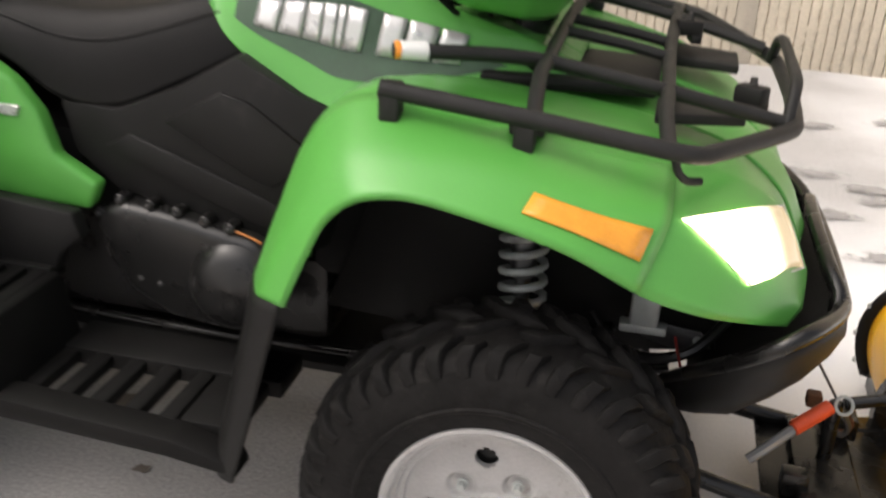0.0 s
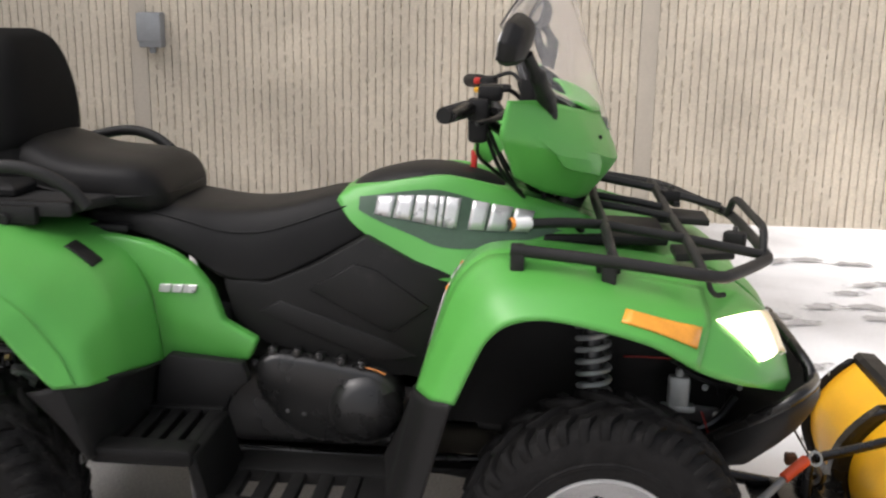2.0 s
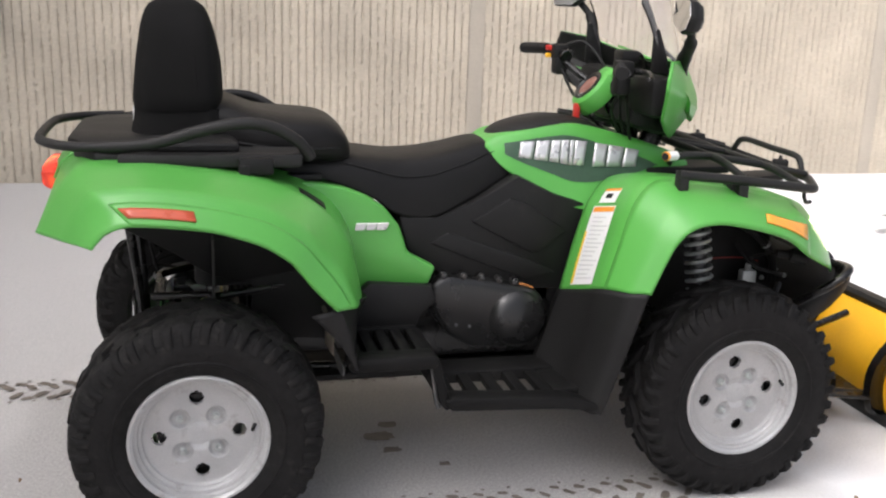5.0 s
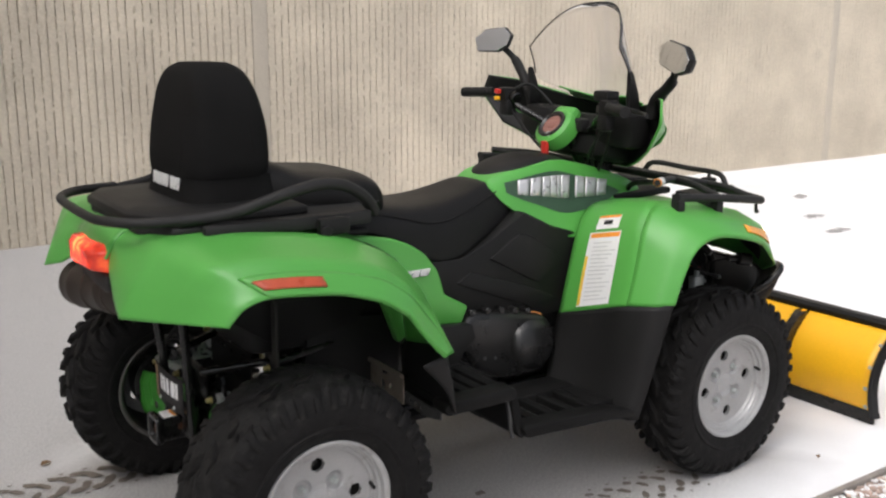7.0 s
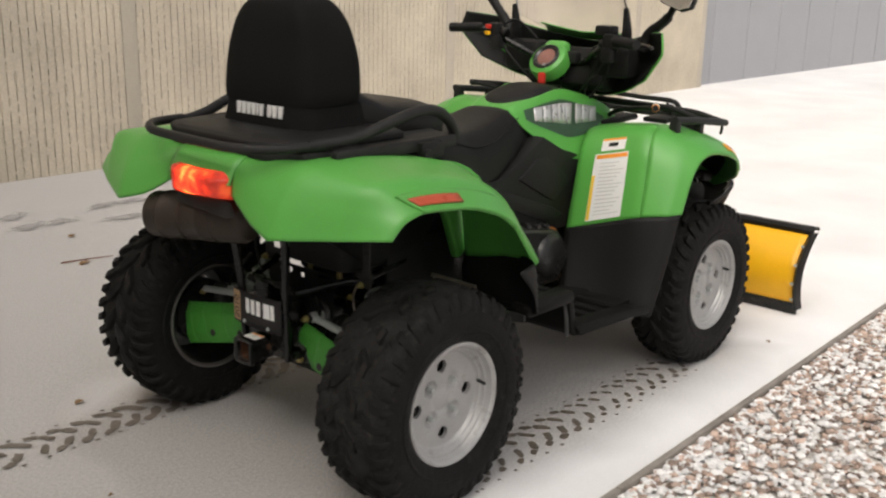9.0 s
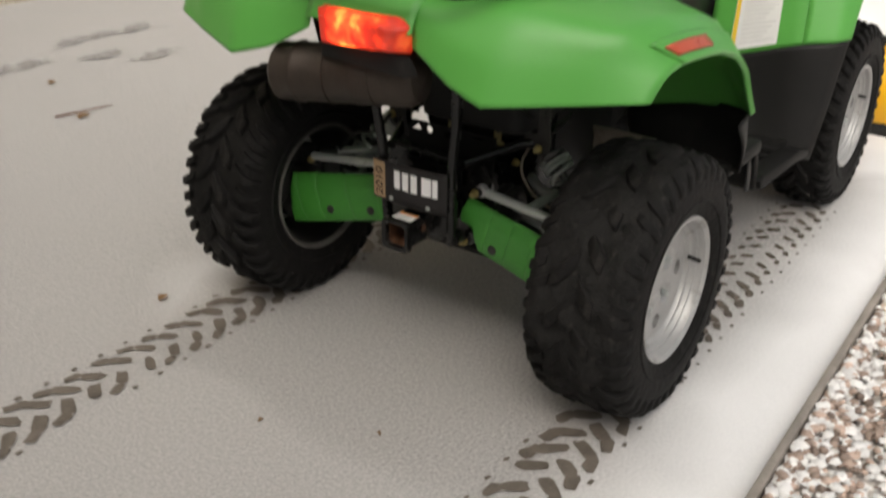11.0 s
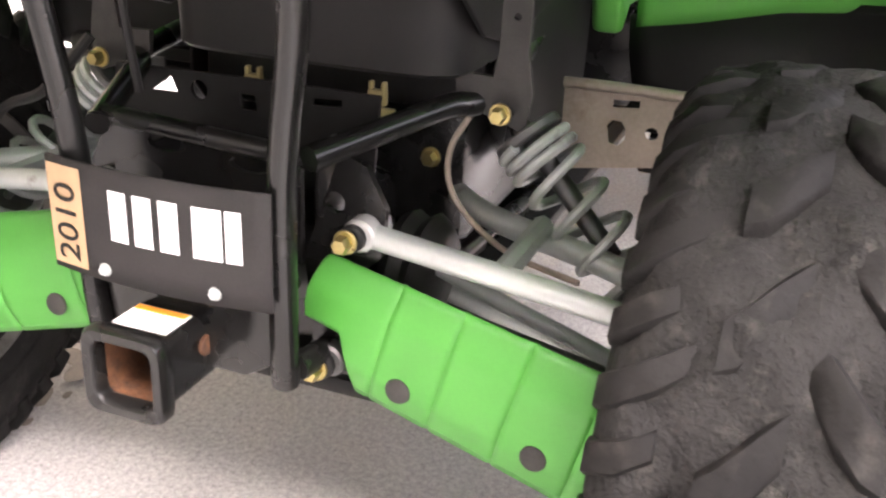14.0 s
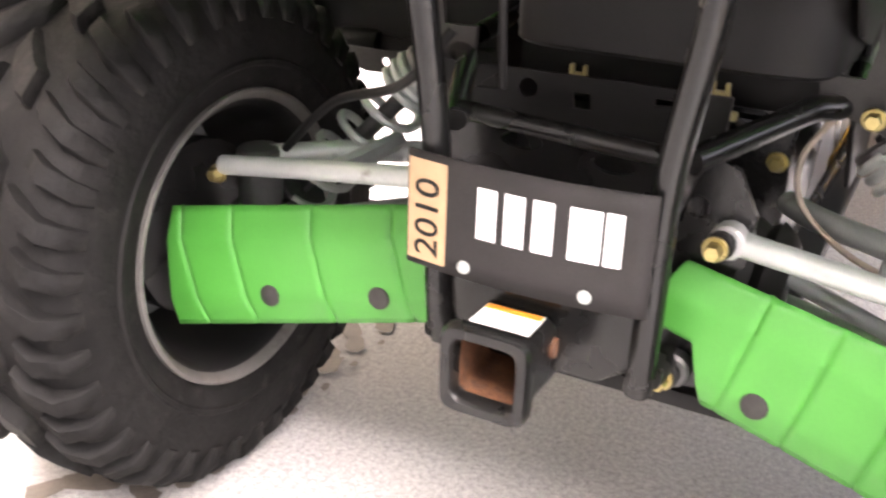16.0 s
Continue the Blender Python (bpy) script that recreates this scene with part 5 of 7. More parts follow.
def label_set(left):
    def put(name, mat_, parent, u0, u1, v0, v1, lift, nu=10, nv=6, label=""):
        h = Shape().sheet(FRONT, nu, nv, u0, u1, v0, v1, lift=lift)
        return part(name, h.mirror().lean() if left else h, mat_, parent, label)
    big = put("warning_label", WHITE_LABEL, quad, 0.018, 0.186, 0.140, 0.390, 0.002, label="white warning label with rows of fine print")
    put("stripe", YELLOW_STRIP, big, 0.022, 0.130, 0.143, 0.166, 0.0032, 6, 3)
    put("heading", ORANGE, big, 0.172, 0.183, 0.155, 0.385, 0.0032, 3, 6)
    for k in range(15):
        put("print_bar", PRINT, big, 0.032 + k * 0.0090, 0.0345 + k * 0.0090, 0.19, 0.370 - 0.06 * ((k * 7) % 4) / 3, 0.0032, 2, 6)
    small = put("tyre_label", WHITE_LABEL, quad, 0.194, 0.238, 0.175, 0.355, 0.002, 5, 6, "small white label with an orange heading")
    put("heading", ORANGE, small, 0.229, 0.237, 0.178, 0.352, 0.0032, 2, 6)
    put("print_bar", BLACK, small, 0.206, 0.220, 0.23, 0.30, 0.0032, 3, 4)


label_set(False)
label_set(True)

# front pod with hand-guard wings, open to the rider
WING = [[(1.274, -0.425, 1.234), (1.258, -0.440, 1.160), (1.290, -0.360, 1.063)],
        [(1.340, -0.340, 1.230), (1.358, -0.362, 1.128), (1.356, -0.252, 1.015)],
        [(1.418, -0.232, 1.205), (1.462, -0.228, 1.105), (1.430, -0.135, 0.982)],
        [(1.470, -0.120, 1.188), (1.518, -0.105, 1.075), (1.462, -0.055, 0.975)]]
POD = Surface(WING + [[(1.488, 0, 1.182), (1.537, 0, 1.065), (1.468, 0, 0.972)]] + [[(x - 0.05 * y, -1.17 * y, z - 0.10 * y) for x, y, z in r] for r in reversed(WING)], 0.5, 0.4, (1.25, 0, 1.1))
pod = part("pod_cover", Shape().sheet(POD, 57, 17), GREEN, quad, "green front pod with hand-guard wings, black inside", thick=0.008, inner=BLACK)
for k in (0, 1):
    duct = []
    for a in np.linspace(0, 1, 10):
        row = []
        for b, lift in ((0.0, 0.001), (0.5, 0.010), (0.94, 0.017), (1.0, 0.015), (1.0, -0.004)):
            u, v = 0.075 + (0.205 + 0.02 * b) * a + 0.045 * b * (1 - a), 0.40 + 0.04 * a + b * (0.24 + 0.02 * a) * min(1.0, 0.25 + 3.0 * a)
            row.append(POD.at(u, v) + lift * min(1.0, 4 * a) * POD.normal(u, v))
        duct.append(row)
    sh = Shape().grid(duct)
    part("side_duct", sh.mirror() if k else sh, GREEN, pod, "angled green facet on the pod's side", angle=25)
    sh = Shape().bolt(POD.at(0.32, 0.30), POD.normal(0.32, 0.30), 0.0045, 0.004)
    part("screw", sh.mirror() if k else sh, BLACK, pod)
part("pod_brow", Shape().grid([[POD.at(u, 0.0) + np.array((-0.085 * k, -0.02 * k * math.copysign(1, u - 0.5) * min(1, abs(u - 0.5) * 6), 0.030 * math.sin(k * 1.4))) for k in np.linspace(0.0, 1, 5)] for u in np.linspace(0.32, 0.68, 20)]), GREEN, pod, thick=0.005)
part("pod_inner", Shape().box((1.36, 0, 1.08), (0.15, 0.34, 0.15), 0.03, Matrix.Rotation(0.25, 4, "Y")).box((1.33, -0.2, 1.12), (0.1, 0.18, 0.12), 0.03).box((1.33, 0.2, 1.12), (0.1, 0.18, 0.12), 0.03), BLACK, quad, "black dash behind the pod")
part("steering_column", Shape().rod((1.42, 0, 0.86), (1.27, 0, 1.10), 0.026).rod((1.40, 0, 0.90), (1.44, 0, 0.99), 0.035), FRAME, quad)
part("handlebar", Shape().tube([(1.150, -0.40, 1.198), (1.185, -0.29, 1.205), (1.240, -0.17, 1.15), (1.288, -0.08, 1.11), (1.288, 0.08, 1.11), (1.240, 0.17, 1.15), (1.185, 0.30, 1.215), (1.150, 0.435, 1.224)], 0.0125, 12), FRAME, quad, "black tubular handlebar")
for y0, y1, z in ((-0.405, -0.29, 1.200), (0.44, 0.315, 1.220)):
    g = Shape().tube([(1.134, y0, z - 0.002), (1.15, (y0 * 0.6 + y1 * 0.4), z), (1.180, y1, z + 0.004)], 0.0175, 14)
    grip = part("grip", g, BLACK, quad, "ribbed black rubber grip")
    for k in range(7):
        f = 0.08 + k * 0.13
        part("grip_ring", Shape().lathe([(0.0172, -0.002), (0.0192, 0), (0.0172, 0.002)], (1.134 + 0.046 * f, y0 + (y1 - y0) * f, z - 0.002 + 0.006 * f), (0.38, 1 if y1 > y0 else -1, 0.03), 14), BLACK, grip)
for sg, z in ((-1, 1.205), (1, 1.222)):
    sw = part("switch_block", Shape().box((1.20, sg * 0.265, z - 0.005), (0.05, 0.055, 0.05), 0.010).box((1.20, sg * 0.255, z - 0.05), (0.045, 0.05, 0.06), 0.012), BLACK, quad, "black switch block")
    part("brake_lever", Shape().tube([(1.225, sg * 0.255, z - 0.01), (1.255, sg * 0.30, z - 0.012), (1.235, sg * 0.38, z - 0.016), (1.205, sg * 0.425, z - 0.02)], [0.010, 0.008, 0.006, 0.006], 8), BLACK_GLOSS, quad, "black brake lever")
    part("lever_clamp", Shape().rod((1.21, sg * 0.215, z - 0.02), (1.21, sg * 0.245, z - 0.012), 0.022), FRAME, quad)
    if sg > 0:
        part("kill_switch", Shape().box((1.168, 0.275, 1.228), (0.02, 0.022, 0.018), 0.005), RED, sw, "red engine switch")
        part("light_switch", Shape().box((1.168, 0.278, 1.203), (0.018, 0.02, 0.015), 0.004), YELLOW, sw, "yellow switch")
    else:
        part("fluid_reservoir", Shape().box((1.225, -0.225, 1.235), (0.055, 0.07, 0.035), 0.008), BLACK, sw)
        part("throttle_cable", Shape().tube([(1.22, -0.25, 1.14), (1.25, -0.21, 1.06), (1.29, -0.14, 1.0), (1.33, -0.08, 0.95)], 0.005, 6), BLACK, sw)
part("handlebar_pad", Shape().box((1.290, 0.0, 1.125), (0.055, 0.14, 0.045), 0.012), BLACK, quad, "black handlebar clamp cover")
for pts, r in (([(1.215, -0.235, 1.225), (1.27, -0.22, 1.24), (1.32, -0.15, 1.17), (1.34, -0.08, 1.05), (1.36, -0.05, 0.95)], 0.0055), ([(1.21, -0.215, 1.18), (1.24, -0.17, 1.10), (1.27, -0.12, 1.03), (1.31, -0.09, 0.96)], 0.005),
               ([(1.215, 0.235, 1.24), (1.27, 0.21, 1.25), (1.32, 0.14, 1.17), (1.34, 0.07, 1.05), (1.36, 0.05, 0.95)], 0.0055), ([(1.20, -0.255, 1.15), (1.20, -0.21, 1.09), (1.23, -0.15, 1.05), (1.30, -0.06, 0.98)], 0.0045),
               ([(1.20, 0.24, 1.17), (1.22, 0.17, 1.09), (1.26, 0.11, 1.02), (1.33, 0.06, 0.96)], 0.005)):
    part("control_cable", Shape().tube(pts, r, 8), BLACK, quad, "black control cable")
gm = Matrix.Translation((1.222, 0.030, 1.122)) @ Matrix.Rotation(radians(-48), 4, "Y") @ Matrix.Scale(0.82, 4)
housing = part("gauge_housing", Shape().lathe([(0.092, -0.06), (0.095, -0.02), (0.088, 0.0), (0.070, 0.010), (0.058, 0.006), (0.0, 0.004)], (0, 0, 0), (0, 0, 1), 36).box((0.066, 0, -0.03), (0.10, 0.13, 0.06), 0.028).move(gm), GREEN, quad, "green gauge housing")
part("gauge_ring", Shape().lathe([(0.066, 0.002), (0.067, 0.014), (0.056, 0.017), (0.044, 0.010)], (0, 0, 0), (0, 0, 1), 32).move(gm), BLACK_GLOSS, housing)
part("gauge_face", Shape().lathe([(0.047, 0.009), (0.0, 0.009)], (0, 0, 0), (0, 0, 1), 32).box((0, 0, 0.010), (0.04, 0.05, 0.003), 0.001).move(gm), DIAL, housing, "reddish display behind dull glass")
key = part("key_fob", Shape().box((1.178, 0.018, 1.045), (0.016, 0.03, 0.055), 0.006), RED, quad, "red key fob hanging from the ignition")
part("key_ring", Shape().tube([(1.183, 0.018 + 0.016 * math.cos(a), 1.082 + 0.016 * math.sin(a)) for a in np.arange(12) * math.pi / 6], 0.002, 6, smooth=False, closed=True), STEEL, key)
part("ignition", Shape().rod((1.186, 0.018, 1.092), (1.235, 0.02, 1.07), 0.016), STEEL, quad)

# windshield, its dark rim and brackets
def shield_point(a, b):
    """a across from -1 to 1, b up from 0 to 1."""
    hw = 0.275 * (1 - 0.07 * b)
    top = 1.535 - 0.15 * abs(a) ** 3.2
    low = 1.130 + 0.145 * abs(a) ** 1.5
    z = low + (top - low) * b
    return np.array((1.515 - 0.20 * abs(a) ** 1.8 - 0.125 * b * (1 - 0.8 * abs(a)) - 0.02 * b * b + 0.10 * hw * a, hw * a, z))


screen = part("windshield", Shape().grid([[shield_point(a, b) for b in np.linspace(0, 1, 14)] for a in np.linspace(-1, 1, 25)]), CLEAR, quad, "clear plastic windshield with a dark rim", thick=0.003)
screen.visible_shadow = False
part("rim_bead", Shape().tube([shield_point(-1, b) for b in np.linspace(0.15, 1, 10)] + [shield_point(a, 1) for a in np.linspace(-0.92, 0.92, 20)] + [shield_point(1, b) for b in np.linspace(1, 0.15, 10)], 0.0026, 6, smooth=False), BLACK, screen)
for sg in (-1, 1):
    sh = Shape().prism([(1.29, 1.19), (1.345, 1.185), (1.335, 1.24), (1.305, 1.315), (1.292, 1.31)], -0.262, -0.245, "xz", 0.004)
    part("screen_bracket", sh.mirror() if sg > 0 else sh, BLACK, quad, "black windshield bracket")
for sg, c, tilt in ((-1, (1.270, -0.468, 1.360), 10), (1, (1.315, 0.500, 1.405), -6)):
    HEX = ((-1, 0.25), (-0.62, 0.95), (0.45, 1.0), (1, 0.35), (0.78, -0.75), (-0.35, -1.0), (-0.85, -0.6))
    turn = Matrix.Translation(c) @ Matrix.Rotation(radians(24 if sg > 0 else -9), 4, "Z") @ Matrix.Rotation(radians(11), 4, "Y") @ Matrix.Translation(-Vector(c))
    mirror = part("mirror", Shape().loops([[(c[0] + dx, c[1] + k * 0.080 * px, c[2] + k * 0.046 * pz + tilt * 0.0016 * px) for px, pz in HEX] for dx, k in ((-0.006, 1.0), (0.01, 1.02), (0.03, 0.86), (0.042, 0.55))]).move(turn), BLACK, quad, "black six-sided mirror", bevel=0.004)
    part("mirror_glass", Shape().loops([[(c[0] - 0.0075 - dx, c[1] + k * 0.076 * px, c[2] + k * 0.043 * pz + tilt * 0.0016 * px) for px, pz in HEX] for dx, k in ((0, 1.0), (0.0015, 0.99))]).move(turn), MIRROR, mirror, "mirror glass")
    y = c[1]
    part("mirror_arm", Shape().tube([(c[0] + 0.035, y * 0.95, c[2] - 0.030), (c[0] + 0.060, y * 0.86, c[2] - 0.080), (1.352, sg * 0.32, 1.22), (1.355, sg * 0.30, 1.165)], [0.012, 0.018, 0.021, 0.022], 12, bend=0.7), BLACK, mirror)

# front rack
rack = part("front_rack", Shape()
            .tube([(1.285, -0.492, 0.936), (1.50, -0.487, 0.915), (1.68, -0.478, 0.892), (1.735, -0.455, 0.884), (1.85, -0.262, 0.872), (1.875, -0.20, 0.870), (1.885, 0, 0.870), (1.875, 0.20, 0.870), (1.85, 0.262, 0.872),
                   (1.735, 0.455, 0.884), (1.68, 0.478, 0.892), (1.50, 0.487, 0.915), (1.285, 0.492, 0.936)], 0.0135, 12, bend=0.5, steps=5).lean(), RACK, quad, "black tubular front rack")
for sg in (-1, 1):
    part("rail", Shape().tube([(1.280, sg * 0.412, 0.972), (1.40, sg * 0.345, 0.965), (1.49, sg * 0.29, 0.952), (1.66, sg * 0.275, 0.925), (1.85, sg * 0.24, 0.885)], 0.0115, 10, bend=0.5).lean(), RACK, rack)
    part("foot", Shape().box((1.30, sg * 0.485, 0.918), (0.03, 0.035, 0.055), 0.005).lean(), RACK, rack)
    part("foot", Shape().box((1.49, sg * 0.475, 0.893), (0.03, 0.035, 0.06), 0.005).box((1.49, sg * 0.44, 0.893), (0.05, 0.05, 0.02), 0.004).lean(), RACK, rack)
    part("stay", Shape().tube([(1.695, sg * 0.468, 0.888), (1.70, sg * 0.465, 0.862), (1.715, sg * 0.455, 0.845), (1.735, sg * 0.445, 0.843)], 0.006, 8).lean(), RACK, rack)
    part("rear_stay", Shape().tube([(1.30, sg * 0.40, 0.97), (1.36, sg * 0.30, 0.955), (1.42, sg * 0.17, 0.93), (1.45, sg * 0.11, 0.90)], 0.009, 8).lean(), RACK, rack)
    part("lower_plate", Shape().prism([(1.66, sg * 0.25), (1.80, sg * 0.21), (1.80, sg * 0.12), (1.66, sg * 0.14)], 0.862, 0.880, "xy", 0.004).lean(), RACK, rack)
for x, z0, z1 in ((1.49, 0.915, 0.952), (1.675, 0.892, 0.922)):
    part("cross_bar", Shape().tube([(x + 0.01, -0.48, z0), (x, -0.37, z1 - 0.005), (x, -0.29, z1), (x - 0.005, 0, z1 + 0.006), (x, 0.29, z1), (x, 0.37, z1 - 0.005), (x + 0.01, 0.48, z0)], 0.0115, 10, bend=0.6).lean(), RACK, rack)
part("centre_bar", Shape().tube([(1.49, -0.06, 0.957), (1.60, -0.06, 0.942), (1.675, -0.06, 0.928)], 0.010, 8), RACK, rack)
part("centre_bar", Shape().tube([(1.49, 0.06, 0.957), (1.60, 0.06, 0.942), (1.675, 0.06, 0.928)], 0.010, 8), RACK, rack)
part("front_hoop", Shape().tube([(1.862, -0.205, 0.872), (1.868, -0.175, 0.918), (1.872, -0.13, 0.930), (1.874, 0, 0.931), (1.872, 0.13, 0.930), (1.868, 0.175, 0.918), (1.862, 0.205, 0.872)], 0.010, 10, bend=0.7).lean(), RACK, rack)
for x, y, z, turn_ in ((1.700, 0.190, 0.938, 0.2), (1.805, -0.165, 0.905, -0.5)):
    m = Matrix.Translation((x, y, z)) @ Matrix.Rotation(turn_, 4, "Z")
    clamp = part("rack_clamp", Shape().box((0, 0, 0.0), (0.050, 0.034, 0.030), 0.006).box((0.012, 0.0, -0.020), (0.020, 0.050, 0.016), 0.004).move(m), BLACK, rack, "black clamp on the rack rail")
    part("clamp_bolt", Shape().bolt((0, 0, 0.015), (0, 0, 1), 0.006, 0.010).move(m), SCREW, clamp)
tag_ = part("rack_label", Shape().rod((1.289, -0.407, 0.9722), (1.325, -0.387, 0.9705), 0.0138), WHITE_LABEL, rack, "white and orange sticker round the rail end")
part("label_band", Shape().rod((1.281, -0.4115, 0.9725), (1.289, -0.407, 0.9722), 0.0136), ORANGE, tag_)

# front bumper and what hangs between the front wheels
BUMPER = [(1.78, 0.372), (1.84, 0.375), (1.92, 0.447), (1.985, 0.53), (2.008, 0.575), (2.000, 0.592), (1.975, 0.580), (1.90, 0.495), (1.80, 0.425)]
bump = part("front_bumper", Shape().loops([[(1.93 + (x - 1.93) * k, y, 0.50 + (z - 0.50) * k) for x, z in BUMPER] for y, k in ((-0.292, 0.45), (-0.280, 0.78), (-0.255, 0.96), (-0.22, 1.0), (0.22, 1.0), (0.255, 0.96), (0.280, 0.78), (0.292, 0.45))]), BLACK, quad, "black plastic front bumper", bevel=0.006)
part("brush_hoop", Shape().tube([(1.990, -0.235, 0.575), (1.992, -0.215, 0.605), (1.976, -0.16, 0.632), (1.970, 0, 0.642), (1.976, 0.16, 0.632), (1.992, 0.215, 0.605), (1.990, 0.235, 0.575)], 0.014, 10, bend=0.8), FRAME, bump, "black tube across the nose")
SIDE = [(1.74, -0.25, 0.415), (1.785, -0.345, 0.495), (1.835, -0.402, 0.553), (1.885, -0.430, 0.600), (1.925, -0.410, 0.620), (1.962, -0.345, 0.612), (1.990, -0.27, 0.598), (2.004, -0.19, 0.588)]
INNER = [(1.76, -0.225, 0.374), (1.80, -0.245, 0.372), (1.845, -0.262, 0.386), (1.895, -0.268, 0.432), (1.935, -0.270, 0.475), (1.970, -0.262, 0.525), (1.994, -0.235, 0.562), (2.003, -0.18, 0.578)]
for sg in (1, -1):
    wing = Shape().grid([[tuple(np.array((i[0], sg * i[1], i[2])) * (1 - f) + np.array((o[0], sg * o[1], o[2])) * f + np.array((0.0, -sg * 0.030, -0.012)) * math.sin(math.pi * f)) for f in np.linspace(0, 1, 7)] for i, o in zip(INNER, SIDE)])
    part("bumper_end", wing, BLACK, bump, "dull black plastic bumper end", thick=0.010)
part("bumper_tube", Shape().tube(SIDE + [(2.008, 0, 0.587)] + [(x, -y, z) for x, y, z in reversed(SIDE)], 0.0135, 12, steps=5), FRAME, bump, "black tube bent round the bumper's ends")
part("radiator", Shape().box((1.62, 0, 0.62), (0.16, 0.36, 0.34), 0.02).box((1.45, 0, 0.45), (0.5, 0.22, 0.2), 0.03), BLACK_GLOSS, quad, "dark radiator and gearcase")
both("inner_wall", lambda: Shape().prism([(1.10, 0.42), (1.24, 0.80), (1.60, 0.82), (1.78, 0.72), (1.82, 0.45), (1.5, 0.40)], -0.185, -0.17, "xz", 0.004), BLACK)


def coil_over(top, bottom, r, wire, turns, metal, core=0.022, tight=0.0):
    t, b = np.array(top), np.array(bottom)
    ob = part("shock_absorber", Shape().rod(t + (b - t) * -0.08, t + (b - t) * 0.62, core).rod(t + (b - t) * 0.5, t + (b - t) * 1.1, core * 0.55), DARKSTEEL, quad, "shock absorber with a coil spring")
    part("coil_spring", Shape().spring(t, b, r, wire, turns, tight=tight), metal, ob)
    part("spring_cup", Shape().rod(t - (b - t) * 0.05, t, r * 1.05), DARKSTEEL, ob)
    part("spring_cup", Shape().rod(b, b + (b - t) * 0.05, r * 1.05), DARKSTEEL, ob)


for sg in (-1, 1):
    coil_over((1.475, sg * 0.275, 0.745), (1.49, sg * 0.315, 0.50), 0.036, 0.0065, 9, STEEL)
    for x in (1.36, 1.64):
        part("front_arm", Shape().tube([(x, sg * 0.15, 0.34), (1.47 if x < 1.5 else 1.53, sg * 0.40, 0.25)], 0.014, 10), FRAME, quad)
        part("front_arm", Shape().tube([(x, sg * 0.17, 0.47), (1.48 if x < 1.5 else 1.52, sg * 0.40, 0.40)], 0.012, 10), FRAME, quad)
    part("front_knuckle", Shape().rod((1.50, sg * 0.40, 0.22), (1.50, sg * 0.40, 0.43), 0.028).rod((1.50, sg * 0.38, 0.306), (1.50, sg * 0.46, 0.306), 0.045), DARKSTEEL, quad)
    part("tie_rod", Shape().tube([(1.40, sg * 0.06, 0.45), (1.42, sg * 0.40, 0.40)], 0.008, 8), STEEL, quad)
    part("drive_shaft", Shape().tube([(1.50, sg * 0.10, 0.38), (1.50, sg * 0.40, 0.306)], 0.014, 10), DARKSTEEL, quad)
    part("fluid_bottle", Shape().box((1.690, sg * 0.235, 0.545), (0.050, 0.035, 0.075), 0.008).box((1.690, sg * 0.235, 0.502), (0.08, 0.03, 0.016), 0.004).rod((1.690, sg * 0.235, 0.58), (1.690, sg * 0.235, 0.60), 0.010), STEEL, quad, "small pale canister")
part("red_wire", Shape().tube([(1.56, -0.20, 0.612), (1.62, -0.215, 0.618), (1.68, -0.215, 0.615), (1.74, -0.205, 0.60)], 0.0022, 6), WIRE, quad, "red wire")
part("red_wire", Shape().tube([(1.745, -0.25, 0.50), (1.755, -0.262, 0.47), (1.765, -0.262, 0.44), (1.775, -0.25, 0.42)], 0.0026, 6), WIRE, quad, "red wire")
part("wire_bundle", Shape().tube([(1.66, -0.20, 0.66), (1.70, -0.24, 0.60), (1.78, -0.25, 0.57), (1.84, -0.2, 0.55)], 0.007, 6).tube([(1.60, -0.2, 0.5), (1.66, -0.235, 0.45), (1.74, -0.23, 0.44)], 0.005, 6), BLACK, quad)

for sg in (-1, 1):
    part("coolant_hose", Shape().tube([(1.62, sg * 0.19, 0.74), (1.70, sg * 0.235, 0.70), (1.77, sg * 0.235, 0.62), (1.80, sg * 0.20, 0.53)], 0.013, 10), BLACK, quad, "black coolant hose")
    part("hose_clamp", Shape().lathe([(0.0135, -0.005), (0.0155, -0.004), (0.0155, 0.004), (0.0135, 0.005)], (1.742, sg * 0.238, 0.662), (0.55, 0, -0.8), 18), STEEL, quad, "steel hose clamp")
    part("lower_hose", Shape().tube([(1.58, sg * 0.19, 0.47), (1.68, sg * 0.235, 0.445), (1.77, sg * 0.245, 0.47), (1.83, sg * 0.20, 0.52)], 0.010, 8), BLACK_GLOSS, quad, "black hose")
    part("lamp_socket", Shape().rod((1.74, sg * 0.37, 0.665), (1.79, sg * 0.385, 0.655), 0.022).rod((1.70, sg * 0.36, 0.668), (1.745, sg * 0.37, 0.664), 0.013), BLACK, quad, "black headlamp socket")
    part("lamp_wire", Shape().tube([(1.70, sg * 0.36, 0.668), (1.66, sg * 0.33, 0.655), (1.67, sg * 0.28, 0.63), (1.72, sg * 0.24, 0.60)], 0.0045, 6), BLACK, quad, "black lamp wire")
    part("radiator_bracket", Shape().prism([(1.69, 0.505), (1.79, 0.495), (1.81, 0.465), (1.75, 0.455), (1.69, 0.47)], sg * 0.205, sg * 0.212, "xz", 0.002), DARKSTEEL, quad, "bare steel bracket")
    for x, z in ((1.755, 0.548), (1.80, 0.575), (1.835, 0.552), (1.72, 0.488), (1.785, 0.480)):
        part("bracket_bolt", Shape().bolt((x, sg * 0.214, z), (0, sg, 0), 0.006, 0.007), STEEL, quad)

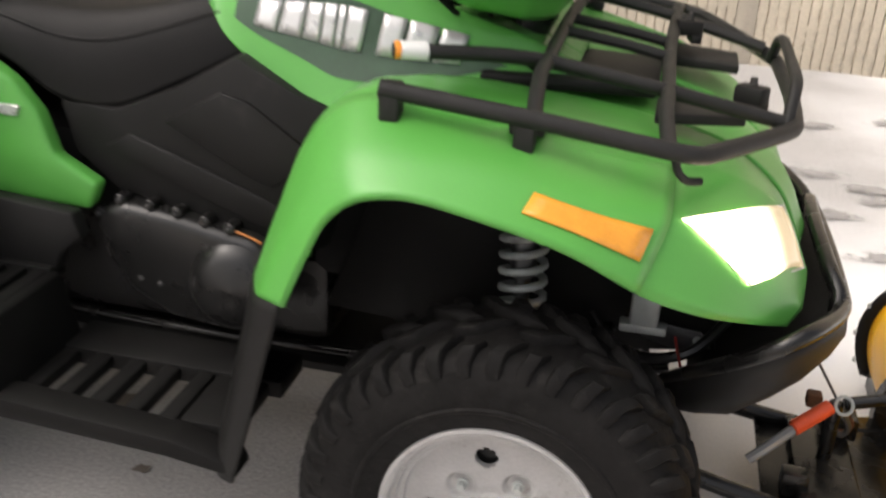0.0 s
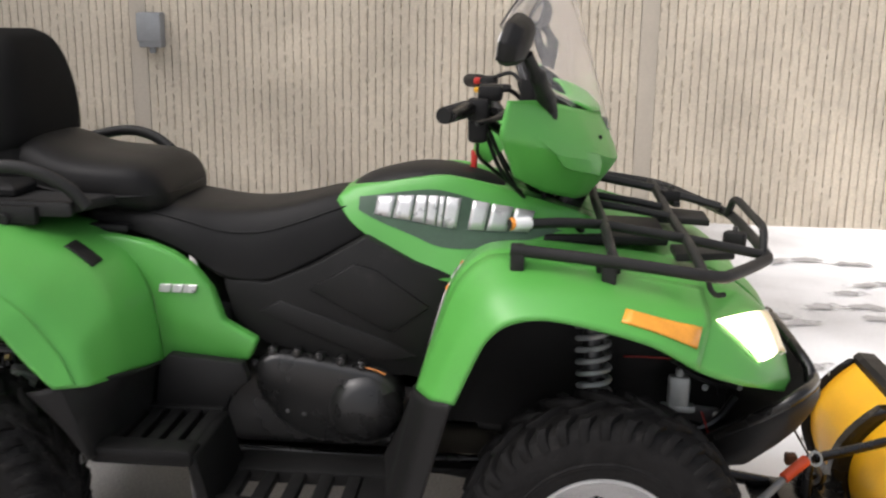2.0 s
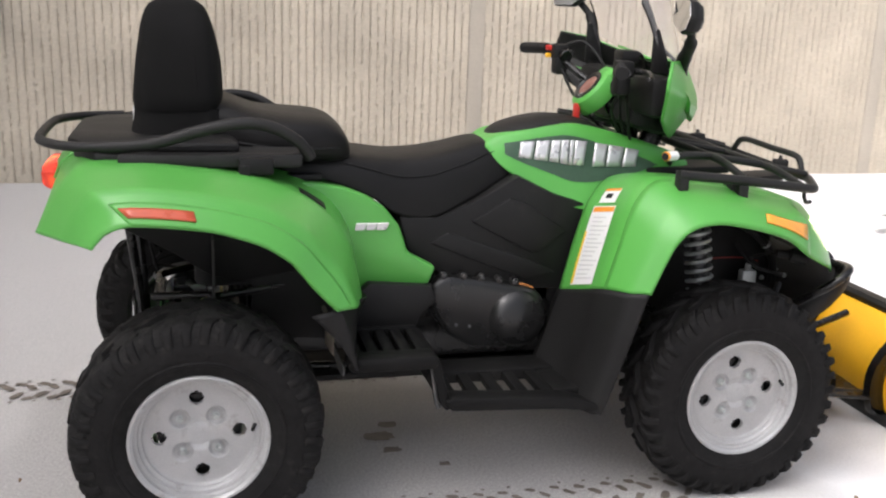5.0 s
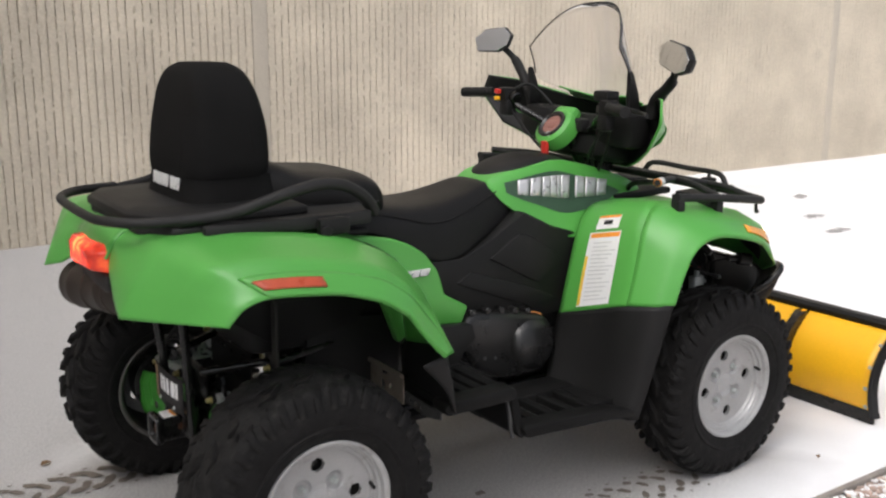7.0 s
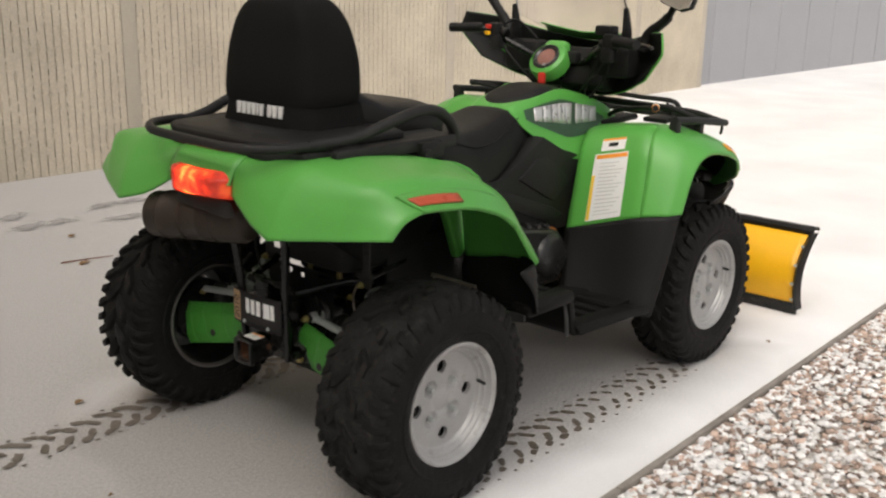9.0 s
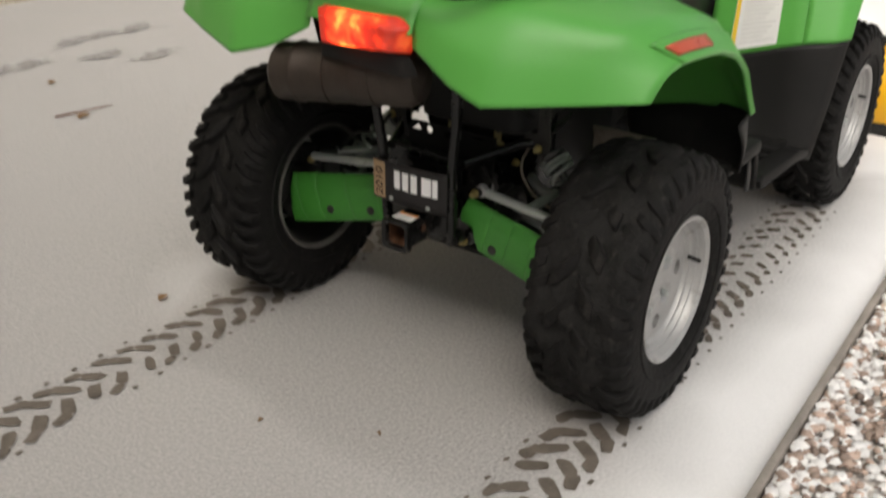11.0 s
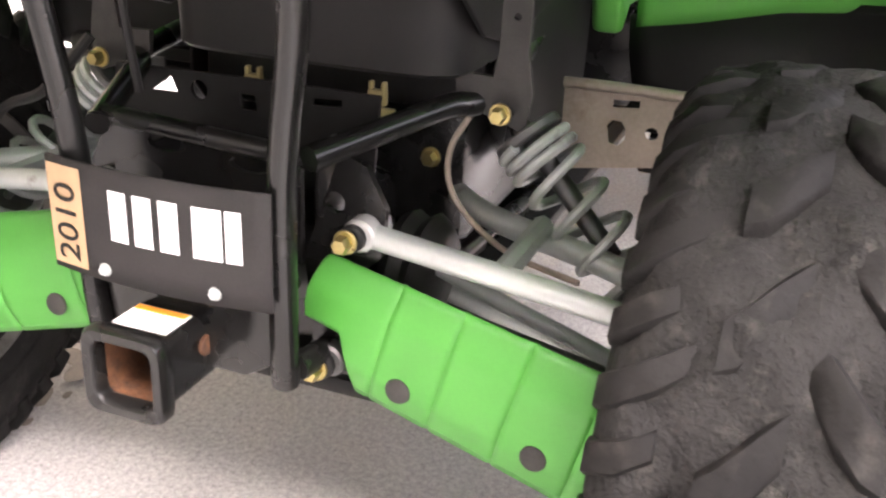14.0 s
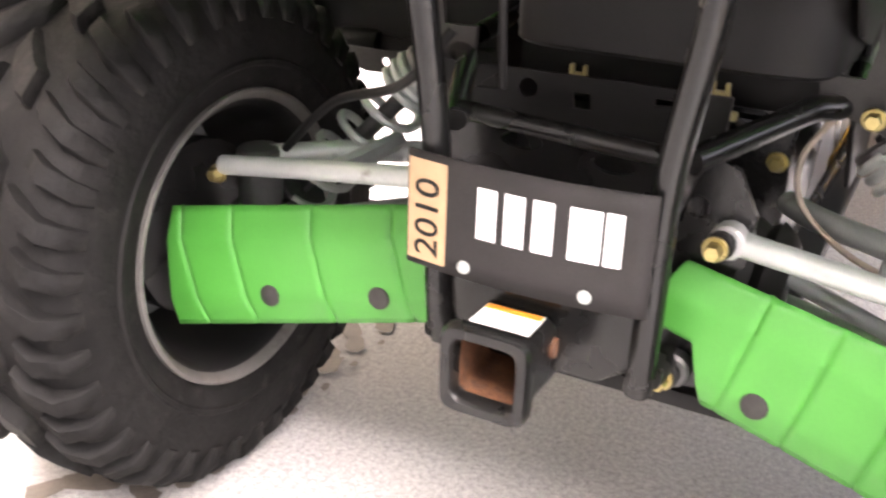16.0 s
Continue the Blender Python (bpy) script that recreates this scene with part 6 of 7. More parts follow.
# rear rack, grab tubes
rrack = part("rear_rack", Shape().prism([(-0.30, -0.20), (-0.24, -0.30), (0.02, -0.345), (0.28, -0.33), (0.33, -0.20), (0.33, 0.20), (0.28, 0.33), (0.02, 0.345), (-0.24, 0.30), (-0.30, 0.20)], 0.945, 0.972, "xy", 0.008), RACK, quad, "black rear rack with grab tubes")
part("rear_loop", Shape().tube([(-0.20, -0.30, 0.985), (-0.31, -0.27, 0.985), (-0.37, -0.20, 0.986), (-0.39, -0.12, 0.988), (-0.39, 0.12, 0.992), (-0.37, 0.20, 0.995), (-0.31, 0.27, 0.995), (-0.20, 0.30, 0.995)], 0.0125, 10), RACK, rrack)
for sg in (-1, 1):
    part("grab_tube", Shape().tube([(-0.22, sg * 0.295, 0.985), (-0.10, sg * 0.33, 0.998), (0.02, sg * 0.355, 1.035), (0.12, sg * 0.36, 1.055), (0.20, sg * 0.352, 1.045), (0.27, sg * 0.335, 1.005), (0.305, sg * 0.325, 0.96)], 0.0155, 12), RACK, rrack)
    part("side_rail", Shape().box((0.05, sg * 0.34, 0.957), (0.46, 0.03, 0.036), 0.008), RACK, rrack)
    part("latch", Shape().box((0.16, sg * 0.36, 0.945), (0.09, 0.03, 0.045), 0.008).rod((0.13, sg * 0.37, 0.935), (0.13, sg * 0.385, 0.935), 0.016), BLACK, rrack)

part("seat_tray", Shape().loops([[(x * k - 0.14 * (1 - k), y * k, z) for x, y in ((-0.315, -0.17), (-0.27, -0.255), (-0.05, -0.30), (0.12, -0.30), (0.12, 0.30), (-0.05, 0.30), (-0.27, 0.255), (-0.315, 0.17))] for z, k in ((0.973, 1.0), (0.992, 1.0), (1.002, 0.93), (1.004, 0.6))]), BLACK, rrack, "black tray under the backrest", bevel=0.004)

# tail lamp, muffler
tail = part("tail_lamp", Shape().loops([[(-0.335, y, z) for y, z in ((0.095, 0.912), (-0.12, 0.912), (-0.145, 0.895), (-0.125, 0.835), (0.085, 0.835))], [(-0.382, y, z) for y, z in ((0.085, 0.910), (-0.085, 0.910), (-0.125, 0.893), (-0.105, 0.845), (0.078, 0.838))],
                                        [(-0.396, y, z) for y, z in ((0.070, 0.898), (-0.075, 0.900), (-0.105, 0.888), (-0.09, 0.853), (0.065, 0.848))]]), TAIL, quad, "glowing red tail lamp", bevel=0.004)
muf = part("muffler", Shape().lathe([(0.0, -0.034), (0.010, -0.031), (0.040, -0.010), (0.060, 0.004), (0.0655, 0.009), (0.066, 0.02), (0.066, 0.05), (0.068, 0.054), (0.068, 0.066), (0.066, 0.07), (0.066, 0.20), (0.068, 0.204), (0.068, 0.216), (0.066, 0.22), (0.066, 0.33), (0.055, 0.35), (0, 0.36)], (-0.333, 0.250, 0.737), (0.22, -1, 0.08), 36), MUFFLER, quad, "heat-browned exhaust muffler")
for d in (0.06, 0.14, 0.25):
    part("weld_band", Shape().lathe([(0.066, -0.004), (0.0695, -0.002), (0.0695, 0.002), (0.066, 0.004)], np.array((-0.333, 0.250, 0.737)) + np.array((0.214, -0.974, 0.078)) * d, (0.22, -1, 0.08), 36), MUFFLER, muf)
part("muffler_flap", Shape().prism([(0.10, 0.835), (-0.135, 0.835), (-0.155, 0.80), (-0.12, 0.79), (0.10, 0.80)], -0.36, -0.352, "yz", 0.003), BLACK, muf, "dark plastic lip under the tail lamp")

# rear posts, registration plate, hitch
for y0, y1 in ((0.122, 0.106), (-0.122, -0.098)):
    part("rear_post", Shape().tube([(-0.215, y0 * 1.02, 0.945), (-0.185, y0, 0.80), (-0.165, y0 * 0.97, 0.66), (-0.152, y1, 0.52), (-0.145, y1 * 0.95, 0.36), (-0.140, y1 * 0.92, 0.325)], 0.0125, 12), FRAME, quad, "black rear frame post")


def plate_point(y, z, lift=0.0):
    return (-0.181 + 0.9 * (y - 0.01) ** 2 - lift, y, z)


plate = part("number_plate", Shape().grid([[plate_point(y, z) for z in np.linspace(0.408, 0.512, 6)] for y in np.linspace(-0.098, 0.122, 16)]), PLATE, quad, "bent black registration plate with white characters as bars", thick=0.003, offset=-1.0)
for y, w in ((0.050, 0.018), (0.025, 0.018), (0.000, 0.018), (-0.031, 0.026), (-0.060, 0.014)):
    part("character_bar", Shape().grid([[plate_point(yy, z, 0.0012) for z in (0.449, 0.47, 0.494)] for yy in np.linspace(y, y - w, 4)]), PLATE_WHITE, plate, "white character shown as a plain bar")
stick = part("year_sticker", Shape().grid([[plate_point(yy, z, 0.0012) for z in (0.414, 0.46, 0.506)] for yy in np.linspace(0.120, 0.080, 5)]), TAN, plate, "tan year sticker")
curve = bpy.data.curves.new("year_text", "FONT")
curve.body, curve.size, curve.align_x, curve.align_y, curve.extrude = "2010", 0.036, "CENTER", "CENTER", 0.0003
text_ob = bpy.data.objects.new("year_text", curve)
scene.collection.objects.link(text_ob)
bpy.context.view_layer.update()
tm = bpy.data.meshes.new_from_object(text_ob.evaluated_get(bpy.context.evaluated_depsgraph_get()))
bpy.data.objects.remove(text_ob)
year = new("year_text", tm)
tm.materials.clear()
tm.materials.append(BLACK)
year.parent = stick
year["label"] = "2010 printed in black, running upwards"
c = plate_point(0.0985, 0.455, 0.0022)
year.matrix_world = Matrix.Translation(c) @ Matrix(((0, 0.157, -0.988, 0), (0, 0.988, 0.157, 0), (1, 0, 0, 0), (0, 0, 0, 1))) @ Matrix.Diagonal((1.0, 0.98, 1, 1))
for y, z in ((0.061, 0.419), (-0.048, 0.419)):
    part("plate_bolt", Shape().bolt(plate_point(y, z, 0.0), (-1, 0, 0), 0.0045, 0.004), STEEL, plate)

def square_ring(h, x, power=6.5, n=40):
    return [(x, y + 0.019, 0.3455 + z) for y, z, _ in rounded(0, 0, h, h, 0, n, power)]


hit = part("tow_receiver", Shape().loops([square_ring(h, x) for h, x in ((0.034, -0.06), (0.0345, -0.200), (0.0385, -0.203), (0.0410, -0.207), (0.0410, -0.218), (0.0390, -0.2225), (0.0310, -0.2225), (0.0285, -0.219), (0.028, -0.206))], cap=False), FRAME, quad, "square black tow-hitch receiver, rusty inside", angle=50)
part("rusty_lining", Shape().loops([square_ring(h, x) for h, x in ((0.028, -0.206), (0.0278, -0.15), (0.0275, -0.075), (0.004, -0.074))], cap=False), RUST, hit, "rusty inside of the receiver", angle=50)
part("hitch_collar", Shape().rod((-0.150, -0.019, 0.350), (-0.150, -0.0145, 0.350), 0.010), RUST, hit, "rusty pin hole")
lab = part("hitch_label", Shape().box((-0.178, 0.017, 0.3810), (0.038, 0.054, 0.0014), 0.0), WHITE_LABEL, hit, "white label with an orange band")
part("label_band", Shape().box((-0.165, 0.017, 0.3820), (0.008, 0.051, 0.0014), 0.0), ORANGE, lab)
for k in range(3):
    part("print_bar", Shape().box((-0.174 - 0.006 * k, 0.017 + 0.002 * k, 0.3820), (0.0012, 0.042, 0.0012), 0.0), PRINT, lab)
part("hitch_bracket", Shape().prism([(0.095, 0.43), (0.085, 0.35), (0.055, 0.325), (-0.055, 0.325), (-0.085, 0.345), (-0.10, 0.43), (-0.06, 0.43), (-0.055, 0.41), (0.05, 0.41), (0.055, 0.43)], -0.148, -0.125, "yz", 0.005), FRAME, quad, "black bracket above the hitch")

# rear suspension arms and their green guards
RIBS = {-1: (0.163, 0.223, 0.286, 0.352, 0.418), 1: (0.163, 0.255, 0.352, 0.418)}


def guard_face(y, b, sg):
    """y from the inner end outwards, b from the lower edge up."""
    f = (y - 0.118) / (0.445 - 0.118)
    lo, hi = 0.304 - 0.082 * f, 0.426 - 0.062 * f
    lo0, hi0, b0 = lo, hi, b
    if y < 0.134:
        lo += 0.058 * min(1.0, (0.134 - y) / 0.012)
        hi -= 0.010 * max(0.0, (0.108 - y) / 0.010) ** 2
    b = (lo + (hi - lo) * b - lo0) / (hi0 - lo0)
    x = -0.094 - 0.024 * f + (0.010 * (1 - min(1, b / 0.25)) if b < 0.25 else 0.0) + 0.014 * max(0, b - 0.75) / 0.25
    for g in RIBS[sg]:
        d = abs(y - (g + 0.032 * (b - 0.5)))
        if d < 0.004:
            x += 0.0030 * (1 - d / 0.004)
    return (x, -y, lo + (hi - lo) * b0)


YS = np.linspace(0.086, 0.445, 190)
for sg in (-1, 1):
    sh = Shape().grid([[guard_face(y, b, sg) for b in np.linspace(0, 1, 17)] for y in YS])
    gd = part("arm_guard", sh.mirror().move(Matrix.Translation((0, 0.010, 0.004))) if sg > 0 else sh, GREEN_GUARD, quad, "bright green ribbed suspension-arm guard", thick=0.004, angle=25)
    for y, z in ((0.182, 0.319), (0.312, 0.292)):
        f = (y - 0.118) / 0.327
        p = (-0.096 - 0.024 * f, sg * y + (0.010 if sg > 0 else 0.0), z + (0.004 if sg > 0 else 0.0))
        part("guard_screw", Shape().lathe([(0.0, -0.002), (0.010, 0.0), (0.0125, 0.002), (0.0115, 0.004), (0.006, 0.006), (0, 0.006)], p, (-1, 0, 0.05), 18), SCREW, gd, "dusty black screw")
    part("rear_lower_arm", Shape().tube([(-0.055, sg * 0.10, 0.325), (-0.055, sg * 0.28, 0.285), (-0.05, sg * 0.42, 0.235)], 0.014, 10).tube([(0.12, sg * 0.11, 0.325), (0.10, sg * 0.28, 0.29), (0.03, sg * 0.42, 0.235)], 0.015, 10), STEEL, quad, "grey tubular suspension arm")
    part("rear_upper_arm", Shape().tube([(-0.080, sg * 0.142, 0.453), (-0.082, sg * 0.27, 0.438), (-0.072, sg * 0.41, 0.415)], 0.0110, 12)
         .tube([(0.125, sg * 0.150, 0.425), (0.095, sg * 0.180, 0.425), (0.062, sg * 0.225, 0.427), (0.03, sg * 0.33, 0.418), (-0.005, sg * 0.42, 0.405)], 0.0125, 12)
         .tube([(-0.080, sg * 0.262, 0.438), (0.05, sg * 0.262, 0.437)], 0.011, 8), STEEL, quad, "grey tubular suspension arm")
    part("upper_bushing", Shape().rod((-0.092, sg * 0.136, 0.4545), (-0.05, sg * 0.136, 0.4545), 0.0155), ALLOY, quad, "grey arm eye")
    part("rubber_bush", Shape().rod((-0.100, sg * 0.132, 0.4535), (-0.09, sg * 0.132, 0.4535), 0.0125), BLACK, quad)
    part("pivot_bolt", Shape().bolt((-0.102, sg * 0.130, 0.453), (-1, 0, 0), 0.0082, 0.012), BRASS, quad, "yellow zinc pivot bolt")
    part("lower_bushing", Shape().rod((-0.090, sg * 0.105, 0.323), (-0.05, sg * 0.105, 0.323), 0.0165), DARKSTEEL, quad, "dark arm eye")
    part("rubber_bush", Shape().rod((-0.099, sg * 0.101, 0.3215), (-0.089, sg * 0.101, 0.3215), 0.0135), BLACK, quad)
    part("pivot_bolt", Shape().bolt((-0.100, sg * 0.099, 0.321), (-1, 0, 0), 0.0090, 0.012), BRASS, quad, "yellow zinc pivot bolt")
    part("arm_bracket", Shape().plate([(sg * 0.085, 0.30), (sg * 0.125, 0.305), (sg * 0.132, 0.345), (sg * 0.118, 0.40), (sg * 0.150, 0.43), (sg * 0.154, 0.475), (sg * 0.135, 0.512), (sg * 0.11, 0.522), (sg * 0.075, 0.42)], [circle(sg * 0.105, 0.475, 0.010), circle(sg * 0.096, 0.405, 0.008)], -0.074, -0.066), FRAME, quad, "black suspension bracket")
    part("bracket_web", Shape().prism([(-0.070, 0.31), (-0.070, 0.50), (-0.02, 0.50), (0.03, 0.44), (0.02, 0.33)], sg * 0.082, sg * 0.088, "xz", 0.002), FRAME, quad)
    part("inner_boot", Shape().lathe([(0.0, -0.002), (0.050, 0.0), (0.056, 0.010), (0.050, 0.022), (0.058, 0.032), (0.050, 0.044), (0.040, 0.052), (0, 0.054)], (0.02, sg * 0.125, 0.385), (0, sg, -0.1), 22), BLACK, quad, "black rubber boot")
    coil_over((0.072, sg * 0.238, 0.512), (0.045, sg * 0.388, 0.356), 0.033, 0.0052, 7.5, STEEL, 0.010, 0.14)
    part("pivot_bolt", Shape().bolt((0.030, sg * 0.219, 0.545), (-1, 0, 0), 0.0078, 0.012), BRASS, quad, "yellow zinc shock bolt")
    part("pivot_bolt", Shape().bolt((0.058, sg * 0.143, 0.485), (-1, 0, 0), 0.0075, 0.010), BRASS, quad, "yellow zinc bolt")
    part("shock_bracket", Shape().plate([(sg * 0.170, 0.549), (sg * 0.205, 0.536), (sg * 0.238, 0.525), (sg * 0.243, 0.562), (sg * 0.236, 0.60), (sg * 0.238, 0.72), (sg * 0.212, 0.74), (sg * 0.209, 0.60), (sg * 0.205, 0.574), (sg * 0.168, 0.575)], [circle(sg * 0.224, 0.63, 0.0035, 8)], 0.045, 0.052), SCREW, quad, "black shock bracket strap")
    part("rear_knuckle", Shape().rod((-0.01, sg * 0.41, 0.22), (-0.01, sg * 0.41, 0.42), 0.026).rod((0, sg * 0.37, 0.306), (0, sg * 0.45, 0.306), 0.05), DARKSTEEL, quad)
    part("knuckle_bolt", Shape().bolt((-0.075, sg * 0.415, 0.405), (-1, 0, 0), 0.008, 0.01), BRASS, quad)
    part("axle_shaft", Shape().tube([(0.01, sg * 0.08, 0.36), (0, sg * 0.40, 0.306)], 0.013, 10), DARKSTEEL, quad)
    part("axle_boot", Shape().lathe([(0.018, 0), (0.036, 0.012), (0.028, 0.018), (0.040, 0.03), (0.032, 0.036), (0.044, 0.05), (0.046, 0.075)], (0.01, sg * 0.15, 0.350), (0, -sg, 0.12), 20), BLACK, quad, "black rubber axle boot")
    part("stabiliser_link", Shape().tube([(0.0, sg * 0.150, 0.407), (-0.012, sg * 0.24, 0.382), (-0.012, sg * 0.33, 0.353), (-0.01, sg * 0.41, 0.325)], 0.0082, 10), GALV, quad, "dull grey stabiliser link")
part("rear_gearcase", Shape().box((0.06, 0, 0.37), (0.2, 0.15, 0.14), 0.03).rod((-0.06, 0, 0.37), (0.0, 0, 0.37), 0.05), BLACK_GLOSS, quad, "black rear gearcase")
part("rear_crossmember", Shape().tube([(-0.107, 0.108, 0.534), (-0.107, -0.108, 0.522)], 0.009, 10), FRAME, quad, "black rear cross tube")
part("rear_plate", Shape().plate([(0.108, 0.53), (0.108, 0.43), (-0.085, 0.42), (-0.085, 0.52)], [circle(0.05, 0.512, 0.008, 14, 0.020), circle(-0.035, 0.505, 0.008, 14, 0.020)], -0.098, -0.092), FRAME, quad, "black pierced plate behind the number plate")
bulk = part("rear_bulkhead", Shape().plate([(0.20, 0.542), (0.21, 0.50), (0.19, 0.41), (-0.09, 0.41), (-0.10, 0.545), (0.0, 0.545)],
                                           [[(0.159, 0.518), (0.134, 0.536), (0.126, 0.519)], circle(0.101, 0.5255, 0.010), [(0.052, 0.512), (0.054, 0.528), (0.036, 0.528), (0.034, 0.512)], [(-0.028, 0.527), (-0.028, 0.534), (-0.060, 0.536), (-0.060, 0.529)]], 0.030, 0.034), BLACK, quad, "black bulkhead with small cut-outs")
part("bulkhead_wall", Shape().box((0.125, -0.01, 0.545), (0.012, 0.32, 0.06), 0.003), BLACK, quad)
part("clip_bar", Shape().box((0.085, -0.02, 0.512), (0.024, 0.20, 0.010), 0.003), FRAME, quad)
for sg in (-1, 1):
    part("frame_tube", Shape().tube([(-0.12, sg * 0.105, 0.528), (0.02, sg * 0.165, 0.545), (0.09, sg * 0.195, 0.552), (0.4, sg * 0.17, 0.60)], 0.0115, 10), FRAME, quad, "black frame tube")
    part("lower_frame_tube", Shape().tube([(-0.13, sg * 0.095, 0.335), (0.2, sg * 0.11, 0.30), (0.8, sg * 0.13, 0.285), (1.4, sg * 0.12, 0.30), (1.75, sg * 0.12, 0.37)], 0.013, 10), FRAME, quad)
airbox = part("storage_box", Shape().loops([rounded(0.14, -0.035, 0.138, 0.148, 0.574, 36, 7), rounded(0.14, -0.035, 0.143, 0.153, 0.578, 36, 7), rounded(0.14, -0.035, 0.148, 0.158, 0.872, 36, 7)]), BLACK, quad, "dark plastic storage box behind the engine", angle=50)
part("box_rim", Shape().loops([rounded(0.14, -0.035, 0.155, 0.165, z, 28, 6) for z in (0.705, 0.715)]), BLACK, airbox)
for sg in (-1, 1):
    part("rear_inner_panel", Shape().prism([(-0.28, 0.86), (0.34, 0.86), (0.36, 0.68), (0.30, 0.62), (0.12, 0.59), (0.04, 0.61), (-0.06, 0.68), (-0.26, 0.79)], sg * 0.198, sg * 0.192, "xz", 0.002), BLACK, quad, "black panel under the fender")
part("rear_floor", Shape().box((0.02, 0, 0.885), (0.66, 0.42, 0.02), 0.006), BLACK, quad)
OLIVE = mat("olive_clip", (0.42, 0.36, 0.16), 0.45, var=0.15)
for x, y, z in ((0.083, 0.069, 0.527), (0.072, -0.078, 0.532)):
    part("wire_clip", Shape().box((x, y, z), (0.010, 0.019, 0.016), 0.002).box((x - 0.002, y - 0.008, z - 0.014), (0.008, 0.024, 0.009), 0.002).box((x, y - 0.007, z + 0.011), (0.008, 0.004, 0.010), 0.001).box((x, y + 0.007, z + 0.011), (0.008, 0.004, 0.010), 0.001), OLIVE, quad, "olive metal clip")
perf = part("perforated_bracket", Shape().plate([(-0.188, 0.500), (-0.192, 0.391), (-0.297, 0.408), (-0.375, 0.42), (-0.375, 0.500), (-0.323, 0.502)], [[(-0.252, 0.455), (-0.258, 0.463), (-0.270, 0.462), (-0.276, 0.452), (-0.275, 0.440), (-0.267, 0.431), (-0.256, 0.434)], [(-0.257, 0.478), (-0.257, 0.488), (-0.289, 0.490), (-0.289, 0.481)], circle(-0.307, 0.452, 0.008)], 0.360, 0.3625), SHIELD, quad, "bare steel bracket with ragged holes by the footrest")
part("rolled_edge", Shape().tube([(0.356, -0.186, 0.503), (0.356, -0.267, 0.504), (0.357, -0.374, 0.502)], 0.0065, 10), SHIELD, perf)
part("arm_hose", Shape().tube([(0.045, -0.185, 0.535), (0.048, -0.166, 0.50), (0.048, -0.166, 0.465), (0.043, -0.187, 0.437), (0.025, -0.237, 0.414), (0.01, -0.31, 0.404)], 0.0032, 8), SHIELD, quad, "thin tan hose along the arm")
part("brake_hose", Shape().tube([(-0.10, 0.12, 0.60), (-0.12, 0.16, 0.55), (-0.05, 0.28, 0.50), (0.0, 0.38, 0.42)], 0.005, 8), BLACK, quad, "black brake hose")
part("vent_hose", Shape().tube([(-0.13, 0.055, 0.75), (-0.13, 0.06, 0.65), (-0.11, 0.065, 0.56)], 0.004, 8), BLACK, quad, "thin black hose")
part("vent_hose", Shape().tube([(-0.05, -0.02, 0.80), (-0.07, 0.03, 0.72), (-0.05, 0.06, 0.66)], 0.006, 8), BLACK, quad, "black hose")

# ---- snow plow ----
plow = thing("snow_plow", "yellow snow plow blade with black edging before the quad bike", "snow plow", (2.36, 0, 0))
def blade(y, b):
    """b from the cutting edge up to the top; curled forward at the top."""
    z = 0.030 + 0.325 * b
    return (-0.105 + (3.4 if z > 0.16 else 2.0) * (z - 0.16) ** 2, y, z)


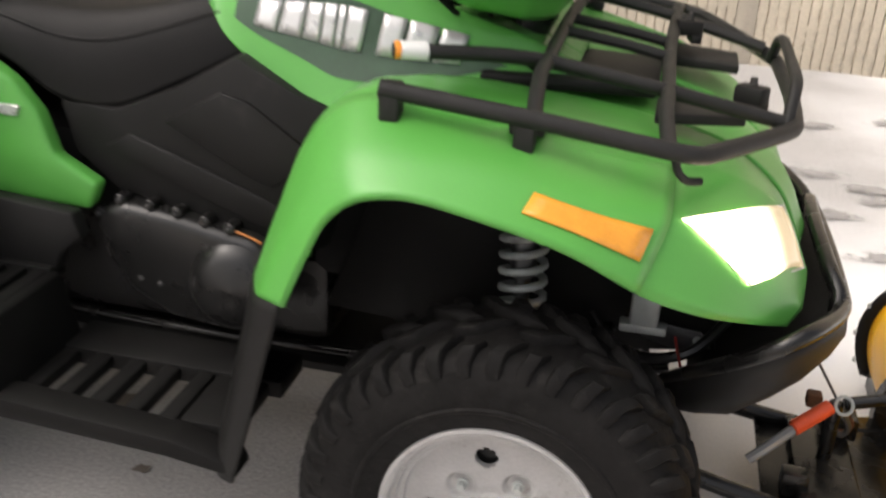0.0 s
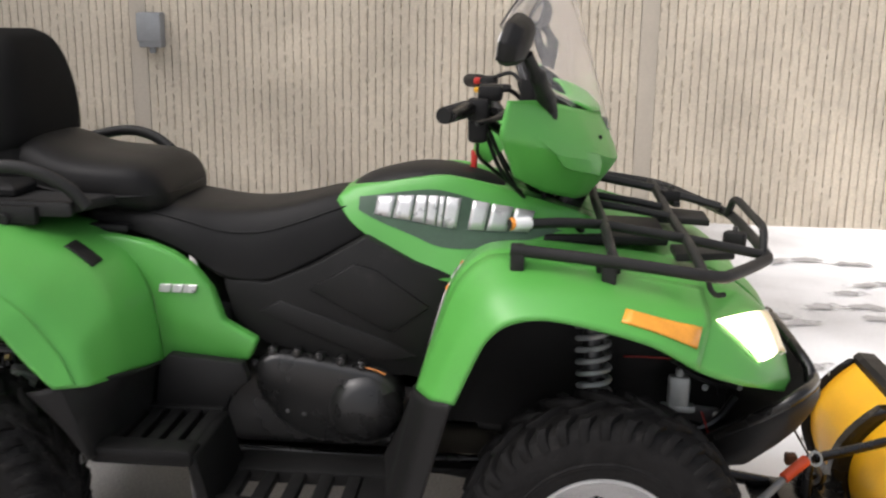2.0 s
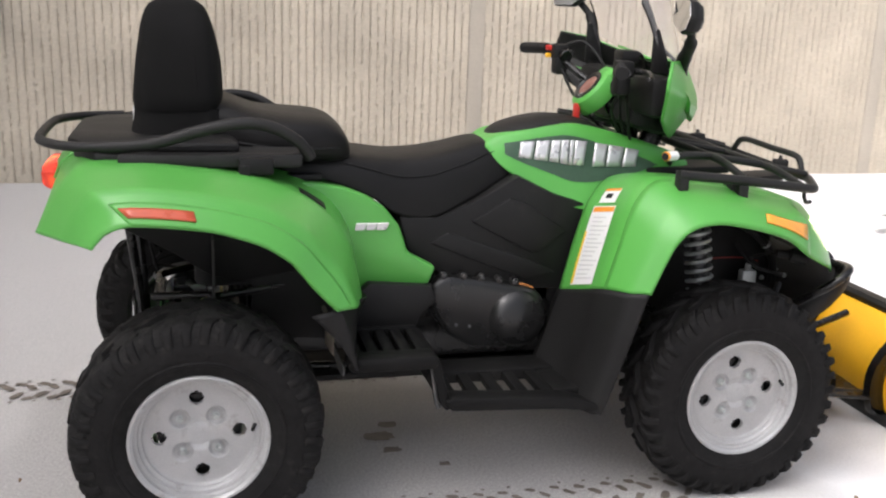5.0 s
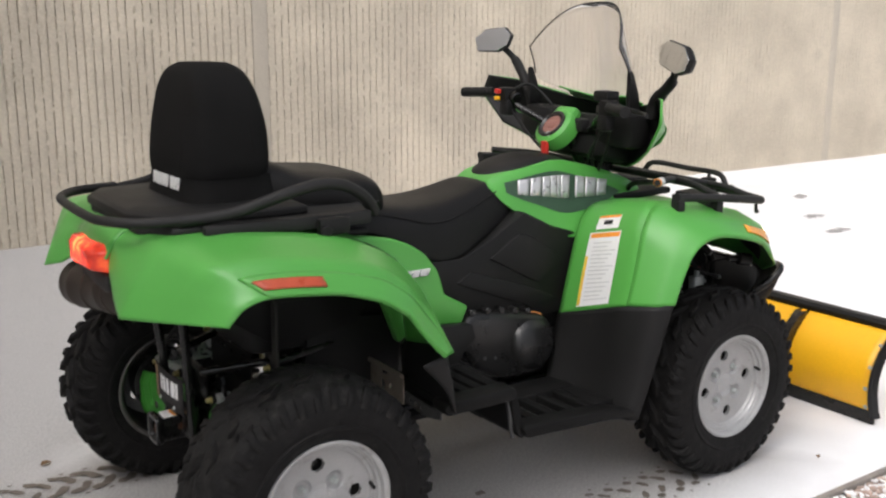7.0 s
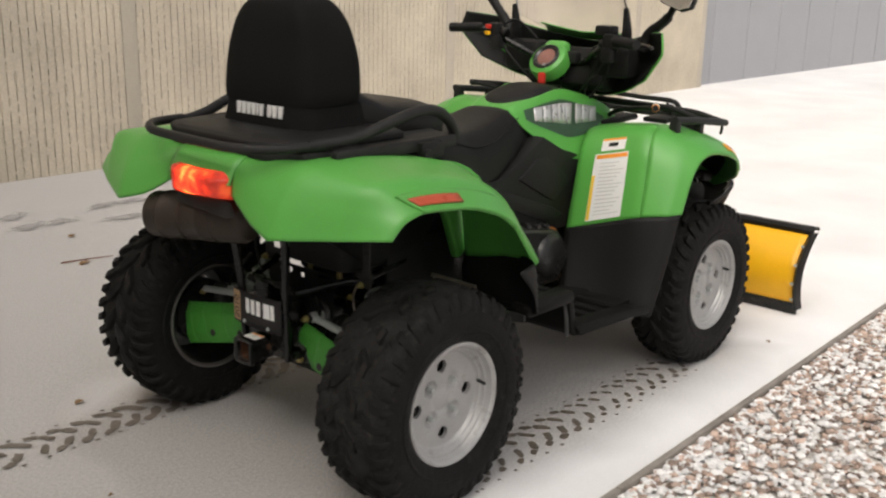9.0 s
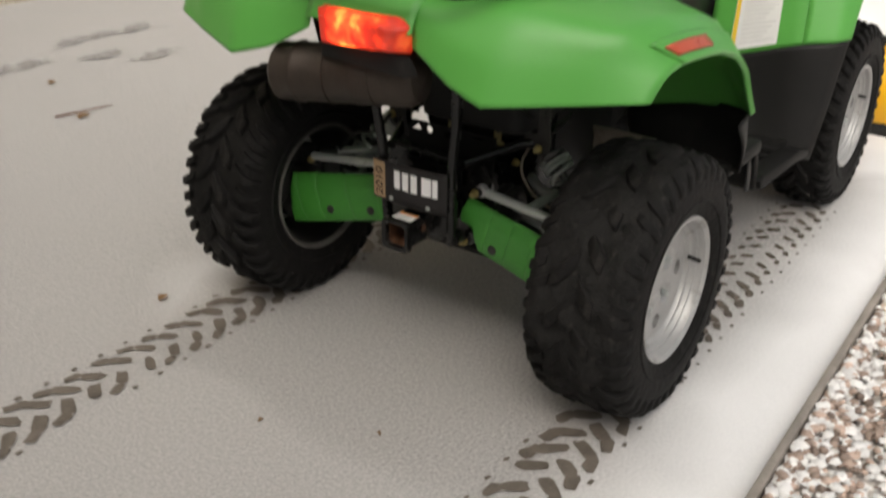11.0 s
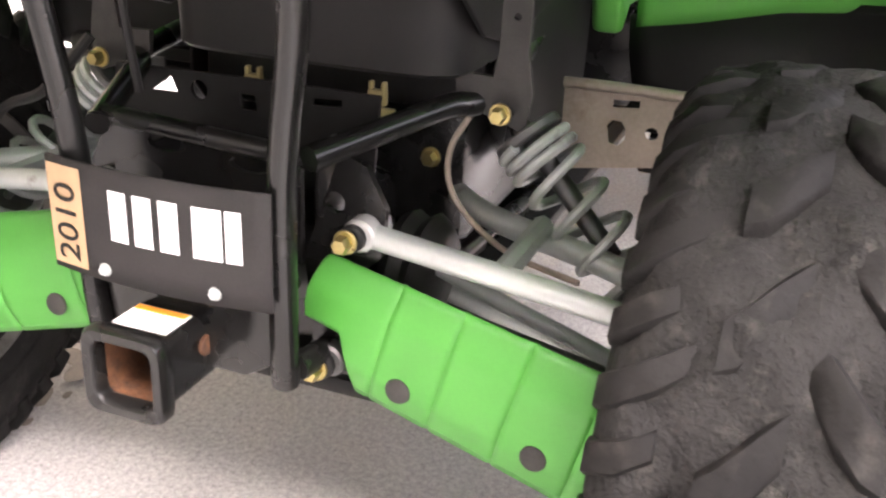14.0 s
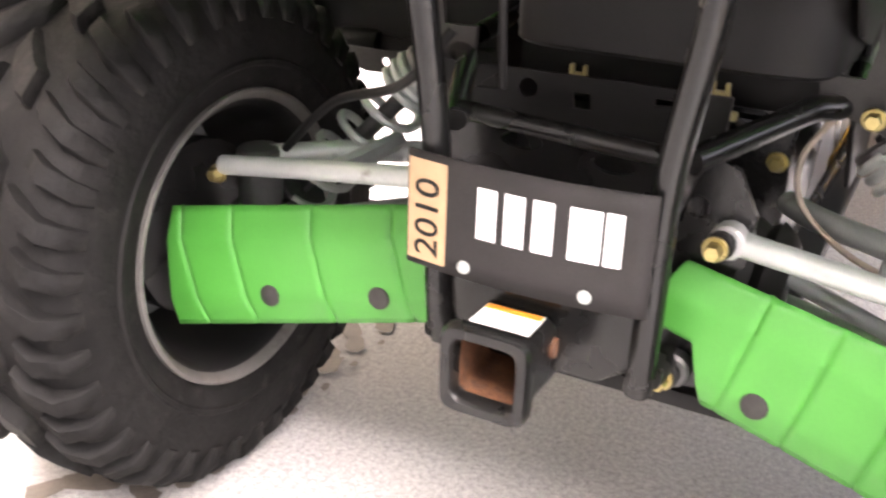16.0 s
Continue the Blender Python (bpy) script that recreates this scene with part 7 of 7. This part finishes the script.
part("blade", Shape().grid([[blade(y, b) for b in np.linspace(0.05, 1, 16)] for y in np.linspace(-0.60, 0.60, 30)]), YELLOW, plow, "curved yellow blade", thick=0.005)
part("top_edge", Shape().grid([[(blade(y, 1)[0] + dx, y, blade(y, 1)[2] + dz) for dx, dz in ((-0.012, -0.03), (-0.014, 0.01), (0.0, 0.022), (0.05, 0.018), (0.055, 0.005))] for y in np.linspace(-0.612, 0.612, 20)]), BLACK, plow, "black rubber deflector", thick=0.008)
part("wear_bar", Shape().box((-0.074, 0, 0.037), (0.016, 1.22, 0.075), 0.004), FRAME, plow, "black cutting edge")
for sg in (-1, 1):
    rim_ = [[blade(sg * 0.60, b) for b in np.linspace(0, 1, 14)], [(blade(sg * 0.60, b)[0] - 0.028, sg * 0.612, blade(0, b)[2]) for b in np.linspace(0, 1, 14)], [(blade(0, b)[0] + 0.012, sg * 0.618, blade(0, b)[2]) for b in np.linspace(0, 1, 14)]]
    part("end_rib", Shape().grid(rim_), BLACK, plow, "black end rib", thick=0.008)
    part("back_rib", Shape().grid([[(blade(0, b)[0] - dx, sg * 0.22 + dy, blade(0, b)[2]) for b in np.linspace(0.05, 0.98, 12)] for dx, dy in ((0.0, -0.02), (0.05, -0.018), (0.05, 0.018), (0.0, 0.02))]), FRAME, plow, "black back rib", thick=0.004)
    for b in (0.15, 0.38, 0.62, 0.85):
        p = blade(sg * 0.60, b)
        part("rib_bolt", Shape().bolt((p[0] - 0.03, sg * 0.600, p[2]), (-1, 0, 0), 0.006, 0.005), STEEL, plow)
    part("push_tube", Shape().tube([(-0.125, sg * 0.20, 0.105), (-0.30, sg * 0.17, 0.12), (-0.75, sg * 0.14, 0.20), (-1.25, sg * 0.13, 0.265)], 0.018, 10), FRAME, plow, "black push-frame tube")
part("trip_strut", Shape().tube([(-0.265, 0.0, 0.283), (-0.16, 0.02, 0.305), (-0.075, 0.04, 0.322)], 0.013, 10), FRAME, plow, "black strut behind the blade")
part("pivot_block", Shape().box((-0.28, 0, 0.125), (0.12, 0.30, 0.06), 0.008).box((-0.345, -0.10, 0.155), (0.05, 0.04, 0.05), 0.006).box((-0.24, 0.12, 0.17), (0.07, 0.06, 0.05), 0.006).rod((-0.28, 0.0, 0.11), (-0.28, 0.0, 0.285), 0.014), FRAME, plow, "black pivot block")
part("angle_plate", Shape().prism([(-0.40, -0.16), (-0.16, -0.26), (-0.12, 0.26), (-0.40, 0.16)], 0.112, 0.122, "xy", 0.003), FRAME, plow)
part("release_lever", Shape().tube([(-0.44, -0.13, 0.205), (-0.40, -0.11, 0.235), (-0.35, -0.075, 0.268), (-0.31, -0.05, 0.29)], 0.010, 8), GALV, plow, "grey release lever")
part("lever_grip", Shape().rod((-0.365, -0.087, 0.262), (-0.30, -0.045, 0.298), 0.015), REDORANGE, plow, "orange lever grip")
part("spring_pin", Shape().tube([(-0.27 + 0.016 * math.cos(a), -0.02 + 0.008 * math.sin(a), 0.29 + 0.016 * math.sin(a)) for a in np.arange(12) * math.pi / 6], 0.0035, 6, smooth=False, closed=True), STEEL, plow)
part("winch_cable", Shape().tube([(-0.385, -0.02, 0.45), (-0.32, 0.0, 0.35), (-0.26, 0.01, 0.255)], 0.003, 6), DARKSTEEL, plow, "steel winch cable")
part("cable_hook", Shape().tube([(-0.26, 0.01, 0.255), (-0.245, 0.012, 0.225), (-0.255, 0.014, 0.205), (-0.272, 0.012, 0.215)], 0.006, 8), DARKSTEEL, plow)
part("shackle", Shape().tube([(-0.25 + 0.02 * math.cos(a), 0.05, 0.21 + 0.02 * math.sin(a)) for a in np.arange(12) * math.pi / 6], 0.005, 6, smooth=False, closed=True).box((-0.31, 0.06, 0.25), (0.03, 0.03, 0.03), 0.005), RUST, plow)
